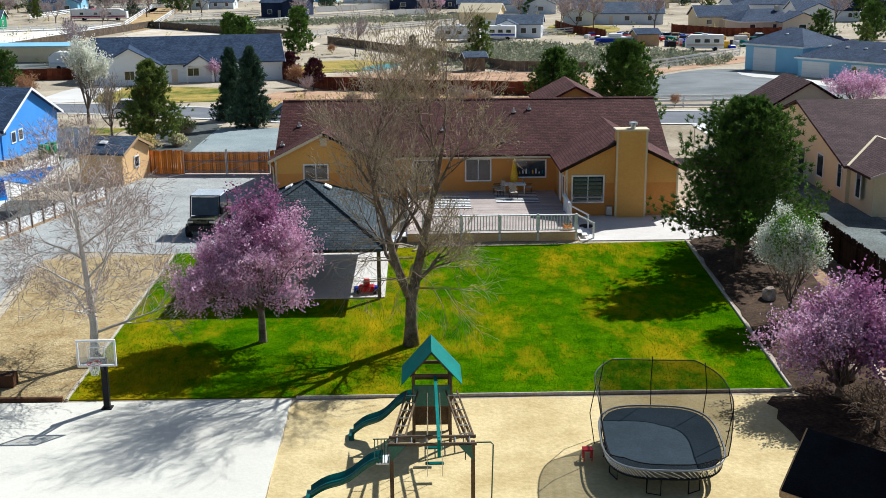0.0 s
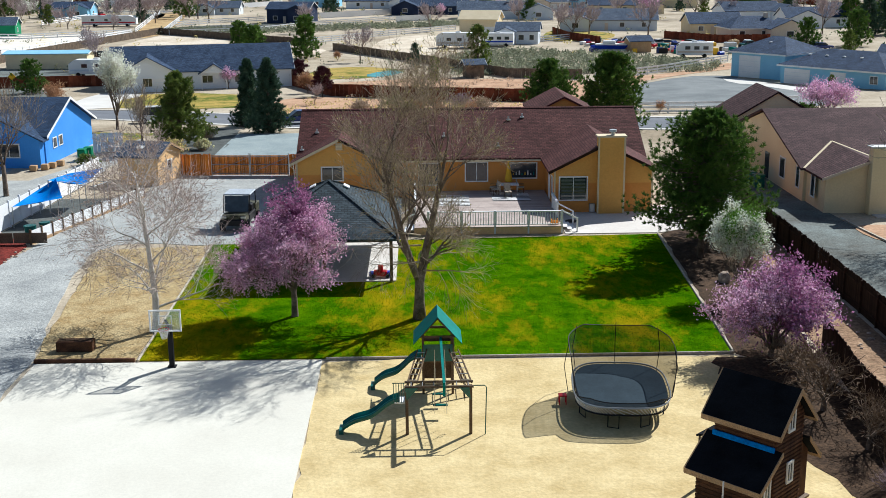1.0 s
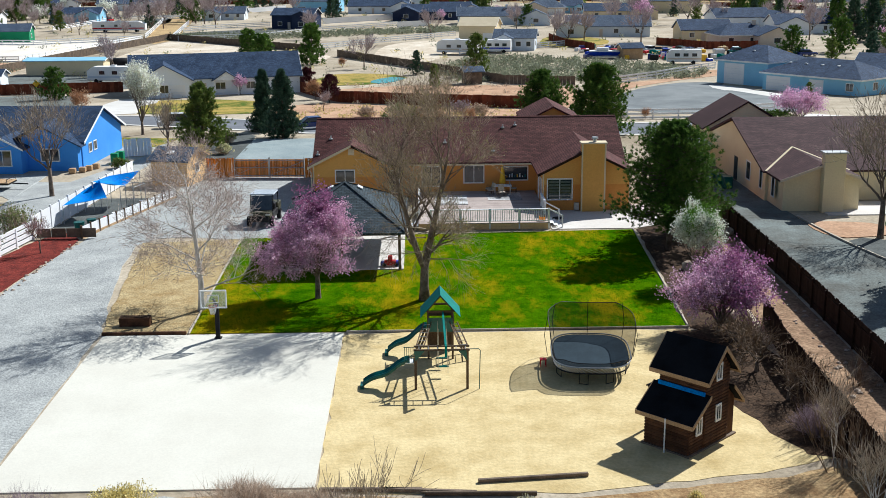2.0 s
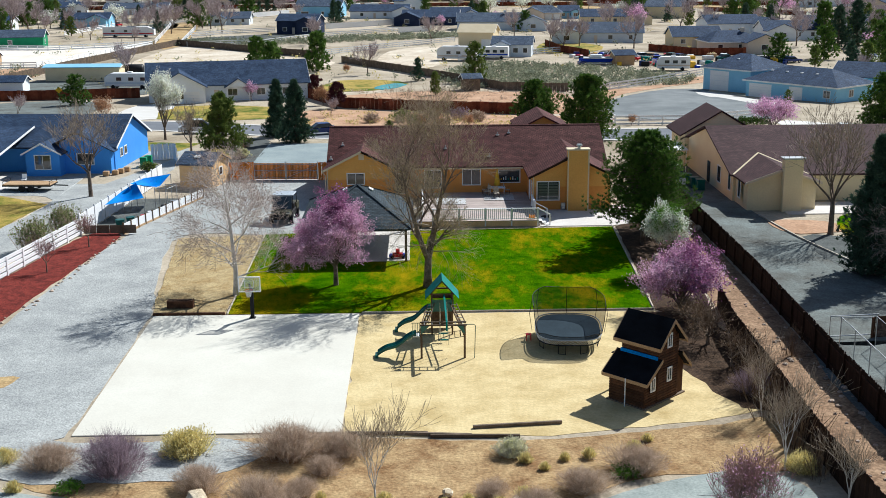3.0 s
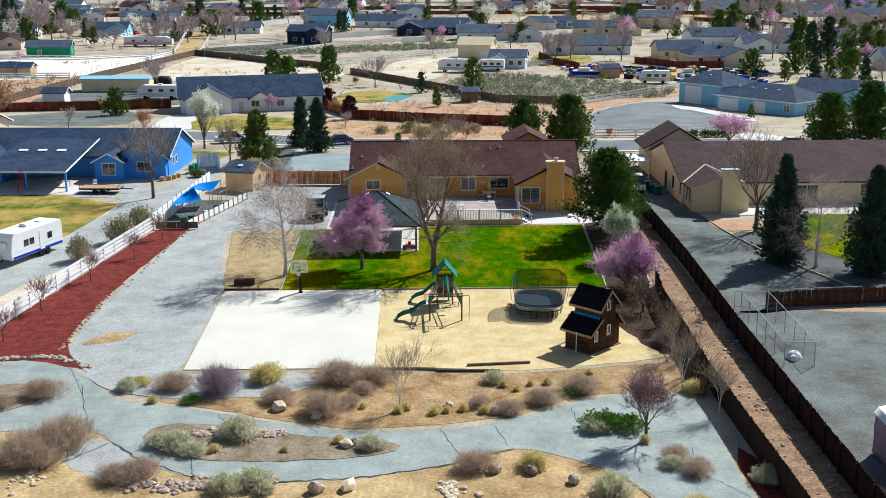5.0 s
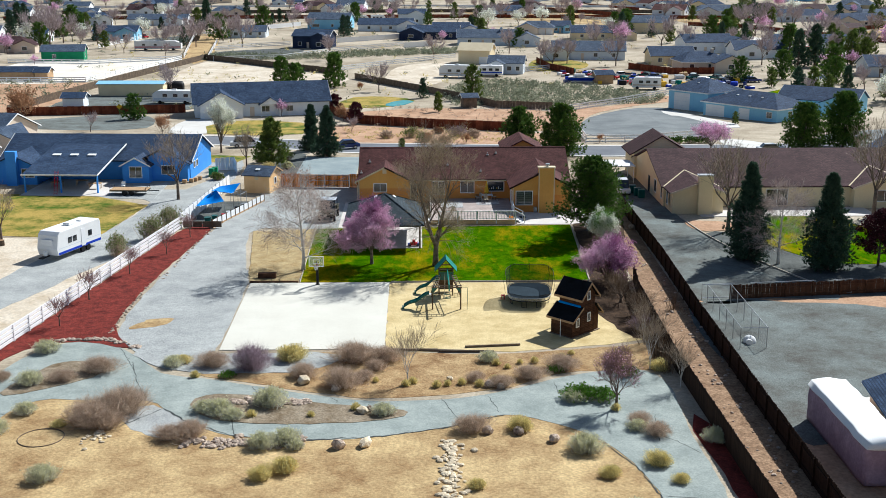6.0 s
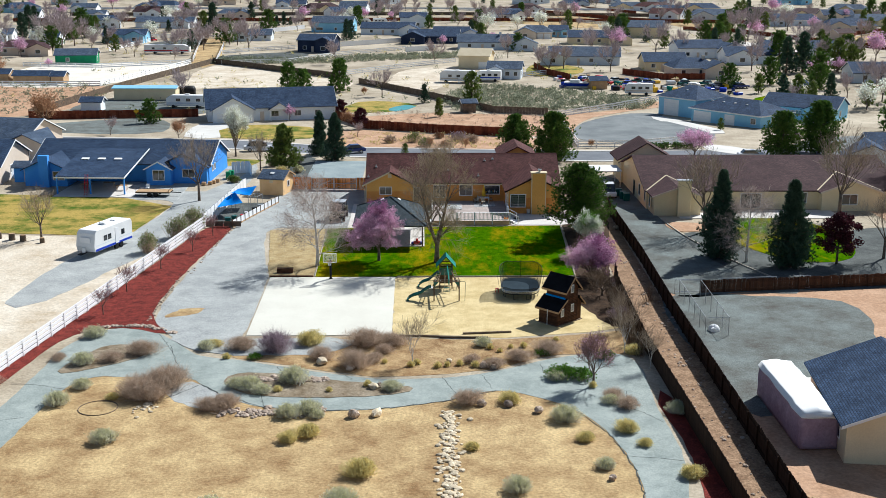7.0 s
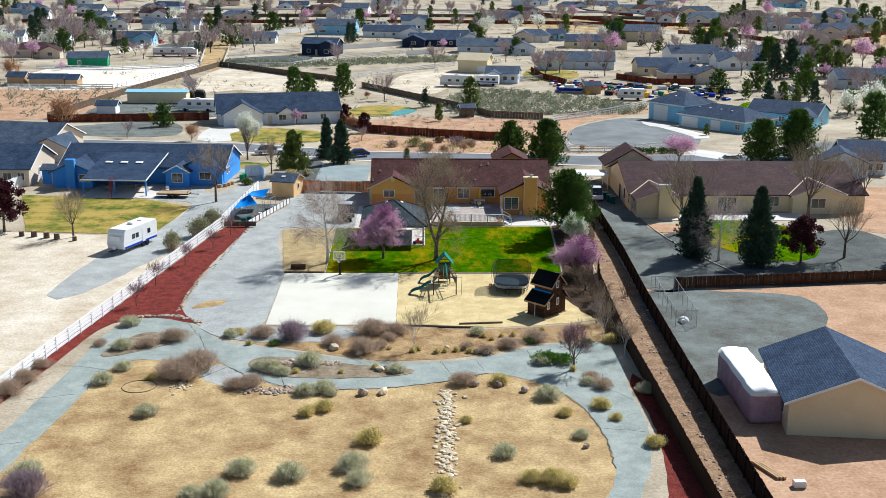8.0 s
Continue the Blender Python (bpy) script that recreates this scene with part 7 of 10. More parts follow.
for a_, b_ in ((-18.1, -15.1), (-14.8, -11.8)):
    part("gate_brace", bar((a_, 84.83 - (a_ + 18.2) * 0.055, 0.3), (b_, 84.83 - (b_ + 18.2) * 0.055, 1.6), 0.02), STEEL, gate)
board_fence("board_fence", "weathered dark board fence behind the brush", [(18.0, 39.5), (17.3, 33.0), (16.8, 16), (17.0, 0), (17.2, -26)], 1.75, DARK_WOOD, rails_side=1)
board_fence("board_fence", "tall dark brown board fence along the next lot", [(22.2, 72.0), (21.9, 45), (21.3, 28), (20.9, 8)], 1.8, DARK_WOOD, rails_side=-1)
board_fence("board_fence", "tall dark brown board fence along the next lot", [(20.9, 8), (20.6, -12), (20.4, -34)], 1.8, DARK_WOOD, rails_side=-1)
board_fence("board_fence", "red-brown board fence between two neighbouring lots", [(25.6, 33.0), (36, 34.2), (51, 36.2), (66, 38.5)], 1.35, LOG_WOOD, single=True, rails_side=-1, width=0.2)
for i, (x0, x1) in enumerate(((23.0, 26.0), (27.5, 30.4), (30.5, 33.6), (35.4, 37.2))):
    gt = thing("wire_gate", "galvanised tube gate beside the dark fence", "gate", "tube gates")
    y0, y1 = 32.7 + (x0 - 22) * 0.11, 32.7 + (x1 - 22) * 0.11
    part("frame", tube(bmesh.new(), [(x0, y0, 0.05), (x0, y0, 1.45), (x1, y1, 1.45), (x1, y1, 0.2), (x0, y0, 0.2)], 0.035, 6), STEEL, gt)
kennel = thing("dog_run", "chain-link dog run with galvanised posts", "kennel")
for i in range(6):
    for x in (23.2, 25.3):
        y = 31.6 - i * 2.4
        part("post", bar((x - i * 0.06, y, 0), (x - i * 0.06, y, 1.8), 0.03), STEEL, kennel)
for x in (23.2, 25.3):
    part("top_rail", bar((x, 31.6, 1.78), (x - 0.3, 19.6, 1.78), 0.025), STEEL, kennel)
for y in (31.6, 19.6):
    part("top_rail", bar((23.1, y, 1.78), (25.1, y, 1.78), 0.025), STEEL, kennel)
CHAIN = net_cloth("chain_link", (0.35, 0.36, 0.37), 0.12)
for p, q in (((23.2, 31.6), (22.9, 19.6)), ((25.3, 31.6), (25.0, 19.6)), ((22.9, 19.6), (25.0, 19.6))):
    cloud("mesh_panel", [(*p, 0.05), (*q, 0.05), (*q, 1.76), (*p, 1.76)], [(0, 1, 2, 3)], CHAIN, kennel)
dome = thing("dog_house", "white plastic igloo dog house", "dog house")
dm = bmesh.new()
bmesh.ops.create_uvsphere(dm, u_segments=18, v_segments=10, radius=0.55)
for v_ in dm.verts:
    v_.co = Vector((v_.co.x + 24.1, v_.co.y + 21.2, max(v_.co.z, -0.05) + 0.05))
part("shell", dm, WHITE, dome, smooth=True)
part("door_arch", tube(bmesh.new(), [(23.95, 20.9, 0.2), (23.9, 20.55, 0.2)], 0.24, 10), WHITE, dome)

# ---- garden pen with shade sails ----
pen = thing("garden_pen", "low picket pen with dark posts and white panels", "fence")
for i in range(13):
    p = Vector((-25.9, 61.8, 0)).lerp(Vector((-21.9, 76.2, 0)), i / 12)
    part("post", bevelled(cube(p.x - 0.07, p.y - 0.07, 0, p.x + 0.07, p.y + 0.07, 1.0), 0.01), TIMBER, pen)
    if i < 12:
        q = Vector((-25.9, 61.8, 0)).lerp(Vector((-21.9, 76.2, 0)), (i + 1) / 12)
        part("panel", beam((p.x, p.y, 0.52), (q.x, q.y, 0.52), 0.04, 0.75), VINYL, pen)
        part("base_board", beam((p.x + 0.03, p.y, 0.1), (q.x + 0.03, q.y, 0.1), 0.05, 0.2), TAN_WOOD, pen)
for i in range(4):
    x = -29.2 + i * 1.1
    part("panel", cube(x, 61.75, 0.12, x + 1.05, 61.8, 0.8), OLD_WOOD, pen)
patch("garden_soil", [(-29.2, 62), (-25.9, 62), (-22.1, 76.1), (-28.2, 76.1)], 0.03, DARK_GRAVEL, "dark soil and gravel in the garden pen", "flower bed")
for i, pts in enumerate((((-28.6, 66.5, 1.5), (-25.4, 67.4, 1.9), (-27.0, 71.4, 2.5), (-28.2, 71, 1.8)), ((-27.4, 70.8, 2.5), (-25.0, 71.6, 2.0), (-24.6, 75.0, 2.6), (-27.0, 74.5, 2.3)))):
    sail = thing("shade_sail", "bright blue triangular shade sail", "shade sail", "shade sails")
    bm = bmesh.new()
    g = 8
    P4 = [Vector(p) for p in pts]
    grid = [[bm.verts.new(P4[0].lerp(P4[1], u / g).lerp(P4[3].lerp(P4[2], u / g), w_ / g) - Vector((0, 0, 0.5 * math.sin(3.14 * u / g) * math.sin(3.14 * w_ / g)))) for u in range(g + 1)] for w_ in range(g + 1)]
    for r_ in range(g):
        for c_ in range(g):
            bm.faces.new((grid[r_][c_], grid[r_][c_ + 1], grid[r_ + 1][c_ + 1], grid[r_ + 1][c_]))
    part("cloth", bm, SAIL, sail, smooth=True)
    for p in pts:
        part("pole", bar((p[0], p[1], 0), p, 0.035), STEEL, sail)
for x, y, c, s in ((-25.6, 67.6, RED, 0.35), (-26.4, 66.2, GREEN_PLASTIC, 0.5), (-25.2, 68.8, WHITE, 0.4), (-24.6, 71.5, BLACK, 0.4), (-27.0, 65.0, GREEN_PLASTIC, 0.55), (-24.0, 73.0, STEEL, 0.45)):
    bk = thing("garden_tub", "plastic tub in the garden pen", "tub", "garden tubs")
    part("body", tube(bmesh.new(), [(x, y, 0.03), (x, y, s), (x, y, s + 0.001)], [s * 0.6, s * 0.75, s * 0.68], 12), c, bk)
trell = thing("trellis", "tall steel trellis arch in the garden pen", "trellis")
for x, y in ((-23.9, 69.9), (-23.4, 71.6), (-25.1, 70.3), (-24.5, 72.0)):
    part("post", bar((x, y, 0), (x, y, 2.2), 0.03), STEEL, trell)
part("top", tube(bmesh.new(), [(-23.9, 69.9, 2.2), (-23.4, 71.6, 2.2), (-24.5, 72.0, 2.2), (-25.1, 70.3, 2.2), (-23.9, 69.9, 2.2)], 0.03), STEEL, trell)

shed = gable_house("garden_shed", "tan plywood garden shed with a grey shingle roof", -22.95, 83.2, 3.5, 4.0, -15, SHED_WALL, GREY_ROOF, 2.3, 0.42, (), door=False, over=0.25, group="", category="shed", trim=TAN_WOOD)
part("vent", bevelled(cube(-0.25, -2.05, 1.75, 0.25, -2.003, 2.15), 0.01), CREAM_TRIM, shed)
window(shed, 1.753, 0.0, 1.1, 0.6, 0.7, 90, WHITE, 1)
sky_l = part("skylight", bevelled(cube(-0.3, -0.2, 0, 0.3, 0.2, 0.08), 0.02), WHITE, shed, "small white roof light")
sky_l.matrix_basis = pose(-0.2, -1.0, 2.93, 22.8, 0, 0)

# ---- utility vehicle ----
utv = thing("utility_vehicle", "dark camouflage side-by-side utility vehicle on the gravel", "vehicle", m=pose(-13.05, 66.3, 0.03, 0, 0, -4) @ Matrix.Diagonal((1.22, 1.12, 1.2, 1)))
CAMO = mat("camouflage_paint", (0.022, 0.026, 0.016), (0.10, 0.095, 0.065), 0.25, 0.06, 0.45, 0, low=0.45, high=0.52)
part("hood", bevelled(cube(-0.68, -1.75, 0.55, 0.68, -0.85, 1.0), 0.1, 2), CAMO, utv)
part("bumper", bevelled(cube(-0.6, -1.9, 0.4, 0.6, -1.72, 0.75), 0.05), BLACK, utv)
part("cabin_floor", bevelled(cube(-0.72, -0.9, 0.4, 0.72, 0.9, 0.85), 0.05), BLACK, utv)
part("cargo_bed", bevelled(cube(-0.75, 0.9, 0.6, 0.75, 1.9, 1.15), 0.05), CAMO, utv)
part("seat", bevelled(cube(-0.65, 0.1, 0.85, 0.65, 0.75, 1.25), 0.06), BLACK, utv)
part("roof", bevelled(cube(-0.76, -0.65, 1.9, 0.76, 1.0, 1.98), 0.04), mat("grey_roof_panel", (0.40, 0.44, 0.48), (0.50, 0.54, 0.58), 1, 0.1, 0.35, 0), utv)
part("windscreen", prism(bmesh.new(), [(-0.66, -0.92, 1.02), (0.66, -0.92, 1.02), (0.66, -0.66, 1.88), (-0.66, -0.66, 1.88)], (0, 0.02, 0)), GLASS, utv)
for x in (-0.71, 0.71):
    part("roll_bar", tube(bmesh.new(), [(x, -0.95, 0.95), (x, -0.66, 1.92), (x, 0.95, 1.92), (x, 1.05, 1.0)], 0.035), BLACK, utv)
    part("headlight", bevelled(cube(x * 0.75 - 0.14, -1.79, 0.8, x * 0.75 + 0.14, -1.74, 0.92), 0.02), STEEL, utv)
    for y in (-1.3, 1.3):
        wh = part("wheel", tube(bmesh.new(), [(x - 0.14, y, 0.34), (x - 0.12, y, 0.34), (x + 0.12, y, 0.34), (x + 0.14, y, 0.34)], [0.27, 0.34, 0.34, 0.27], 18), BLACK, utv)
        part("rim", tube(bmesh.new(), [(x - 0.15, y, 0.34), (x + 0.15, y, 0.34)], 0.17, 12), STEEL, wh)


# ---- blue house next door ----
blue = thing("blue_house", "bright blue house with a slate-grey roof", "house", m=pose(-46.5, 96.8, 0, 0, 0, -3))
BW, BD, BE, BP = 26.0, 14.0, 2.6, 5.4
part("wall", prism(bmesh.new(), [(-BW / 2, -BD / 2 + 1.5, -0.3), (-BW / 2, BD / 2, -0.3), (-BW / 2, BD / 2, BE), (-BW / 2, 0.6, BP - 0.15), (-BW / 2, -BD / 2 + 1.5, BE + 0.3)], (BW, 0, 0)), BLUE_WALL, blue)
bm = bmesh.new()
slab(bm, [(-BW / 2 - 0.4, -BD / 2 + 1.0, BE + 0.1), (BW / 2 + 0.4, -BD / 2 + 1.0, BE + 0.1), (BW / 2 + 0.4, 0.6, BP), (-BW / 2 - 0.4, 0.6, BP)], 0.15)
slab(bm, [(-BW / 2 - 0.4, BD / 2 + 0.5, BE - 0.1), (BW / 2 + 0.4, BD / 2 + 0.5, BE - 0.1), (BW / 2 + 0.4, 0.6, BP), (-BW / 2 - 0.4, 0.6, BP)], 0.15)
part("roof", bm, SLATE_ROOF, blue)
# porch roof that carries the main slope down over the patio
part("porch_roof", slab(bmesh.new(), [(-6.6, -15.0, 2.55), (3.4, -15.6, 2.55), (3.4, -2.5, 4.45), (-6.6, -2.5, 4.45)], 0.16), SLATE_ROOF, blue)
part("porch_fascia", cube(-6.6, -15.7, 2.38, 3.4, -15.62, 2.56), WHITE, blue)
part("rake_trim", prism(bmesh.new(), [(3.4, -15.6, 2.4), (3.4, -15.6, 2.6), (3.4, -2.5, 4.5), (3.4, -2.5, 4.3)], (0.06, 0, 0)), WHITE, blue)
for x in (-6.3, -1.6, 3.2):
    part("porch_post", bevelled(cube(x - 0.1, -15.2, 0, x + 0.1, -15.0, 2.5), 0.01), BLUE_WALL, blue)
for x in (-4.6, -2.2, 0.2):
    y = -7.6
    sk = part("skylight", bevelled(cube(-0.55, -0.35, 0, 0.55, 0.35, 0.1), 0.02), WHITE, blue)
    sk.matrix_basis = pose(x, y, 3.73, 8.3, 0, 0)
# small gabled bay with white window, and the right-hand wing
for xc, w, yf in ((6.2, 3.6, -8.2),):
    part("bay_wall", prism(bmesh.new(), [(xc - w / 2, yf, -0.3), (xc + w / 2, yf, -0.3), (xc + w / 2, yf, 2.5), (xc, yf, 3.4), (xc - w / 2, yf, 2.5)], (0, 4, 0)), BLUE_WALL, blue)
    bm = bmesh.new()
    for s in (-1, 1):
        slab(bm, [(xc + s * (w / 2 + 0.35), yf - 0.35, 2.4), (xc, yf - 0.35, 3.55), (xc, yf + 5, 3.55), (xc + s * (w / 2 + 0.35), yf + 5, 2.4)], 0.13)
    part("bay_roof", bm, SLATE_ROOF_Y, blue)
    for s in (-1, 1):
        part("rake_trim", prism(bmesh.new(), [(xc + s * (w / 2 + 0.35), yf - 0.38, 2.24), (xc + s * (w / 2 + 0.35), yf - 0.38, 2.42), (xc, yf - 0.38, 3.57), (xc, yf - 0.38, 3.38)], (0, 0.03, 0)), WHITE, blue)
    window(blue, xc, yf - 0.003, 0.8, 1.6, 1.4, 0)
part("wing_wall", prism(bmesh.new(), [(7.5, -6.6, -0.3), (12.9, -6.6, -0.3), (12.9, -6.6, 2.6), (9.5, -6.6, 4.3), (7.5, -6.6, 3.3)], (0, 3, 0)), BLUE_WALL, blue)
bm = bmesh.new()
slab(bm, [(13.4, -7.0, 2.45), (9.4, -7.0, 4.5), (9.4, 0.5, 4.5), (13.4, -5.5, 2.45)], 0.13)
slab(bm, [(5.6, -7.0, 2.6), (9.4, -7.0, 4.5), (9.4, 0.5, 4.5), (5.6, -3.5, 2.6)], 0.13)
part("wing_roof", bm, SLATE_ROOF_Y, blue)
window(blue, 10.2, -6.603, 1.0, 1.7, 1.1, 0)
for s in (-1, 1):
    a = s * (BW / 2 + 0.4)
    part("gable_trim", prism(bmesh.new(), [(a, -BD / 2 + 1.0, BE - 0.1), (a, -BD / 2 + 1.0, BE + 0.12), (a, 0.6, BP + 0.02), (a, 0.6, BP - 0.2)], (s * 0.05, 0, 0)), WHITE, blue)
    part("gable_trim", prism(bmesh.new(), [(a, BD / 2 + 0.5, BE - 0.3), (a, BD / 2 + 0.5, BE - 0.08), (a, 0.6, BP + 0.02), (a, 0.6, BP - 0.2)], (s * 0.05, 0, 0)), WHITE, blue)
for y in (-3.2, -1.7):
    window(blue, BW / 2 + 0.003, y, 1.35, 0.8, 0.8, 90, WHITE, 1)
part("chimney", bevelled(cube(-10.6, -10.5, -0.2, -9.2, -9.6, 4.6), 0.03), BLUE_WALL, blue)
part("left_wing", prism(bmesh.new(), [(-13, -9.6, -0.3), (-6.8, -9.6, -0.3), (-6.8, -9.6, 2.5), (-9.9, -9.6, 3.9), (-13, -9.6, 2.5)], (0, 5, 0)), BLUE_WALL, blue)
bm = bmesh.new()
for s in (-1, 1):
    slab(bm, [(-9.9 + s * 3.6, -10.0, 2.4), (-9.9, -10.0, 4.1), (-9.9, 0, 4.1), (-9.9 + s * 3.6, -3, 2.4)], 0.13)
part("left_wing_roof", bm, SLATE_ROOF_Y, blue)
window(blue, -8.0, -9.603, 1.0, 1.6, 1.1, 0)
patch("porch_slab", [(-53.8, 80.2), (-42.5, 79.6), (-42.5, 90.5), (-53.2, 91)], 0.07, PATIO, "concrete slab under the blue house's porch", "patio")
for i, (x, y) in enumerate(((-50.5, 85.5), (-47.5, 86.5), (-45.2, 84.5))):
    tb = thing("porch_table", "wooden table in the shade of the porch", "table", "porch furniture")
    part("tabletop", bevelled(cube(x - 0.8, y - 0.4, 0.75, x + 0.8, y + 0.4, 0.8), 0.01), TAN_WOOD, tb)
    for dx in (-0.7, 0.7):
        for dy in (-0.3, 0.3):
            part("leg", bar((x + dx, y + dy, 0.07), (x + dx, y + dy, 0.76), 0.03), TAN_WOOD, tb)
lad = thing("ladder", "red ladder leaning on the porch roof", "ladder")
for x in (-49.4, -49.0):
    part("side_rail", bar((x, 80.2, 0.05), (x, 81.5, 3.0), 0.035), RED, lad)
for i in range(9):
    part("rung", bar((-49.4, 80.2 + i * 0.14, 0.3 + i * 0.32), (-49.0, 80.2 + i * 0.14, 0.3 + i * 0.32), 0.02), RED, lad)
pch = thing("plastic_chair", "white plastic garden chair beside the porch", "chair")
part("seat", bevelled(cube(-41.8, 84.2, 0.42, -41.3, 84.7, 0.47), 0.02), WHITE, pch)
part("backrest", bevelled(cube(-41.8, 84.66, 0.45, -41.3, 84.72, 0.95), 0.02), WHITE, pch)
for x in (-41.75, -41.35):
    for y in (84.25, 84.65):
        part("leg", bar((x, y, 0.03), (x, y, 0.44), 0.02), WHITE, pch)
ut = thing("flatbed_trailer", "flat utility trailer with a plank deck", "trailer", m=pose(-39.6, 81.0, 0.03, 0, 0, -3))
part("bed", bevelled(cube(-2.6, -1.0, 0.62, 2.2, 1.0, 0.72), 0.02), TAN_WOOD, ut)
part("frame", cube(-2.6, -1.02, 0.5, 2.2, 1.02, 0.61), BLACK, ut)
part("drawbar", beam((2.2, 0, 0.5), (3.6, 0, 0.45), 0.12, 0.1), BLACK, ut)
for x in (-0.6, 0.3):
    for y in (-1.12, 1.12):
        part("wheel", tube(bmesh.new(), [(x, y - 0.1, 0.33), (x, y + 0.1, 0.33)], 0.33, 14), BLACK, ut)
for x in (-2.5, 2.1):
    part("end_rail", tube(bmesh.new(), [(x, -0.98, 0.7), (x, -0.98, 1.0), (x, 0.98, 1.0), (x, 0.98, 0.7)], 0.03), BLACK, ut)
for i, (x, y) in enumerate(((-31.4, 93.2), (-31.1, 94.3))):
    bn = thing("wheelie_bin", "green wheeled refuse bin by the blue house", "bin", "refuse bins")
    part("body", bevelled(cube(x - 0.35, y - 0.35, 0.03, x + 0.35, y + 0.35, 1.0), 0.05), GREEN_WALL, bn)
    part("lid", bevelled(cube(x - 0.38, y - 0.4, 1.0, x + 0.38, y + 0.38, 1.08), 0.03), GREEN_WALL, bn)
sg = board_fence("side_gate", "white vinyl gate beside the blue house", [(-31.5, 97.5), (-29.0, 98.2), (-28.2, 95.0)], 1.8, VINYL, single=True, width=0.3)
for x, y in ((-33.4, 88.8), (-33.0, 89.6), (-32.6, 90.6), (-34.2, 88.2)):
    cb = thing("storage_tub", "storage tub against the blue wall", "box", "boxes by the wall")
    part("body", bevelled(cube(x - 0.3, y - 0.3, 0.03, x + 0.3, y + 0.3, 0.5), 0.04), (CREAM_WALL, NAVY_WALL, TAN_WOOD, WHITE)[int(abs(x * 10)) % 4], cb)

# travel trailer
rv = thing("travel_trailer", "white travel trailer with blue stripes on the gravel", "trailer", m=pose(-38.8, 51.2, 0.03, 0, 0, -20))
body = bmesh.new()
prism(body, [(-1.2, -3.6, 0.55), (-1.2, -3.8, 1.2), (-1.2, -3.5, 2.6), (-1.2, -3.1, 2.95), (-1.2, 3.5, 2.95), (-1.2, 3.7, 2.6), (-1.2, 3.7, 0.55)], (2.4, 0, 0))
part("body", bevelled(body, 0.06, 2), WHITE, rv)
part("lower_stripe", cube(-1.215, -3.5, 0.6, 1.215, 3.6, 0.85), BLUE, rv)
part("stripe", cube(-1.212, -3.4, 1.2, 1.212, 3.6, 1.26), GREY_WALL, rv)
for y in (-1.6, -0.8, 1.8):
    part("window", bevelled(cube(1.2, y - 0.32, 1.5, 1.225, y + 0.32, 2.1), 0.01), GLASS, rv)
part("door", cube(1.2, 0.3, 0.7, 1.23, 0.95, 2.5), VINYL, rv)
part("front_window", bevelled(cube(-0.7, -3.78, 1.6, 0.7, -3.68, 2.2), 0.02), VINYL, rv)
part("drawbar", beam((0, -3.7, 0.55), (0, -4.9, 0.5), 0.5, 0.1), BLACK, rv)
part("gas_bottle", tube(bmesh.new(), [(0, -4.1, 0.6), (0, -4.1, 1.1)], 0.2, 10), WHITE, rv)
part("roof_unit", bevelled(cube(-0.4, -0.5, 2.95, 0.4, 0.5, 3.2), 0.06), VINYL, rv)
part("roof_vent", bevelled(cube(-0.3, 1.6, 2.95, 0.3, 2.1, 3.08), 0.03), VINYL, rv)
for x in (-1.12, 1.12):
    for y in (0.5, 1.4):
        part("wheel", tube(bmesh.new(), [(x - 0.11, y, 0.34), (x + 0.11, y, 0.34)], 0.34, 14), BLACK, rv)

# log stumps, fire ring and boards in the sandy yard
for i, (x, y, s) in enumerate(((-54.5, 56.5, 0.35), (-52.8, 56.2, 0.4), (-51.0, 55.6, 0.4), (-49.5, 55.0, 0.38), (-47.0, 54.2, 0.3))):
    st = thing("log_stump", "upright cut log used as a seat", "log", "stumps round the fire ring")
    part("wood", tube(bmesh.new(), [(x, y, 0), (x, y, s * 2)], [s, s * 0.9], 10), OLD_WOOD, st)
    part("cut_face", tube(bmesh.new(), [(x, y, s * 2), (x, y, s * 2 + 0.01)], [s * 0.88, s * 0.86], 10), TAN_WOOD, st)

# ---- cream house to the east ----
ch = thing("cream_house", "long cream stucco house with a plum-brown roof", "house")
CX0, CX1, CYS, CYN, CRY, CE, CR = 27.2, 62, 71.5, 92.5, 82.0, 2.6, 5.6
part("wall", prism(bmesh.new(), [(CX0 + 0.4, CYS + 0.5, -0.3), (CX0 + 0.4, CYN - 0.5, -0.3), (CX0 + 0.4, CYN - 0.5, CE + 0.1), (CX0 + 0.4, CRY, CR - 0.2), (CX0 + 0.4, CYS + 0.5, CE + 0.1)], (CX1 - CX0 - 0.8, 0, 0)), CREAM_WALL, ch)
bm = bmesh.new()
for y in (CYS, CYN):
    slab(bm, [(CX0, y, CE), (CX1, y, CE), (CX1, CRY, CR), (CX0, CRY, CR)], 0.16)
part("roof", bm, PLUM_ROOF, ch)
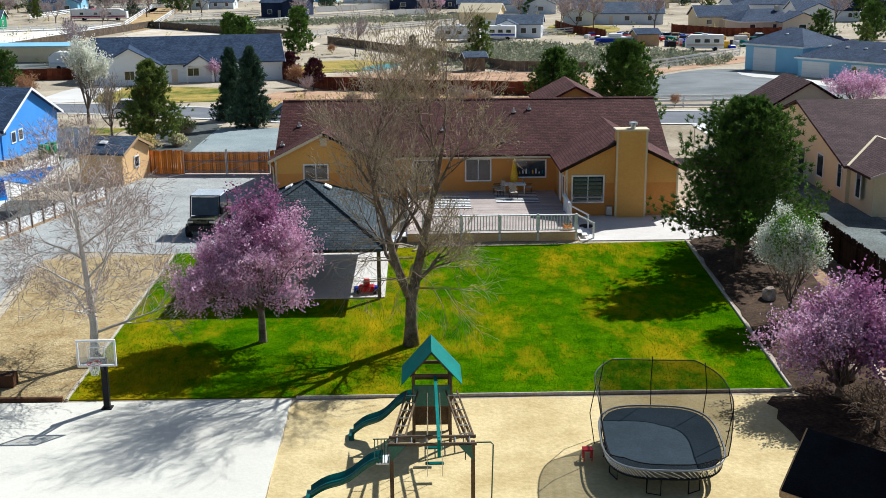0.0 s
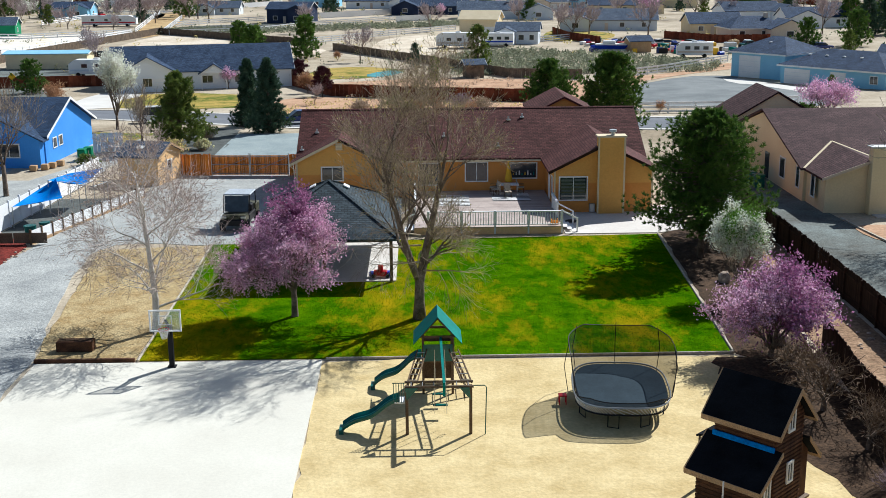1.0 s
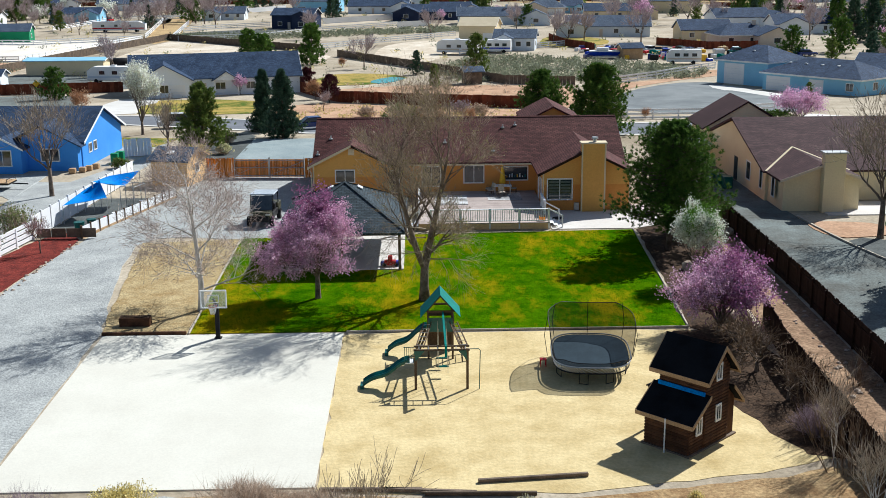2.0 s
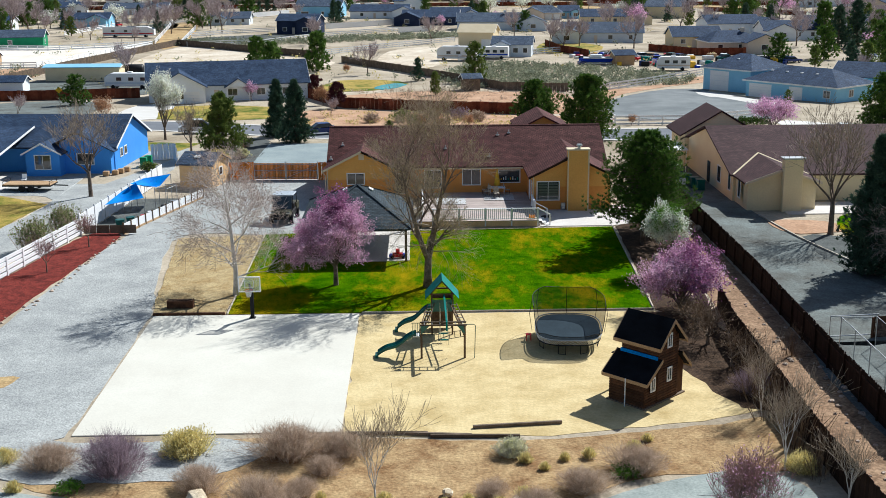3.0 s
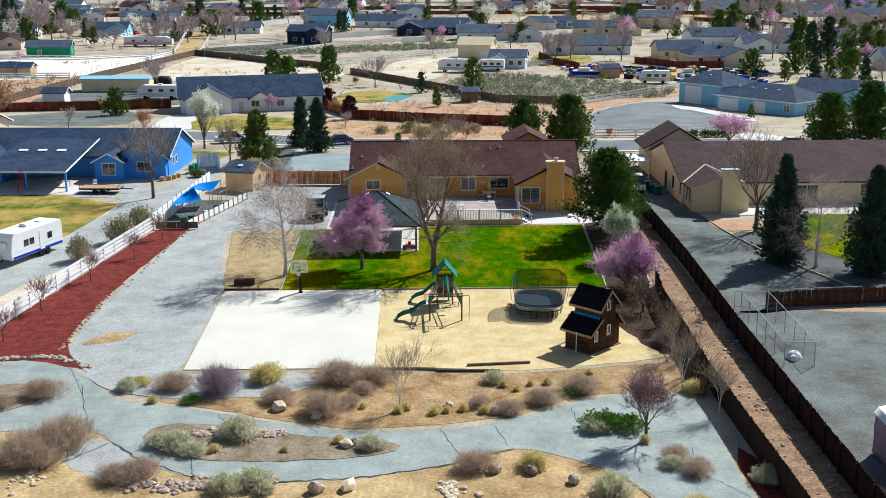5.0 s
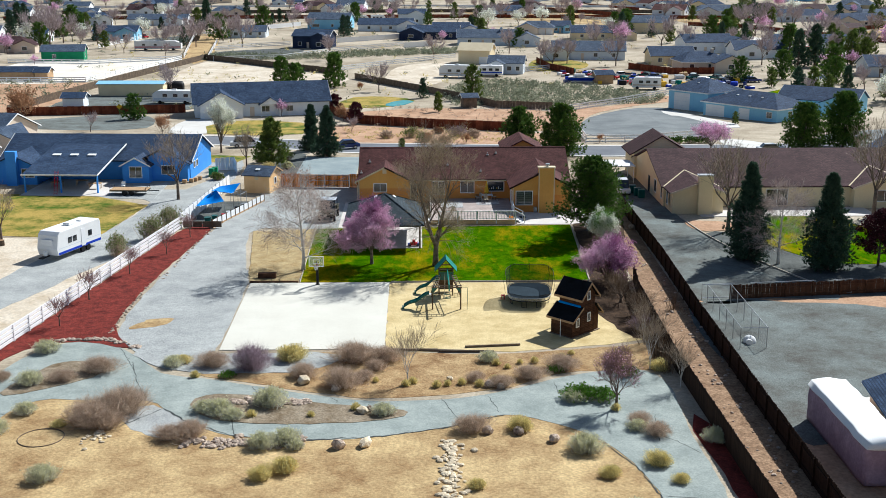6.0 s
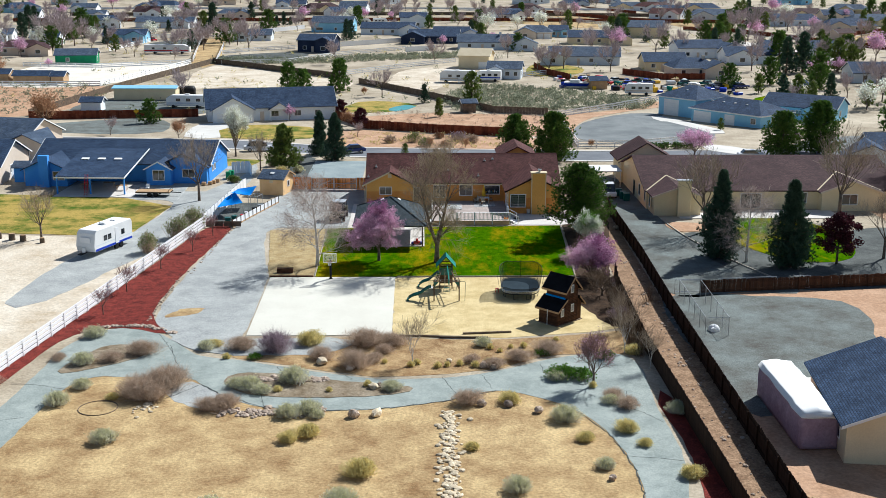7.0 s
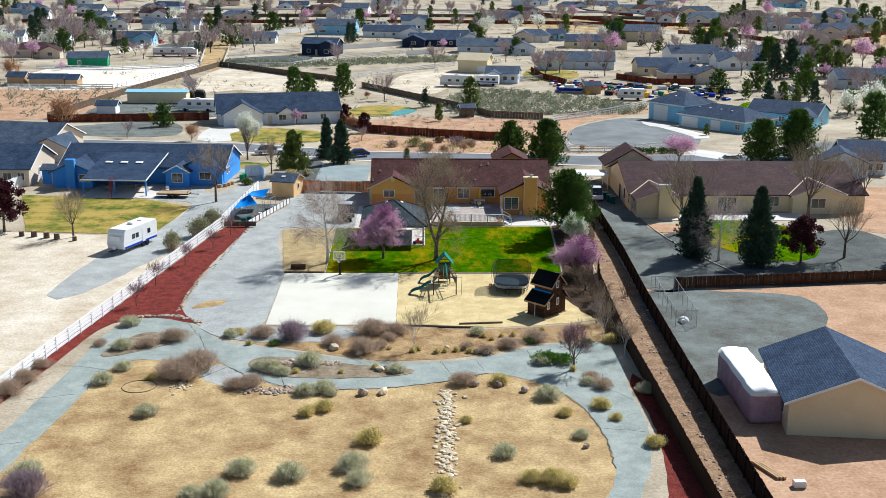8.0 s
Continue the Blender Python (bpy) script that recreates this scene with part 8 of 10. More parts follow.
for xc, w, yf, name in ((30.9, 6.9, 67.6, "w"), (54.6, 8.6, 70.2, "e")):
    zr = CE + w / 2 * 0.36
    part("wing_wall", prism(bmesh.new(), [(xc - w / 2 + 0.4, yf + 0.4, -0.3), (xc + w / 2 - 0.4, yf + 0.4, -0.3), (xc + w / 2 - 0.4, yf + 0.4, CE + 0.08), (xc, yf + 0.4, zr - 0.08), (xc - w / 2 + 0.4, yf + 0.4, CE + 0.08)], (0, 6, 0)), CREAM_WALL, ch)
    bm = bmesh.new()
    yb = CYS + (zr - CE) / ((CR - CE) / (CRY - CYS))
    for s in (-1, 1):
        slab(bm, [(xc + s * w / 2, yf, CE), (xc, yf, zr), (xc, yb, zr), (xc + s * w / 2, CYS, CE)], 0.16)
    part("wing_roof", bm, PLUM_ROOF_Y, ch)
    for s in (-1, 1):
        part("valley", beam((xc + s * w / 2, CYS, CE + 0.03), (xc, yb, zr + 0.03), 0.18, 0.03), CREAM_TRIM, ch)
        part("fascia", prism(bmesh.new(), [(xc + s * w / 2, yf - 0.03, CE - 0.2), (xc + s * w / 2, yf - 0.03, CE), (xc, yf - 0.03, zr), (xc, yf - 0.03, zr - 0.2)], (0, 0.027, 0)), TAN_WALL, ch)
part("chimney", bevelled(cube(30.75, 67.2, 0, 32.45, 67.98, 4.7), 0.03), CREAM_WALL, ch)
part("chimney_cap", bevelled(cube(30.6, 67.1, 4.7, 32.6, 68.1, 4.85), 0.02), STEEL, ch)
for y, w in ((69.8, 0.7), (73.2, 0.7), (77.0, 1.2)):
    window(ch, CX0 + 0.397, y, 0.9, w, 1.5, -90, WHITE, 1)
part("door", cube(CX0 + 0.34, 80.5, 0.1, CX0 + 0.395, 81.5, 2.2), GLASS, ch)
window(ch, 54.4, 70.597, 0.9, 2.0, 1.3, 0)
window(ch, 48.4, 71.997, 0.9, 1.4, 1.3, 0)
slid = part("sliding_door", cube(40.2, 71.93, 0.1, 43.0, 71.997, 2.2), WHITE, ch)
part("pane", cube(40.3, 71.905, 0.15, 41.55, 71.93, 2.1), GLASS, slid)
part("pane", cube(41.65, 71.905, 0.15, 42.9, 71.93, 2.1), GLASS, slid)
part("front_roof", slab(bmesh.new(), [(26.6, 90, 3.4), (31, 90, 6.0), (31, 97, 6.0), (26.6, 97, 3.4)], 0.16), PLUM_ROOF_Y, ch)
part("front_roof", slab(bmesh.new(), [(35.4, 90, 3.4), (31, 90, 6.0), (31, 97, 6.0), (35.4, 97, 3.4)], 0.16), PLUM_ROOF_Y, ch)
part("front_wall", prism(bmesh.new(), [(27.2, 90.2, 0), (34.8, 90.2, 0), (34.8, 90.2, 3.5), (31, 90.2, 5.8), (27.2, 90.2, 3.5)], (0, 6.5, 0)), CREAM_WALL, ch)
for x, y in ((25.9, 77.4), (25.6, 78.6), (25.3, 80.4)):
    bn = thing("wheelie_bin", "dark green refuse bin beside the cream house", "bin", "refuse bins")
    part("body", bevelled(cube(x - 0.4, y - 0.4, 0.03, x + 0.4, y + 0.4, 1.0), 0.06), GREEN_PLASTIC, bn)
    part("lid", bevelled(cube(x - 0.43, y - 0.45, 1.0, x + 0.43, y + 0.43, 1.08), 0.03), GREEN_PLASTIC, bn)
for i in range(16):
    a, b = i / 16, (i + 1) / 16
    f_ = lambda s: (28.4 + 1.5 * s + 6.2 * s * s, 66 - 31 * s)
    p, q = f_(a), f_(b)
    tagged(part("bed_edging", beam((*p, 0.08), (*q, 0.08), 0.14, 0.16), CURB, None), "pale concrete edging of the rock bed", "kerb", kind="structure")


def car(name, label, x, y, turn, paint, long=4.6, tall=1.45, group="parked cars"):
    c = thing(name, label, "car", group, m=pose(x, y, gz(y) + 0.04, 0, 0, turn))
    L = long / 2
    b = bmesh.new()
    prism(b, [(-L, -0.86, 0.35), (-L, -0.86, 0.85), (-L + 0.2, -0.86, 0.95), (L - 0.4, -0.86, 0.88), (L, -0.86, 0.7), (L, -0.86, 0.35)], (0, 1.72, 0))
    part("body", bevelled(b, 0.07, 2), paint, c)
    b = bmesh.new()
    prism(b, [(-L * 0.8, -0.74, 0.9), (-L * 0.55, -0.68, tall), (L * 0.15, -0.68, tall), (L * 0.5, -0.74, 0.88)], (0, 1.42, 0))
    part("cabin", bevelled(b, 0.05), GLASS, c)
    part("roof", bevelled(cube(-L * 0.54, -0.66, tall, L * 0.15, 0.72, tall + 0.04), 0.015), paint, c)
    for wx in (-L * 0.62, L * 0.62):
        for wy in (-0.84, 0.84):
            w = part("wheel", tube(bmesh.new(), [(wx, wy - 0.1, 0.32), (wx, wy + 0.1, 0.32)], 0.32, 14), BLACK, c)
            part("rim", tube(bmesh.new(), [(wx, wy - 0.11, 0.32), (wx, wy + 0.11, 0.32)], 0.2, 10), STEEL, w)
    return c


CAR_BLUE = mat("blue_car_paint", (0.01, 0.03, 0.16), (0.012, 0.04, 0.2), 3, 1, 0.2, 0, spec=0.6, grain=0.02)
CAR_WHITE = mat("white_car_paint", (0.7, 0.7, 0.7), (0.74, 0.74, 0.74), 3, 1, 0.2, 0, spec=0.6, grain=0.02)
car("parked_car", "dark blue car parked in the street", -14.3, 118.5, 200, CAR_BLUE)
car("pickup_truck", "pale grey pickup parked by the street", -30.5, 121.5, 10, CAR_WHITE, 5.6, 1.8)
car("parked_car", "white car parked beyond the cream house", 53.0, 112.0, 0, CAR_WHITE)
car("van", "white van parked under an awning beside the cream house", 23.9, 80.5, 88, CAR_WHITE, 4.8, 1.9)
aw = thing("carport", "flat white awning over a side drive", "carport")
part("roof", bevelled(cube(21.9, 86.5, 2.3, 26.8, 91.5, 2.42), 0.02), WHITE, aw)
for x in (22.1, 26.6):
    for y in (86.7, 91.3):
        part("post", bar((x, y, 0), (x, y, 2.3), 0.05), WHITE, aw)

# ---- barn and tarpaulin-covered trailer on the next lot ----
bn = gable_house("barn", "cream metal barn with a blue-grey shingle roof", 31.6, -1.8, 11.5, 10.0, 83, CREAM_WALL, SLATE_ROOF, 2.9, 0.42, (), 0, 0.5, "", "barn", False)
window(bn, -3.6, 5.003, 1.1, 0.9, 1.1, 180)
tp = thing("covered_trailer", "long trailer wrapped in a mauve and white tarpaulin", "trailer", m=pose(24.9, 0.2, 0, 0, 0, 0))
sk_ = bmesh.new()
prism(sk_, [(-1.35, -5.0, 0.1), (1.35, -5.0, 0.1), (1.3, -5.0, 2.55), (-1.3, -5.0, 2.55)], (0, 10.2, 0))
bmesh.ops.subdivide_edges(sk_, edges=sk_.edges[:], cuts=8, use_grid_fill=True)
for v_ in sk_.verts:
    v_.co += Vector((noise.noise(v_.co * 0.9) * 0.1, noise.noise(v_.co * 0.8 + Vector((9, 0, 0))) * 0.1, 0))
part("cover_side", sk_, MAUVE_TARP, tp, smooth=True)
tk_ = bmesh.new()
prism(tk_, [(-1.42, -5.1, 2.45), (1.42, -5.1, 2.45), (1.2, -5.1, 2.78), (0, -5.1, 2.95), (-1.2, -5.1, 2.78)], (0, 10.5, 0))
bmesh.ops.subdivide_edges(tk_, edges=tk_.edges[:], cuts=10, use_grid_fill=True)
for v_ in tk_.verts:
    v_.co += Vector((noise.noise(v_.co * 0.7) * 0.1, 0, noise.noise(v_.co * 0.6 + Vector((4, 0, 0))) * 0.12))
part("cover_top", tk_, WHITE, tp, "white tarpaulin top", smooth=True)
patch("barn_apron", [(24, 5.5), (31, 7.2), (31, 9.5), (25, 8.5)], 0.05, CONCRETE, "pale concrete apron beside the barn", "slab")
for i in range(3):
    o = part("lumber", beam((21.8 + i * 0.25, -12.0 - i * 0.2, 0.12 + i * 0.03), (22.9 + i * 0.25, -14.8, 0.12), 0.2, 0.2), TAN_WOOD, None)
    tagged(o, "weathered plank lying by the fence", "plank", "planks by the fence")
sp = thing("plastic_tub", "white plastic tub on bare dirt", "tub")
part("body", bevelled(cube(23.6, -16.2, 0.02, 24.5, -15.6, 0.5), 0.06), WHITE, sp)
gable_house("garden_shed", "small bright blue garden shed with a grey roof", -60.2, 92.2, 4.6, 3.0, 0, BLUE_WALL, GREY_ROOF, 2.2, 0.4, ((0.2, 0.6),), over=0.3, group="", category="shed")
for i in range(5):
    hb = shrub("hedge_bush", "dark green clipped hedge by the street", 140 + i, 1.3, 1.4, TWIG, 120, 0.02, 900, NEEDLES, 0.12, "street hedge")
    put(hb, 36.5 + i * 2.2, 124.2)
for x, y, s, m_ in ((-23.6, 96, 1.2, RABBIT), (-21.4, 98.5, 0.9, SAGE), (-26.0, 104, 1.2, FRESH), (-22.6, 106.5, 1.3, OLIVE), (-30.2, 90.5, 0.8, OLIVE), (-4.0, 134, 1.6, OLIVE), (4.5, 136, 1.6, PURPLE_BRUSH), (-8.0, 133, 1.2, BRUSH), (7.2, 133.5, 1.3, BRUSH), (1.0, 140, 1.0, RED_BROWN), (-1.5, 127.5, 1.4, OLIVE)):
    put(shrub("street_bush", "loose bush near the street", int(abs(x * 10)), 1.3 * s, 1.2 * s, TWIG, 260, 0.016, 1100, m_, 0.09, "bushes near the street"), x, y)


# ---- the neighbourhood beyond ----
far_pine = put(tufted_pine("pine", "dark green pine in the neighbourhood", 81, 8.0, 4.3, NEEDLES, 60, 9, 7, 0.62, 0.26, 0.04, 0.42, low=0.85, group="trees of the neighbourhood"), -31, 205)
far_spruce = put(tufted_pine("spruce", "dark green spruce in the neighbourhood", 82, 8.0, 2.9, SPRUCE, 56, 8, 7, 0.55, 0.24, 0.02, 0.65, low=0.9, group="trees of the neighbourhood"), 84, 196)
far_olive = put(tufted_pine("broad_tree", "yellow-green tree in the neighbourhood", 83, 8.0, 3.4, OLIVE, 44, 7, 6, 0.7, 0.3, 0.08, 0.5, group="trees of the neighbourhood"), 10, 201)
far_bare = put(tree("bare_tree", "bare grey-brown tree in the neighbourhood", 84, 9.5, 4.6, 0.16, TRUNK, GREY_TWIG, None, 0, depth=3, stem=0.2, kids=3, up=0.22, spread=0.6, forks=4, group="trees of the neighbourhood", flat=0.045), -60, 205)
far_pink = put(tree("blossom_tree", "pink-blossomed tree in the neighbourhood", 85, 8.5, 4.6, 0.16, TRUNK, PINK_TWIG, PINK, 1000, 0.24, 0.4, depth=2, stem=0.2, kids=3, up=0.2, spread=0.6, forks=6, group="trees of the neighbourhood", flat=0.03), 140, 262)
far_white = put(tree("blossom_tree", "white-blossomed tree in the neighbourhood", 86, 8.5, 4.4, 0.16, TRUNK, TWIG, WHITE_BLOSSOM, 1000, 0.24, 0.4, depth=2, stem=0.2, kids=3, up=0.25, spread=0.55, forks=6, group="trees of the neighbourhood", flat=0.03), 110, 195)
far_rust = put(tree("rust_tree", "rust-coloured twiggy tree in the neighbourhood", 87, 8.0, 4.2, 0.14, TRUNK, SOFT_RUST, SOFT_RUST, 1600, 0.16, 0.5, depth=3, stem=0.1, kids=3, up=0.25, spread=0.55, forks=7, group="trees of the neighbourhood", flat=0.04), -80, 160)


def plant(like, *spots):
    """Copies of a tree of the neighbourhood, each of its own height."""
    for x, y, h in spots:
        s = h / 8.0
        c = copy_thing(like, Matrix.Identity(4))
        c.matrix_basis = pose(x, y, gz(y) + (max(0, y - 620) * 0.03), 0, 0, x * 37) @ Matrix.Diagonal((s, s, s, 1))


def far_patch(label, material, lift, ring):
    ring = smooth_ring(ring, 6, 0.15, 3)
    bm = slab(bmesh.new(), [(x, y, gz(y) + lift) for x, y in ring], 0.3)
    words = {LAWN: "lawn", LAWN_PALE: "lawn", WATER: "pool", CONCRETE: "slab", PATIO: "road"}
    return tagged(part("lot", bm, material, None), label, words.get(material, "ground"), kind="structure")


again(maple, -20.2, 176.5, 30, 0.7, "dark red leafless tree by the street fence")
again(maple, -14.8, 157.0, 80, 0.75, "dark red leafless tree by the street fence")

gable_house("house", "navy two-storey house with a slate roof", -39.3, 349.3, 13.3, 9, -12, NAVY_WALL, SLATE_ROOF, 4.2)
gable_house("house", "pale blue house with a slate roof", -119.0, 389.9, 16.8, 9, 0, TEAL_WALL, SLATE_ROOF, 3.2)
gable_house("house", "green metal shed with a pale roof", -113.3, 301.3, 12.7, 8, 8, GREEN_WALL, GREY_ROOF, 3.0, windows=((-0.2,1.0),), door=False, category="shed")
gable_house("house", "tan house with a plum roof", -141.9, 334.9, 15.2, 10, 0, TAN_WALL, PLUM_ROOF, 2.8, wing=(8,7,4), hip=4.0)
gable_house("house", "white house with a slate roof", -146.5, 377.3, 10.7, 9, 0, WHITE_WALL, SLATE_ROOF, 3.0, wing=(0,6,3))
gable_house("house", "white house with a slate roof", -153.1, 480.1, 14.4, 10, 10, WHITE_WALL, SLATE_ROOF, 3.4, wing=(6,7,4))
gable_house("house", "white house with a grey roof", -122.0, 478.8, 26.9, 10, 0, WHITE_WALL, GREY_ROOF, 2.8, wing=(8,8,4), chimney=True)
gable_house("house", "grey house with a slate roof", -158.5, 442.6, 11.4, 9, 0, GREY_WALL, SLATE_ROOF, 3.0, hip=4.0)
gable_house("house", "white house with a grey roof", -207.8, 544.7, 13.0, 9, 0, WHITE_WALL, GREY_ROOF, 3.0, wing=(0,7,3))
gable_house("house", "white house with a grey roof", -170.9, 397.7, 9.6, 9, 5, WHITE_WALL, GREY_ROOF, 2.8, wing=(0,7,3))
gable_house("house", "white house with a grey roof", -196.5, 611.0, 14.2, 10, 0, WHITE_WALL, GREY_ROOF, 3.0)
gable_house("house", "white house with a grey roof", -173.9, 547.5, 12.2, 8, 0, WHITE_WALL, GREY_ROOF, 2.8)
gable_house("house", "cream house with a grey roof", -163.6, 626.2, 14.3, 9, 0, CREAM_WALL, GREY_ROOF, 3.0, wing=(0,8,4), hip=4.0)
gable_house("house", "pale blue metal workshop among houses", -41.0, 453.1, 18.5, 12, -8, TEAL_WALL, GREY_ROOF, 4.2, windows=((-0.3,3.0),(0.1,1.0)), door=False, category="building")
gable_house("house", "white house with a slate roof", -16.0, 437.4, 23.1, 11, -6, WHITE_WALL, SLATE_ROOF, 2.8, wing=(10,9,4))
gable_house("house", "white two-storey house with garage doors", -5.4, 488.4, 12.7, 10, 0, WHITE_WALL, SLATE_ROOF, 4.6, garage=2, wing=(2,8,3))
gable_house("house", "navy house with a slate roof", 3.5, 390.7, 19.9, 11, -5, NAVY_WALL, SLATE_ROOF, 2.8, wing=(-8,9,4))
gable_house("house", "white metal barn with big doors", -40.3, 611.0, 15.7, 12, -8, WHITE_WALL, GREY_ROOF, 4.2, windows=((0.0,3.5),), door=False, category="building")
gable_house("house", "tan house with a grey roof", -101.9, 555.4, 17.5, 10, 0, TAN_WALL, GREY_ROOF, 2.8, chimney=True, hip=4.0)
gable_house("house", "white house with a slate roof", -83.1, 668.4, 18.6, 10, 0, WHITE_WALL, SLATE_ROOF, 2.8, wing=(-5,8,4))
gable_house("house", "cream house with a plum roof", -63.3, 706.2, 15.6, 9, 0, CREAM_WALL, PLUM_ROOF, 2.6)
gable_house("house", "low grey house with a grey roof", -70.3, 402.2, 15.0, 10, 0, GREY_WALL, GREY_ROOF, 2.3)
gable_house("house", "cream metal barn with an open bay", 15.4, 290.1, 9.6, 9, -14, CREAM_WALL, CREAM_TRIM, 4.0, windows=(), door=False, garage=1, category="barn")
gable_house("house", "grey shop with a grey roof", 22.4, 259.6, 9.6, 8, -10, GREY_WALL, GREY_ROOF, 3.0)
gable_house("house", "white house with a slate roof", 10.9, 408.2, 14.5, 11, -5, WHITE_WALL, SLATE_ROOF, 2.8, wing=(8,8,4))
gable_house("house", "long grey house with a grey roof", 23.0, 361.5, 21.9, 12, -4, GREY_WALL, GREY_ROOF, 2.8, chimney=True, wing=(14,9,5))
gable_house("house", "tan house with garage doors", 46.3, 416.6, 14.3, 11, -6, TAN_WALL, GREY_ROOF, 2.8, garage=2, wing=(-4,9,4), hip=4.0)
gable_house("house", "pale blue house with a slate roof", 57.2, 425.6, 7.6, 9, 0, TEAL_WALL, SLATE_ROOF, 2.8)
gable_house("house", "cream house with a slate roof", 66.6, 386.6, 19.9, 11, -4, CREAM_WALL, SLATE_ROOF, 2.8, wing=(10,9,4))
gable_house("house", "grey-brown house with a grey roof", 51.6, 304.1, 22.8, 12, -8, GREY_WALL, GREY_ROOF, 2.8, wing=(-10,8,4))
gable_house("house", "cream metal workshop with a pale roof", 93.1, 423.3, 17.8, 12, -10, CREAM_WALL, GREY_ROOF, 4.4, windows=((-0.35,2.6),), door=False, category="building")
gable_house("house", "tan house with a chimney and slate roof", 78.4, 266.4, 13.3, 11, 4, TAN_WALL, SLATE_ROOF, 2.8, chimney=True, wing=(6,9,4), hip=4.0)
gable_house("house", "cream house with a slate roof", 73.6, 285.3, 13.0, 11, 0, CREAM_WALL, SLATE_ROOF, 2.8)
gable_house("house", "white two-storey house with garage doors", 94.1, 327.1, 16.6, 11, 6, WHITE_WALL, SLATE_ROOF, 3.6, garage=2, wing=(9,8,4))
gable_house("house", "white house with a slate roof", 106.5, 308.1, 16.4, 11, 0, WHITE_WALL, SLATE_ROOF, 2.8, wing=(-4,9,4))
gable_house("house", "new tan house with a slate roof", 140.8, 596.1, 20.4, 13, 0, TAN_WALL, SLATE_ROOF, 2.8, wing=(5,10,5), hip=4.0)
gable_house("house", "new grey house with a grey roof", 154.7, 551.6, 22.5, 13, -5, GREY_WALL, GREY_ROOF, 2.8, wing=(-6,10,5), hip=4.0)
gable_house("house", "new cream house with a slate roof", 166.2, 626.6, 21.5, 12, 0, CREAM_WALL, SLATE_ROOF, 2.8, wing=(-6,10,5), hip=4.0)
gable_house("house", "new tan house with a plum roof", 187.3, 578.9, 16.9, 12, 0, TAN_WALL, PLUM_ROOF, 2.8, wing=(-6,10,5), hip=4.0)
gable_house("house", "new grey house with a slate roof", 183.6, 505.5, 25.8, 13, -3, GREY_WALL, SLATE_ROOF, 2.8, wing=(-8,10,5), hip=4.0)
gable_house("house", "new cream house with a plum roof", 210.5, 565.9, 20.1, 12, 0, CREAM_WALL, PLUM_ROOF, 2.8, hip=4.0)
gable_house("house", "new tan house with a slate roof", 196.9, 464.5, 22.9, 13, 0, TAN_WALL, SLATE_ROOF, 2.8, wing=(-8,10,5), hip=4.0)
gable_house("house", "new cream house with a grey roof", 222.2, 504.5, 21.6, 13, 0, CREAM_WALL, GREY_ROOF, 2.8, wing=(5,10,5), hip=4.0)
gable_house("house", "grey-blue house with a slate roof", 128.1, 251.6, 16.0, 12, -4, GREY_WALL, SLATE_ROOF, 2.8, wing=(5,9,4), garage=1)
gable_house("house", "small brown barn behind a house", 173.8, 408.3, 7.7, 7, 20, TAN_WALL, PLUM_ROOF, 3.0, windows=(), door=False, category="shed")
gable_house("house", "grey house with a slate roof", 97.8, 682.9, 19.0, 11, 0, GREY_WALL, SLATE_ROOF, 2.8, wing=(4,9,4), hip=4.0)
gable_house("house", "white house with a grey roof", 118.9, 699.5, 21.4, 11, 0, WHITE_WALL, GREY_ROOF, 2.8, wing=(4,9,4))
gable_house("house", "cream house with a grey roof", 127.4, 646.4, 23.7, 11, 0, CREAM_WALL, GREY_ROOF, 2.8, wing=(-6,9,4), hip=4.0)
gable_house("house", "tan house with a plum roof", 155.3, 711.1, 17.9, 11, 0, TAN_WALL, PLUM_ROOF, 2.8, hip=4.0)
gable_house("house", "cream house with a slate roof", 74.9, 756.2, 20.7, 11, 0, CREAM_WALL, SLATE_ROOF, 2.8, wing=(4,9,4))
gable_house("house", "white house with a slate roof", 124.2, 342.7, 6.6, 9, 0, WHITE_WALL, SLATE_ROOF, 2.8)
gable_house("house", "white house with a slate roof", 141.2, 337.5, 11.0, 10, 0, WHITE_WALL, SLATE_ROOF, 2.8, wing=(0,8,4))
gable_house("house", "pinkish tan house with a grey roof", -74.4, 123.5, 13.1, 13, -12, TAN_WALL, GREY_ROOF, 2.8, wing=(9,8,4))
gable_house("house", "pinkish tan house with a slate roof", -68.1, 95.1, 8.5, 13, 0, TAN_WALL, SLATE_ROOF, 2.8)
gable_house("house", "long cream metal storage shed", -70.2, 210.0, 15.1, 5, 0, CREAM_WALL, TEAL_WALL, 2.8, windows=(), door=False, pitch=0.15, category="shed")
gable_house("house", "small white shed with a slate roof", -77.7, 188.6, 4.5, 4, 0, WHITE_WALL, SLATE_ROOF, 2.2, windows=(), door=False, category="shed")
gable_house("house", "brown horse shelter in a paddock", -118.4, 246.6, 4.9, 5, 0, TAN_WOOD, SLATE_ROOF, 2.6, windows=(), door=False, category="stable")
gable_house("house", "long brown horse shelter in a paddock", -109.3, 245.6, 10.0, 5, 0, TAN_WOOD, SLATE_ROOF, 2.2, windows=(), door=False, category="stable")
gable_house("house", "small brown horse shelter in a paddock", -102.0, 244.5, 3.4, 5, 0, TAN_WOOD, SLATE_ROOF, 2.2, windows=(), door=False, category="stable")
gable_house("house", "wooden garden shed in a lot", 45.1, 232.5, 4.5, 4, 10, TAN_WOOD, SLATE_ROOF, 2.4, windows=(), door=False, category="shed")
gable_house("house", "small weathered shed in a garden", 8.5, 185.9, 3.0, 3, 10, OLD_WOOD, GREY_ROOF, 2.3, windows=(), door=False, category="shed")
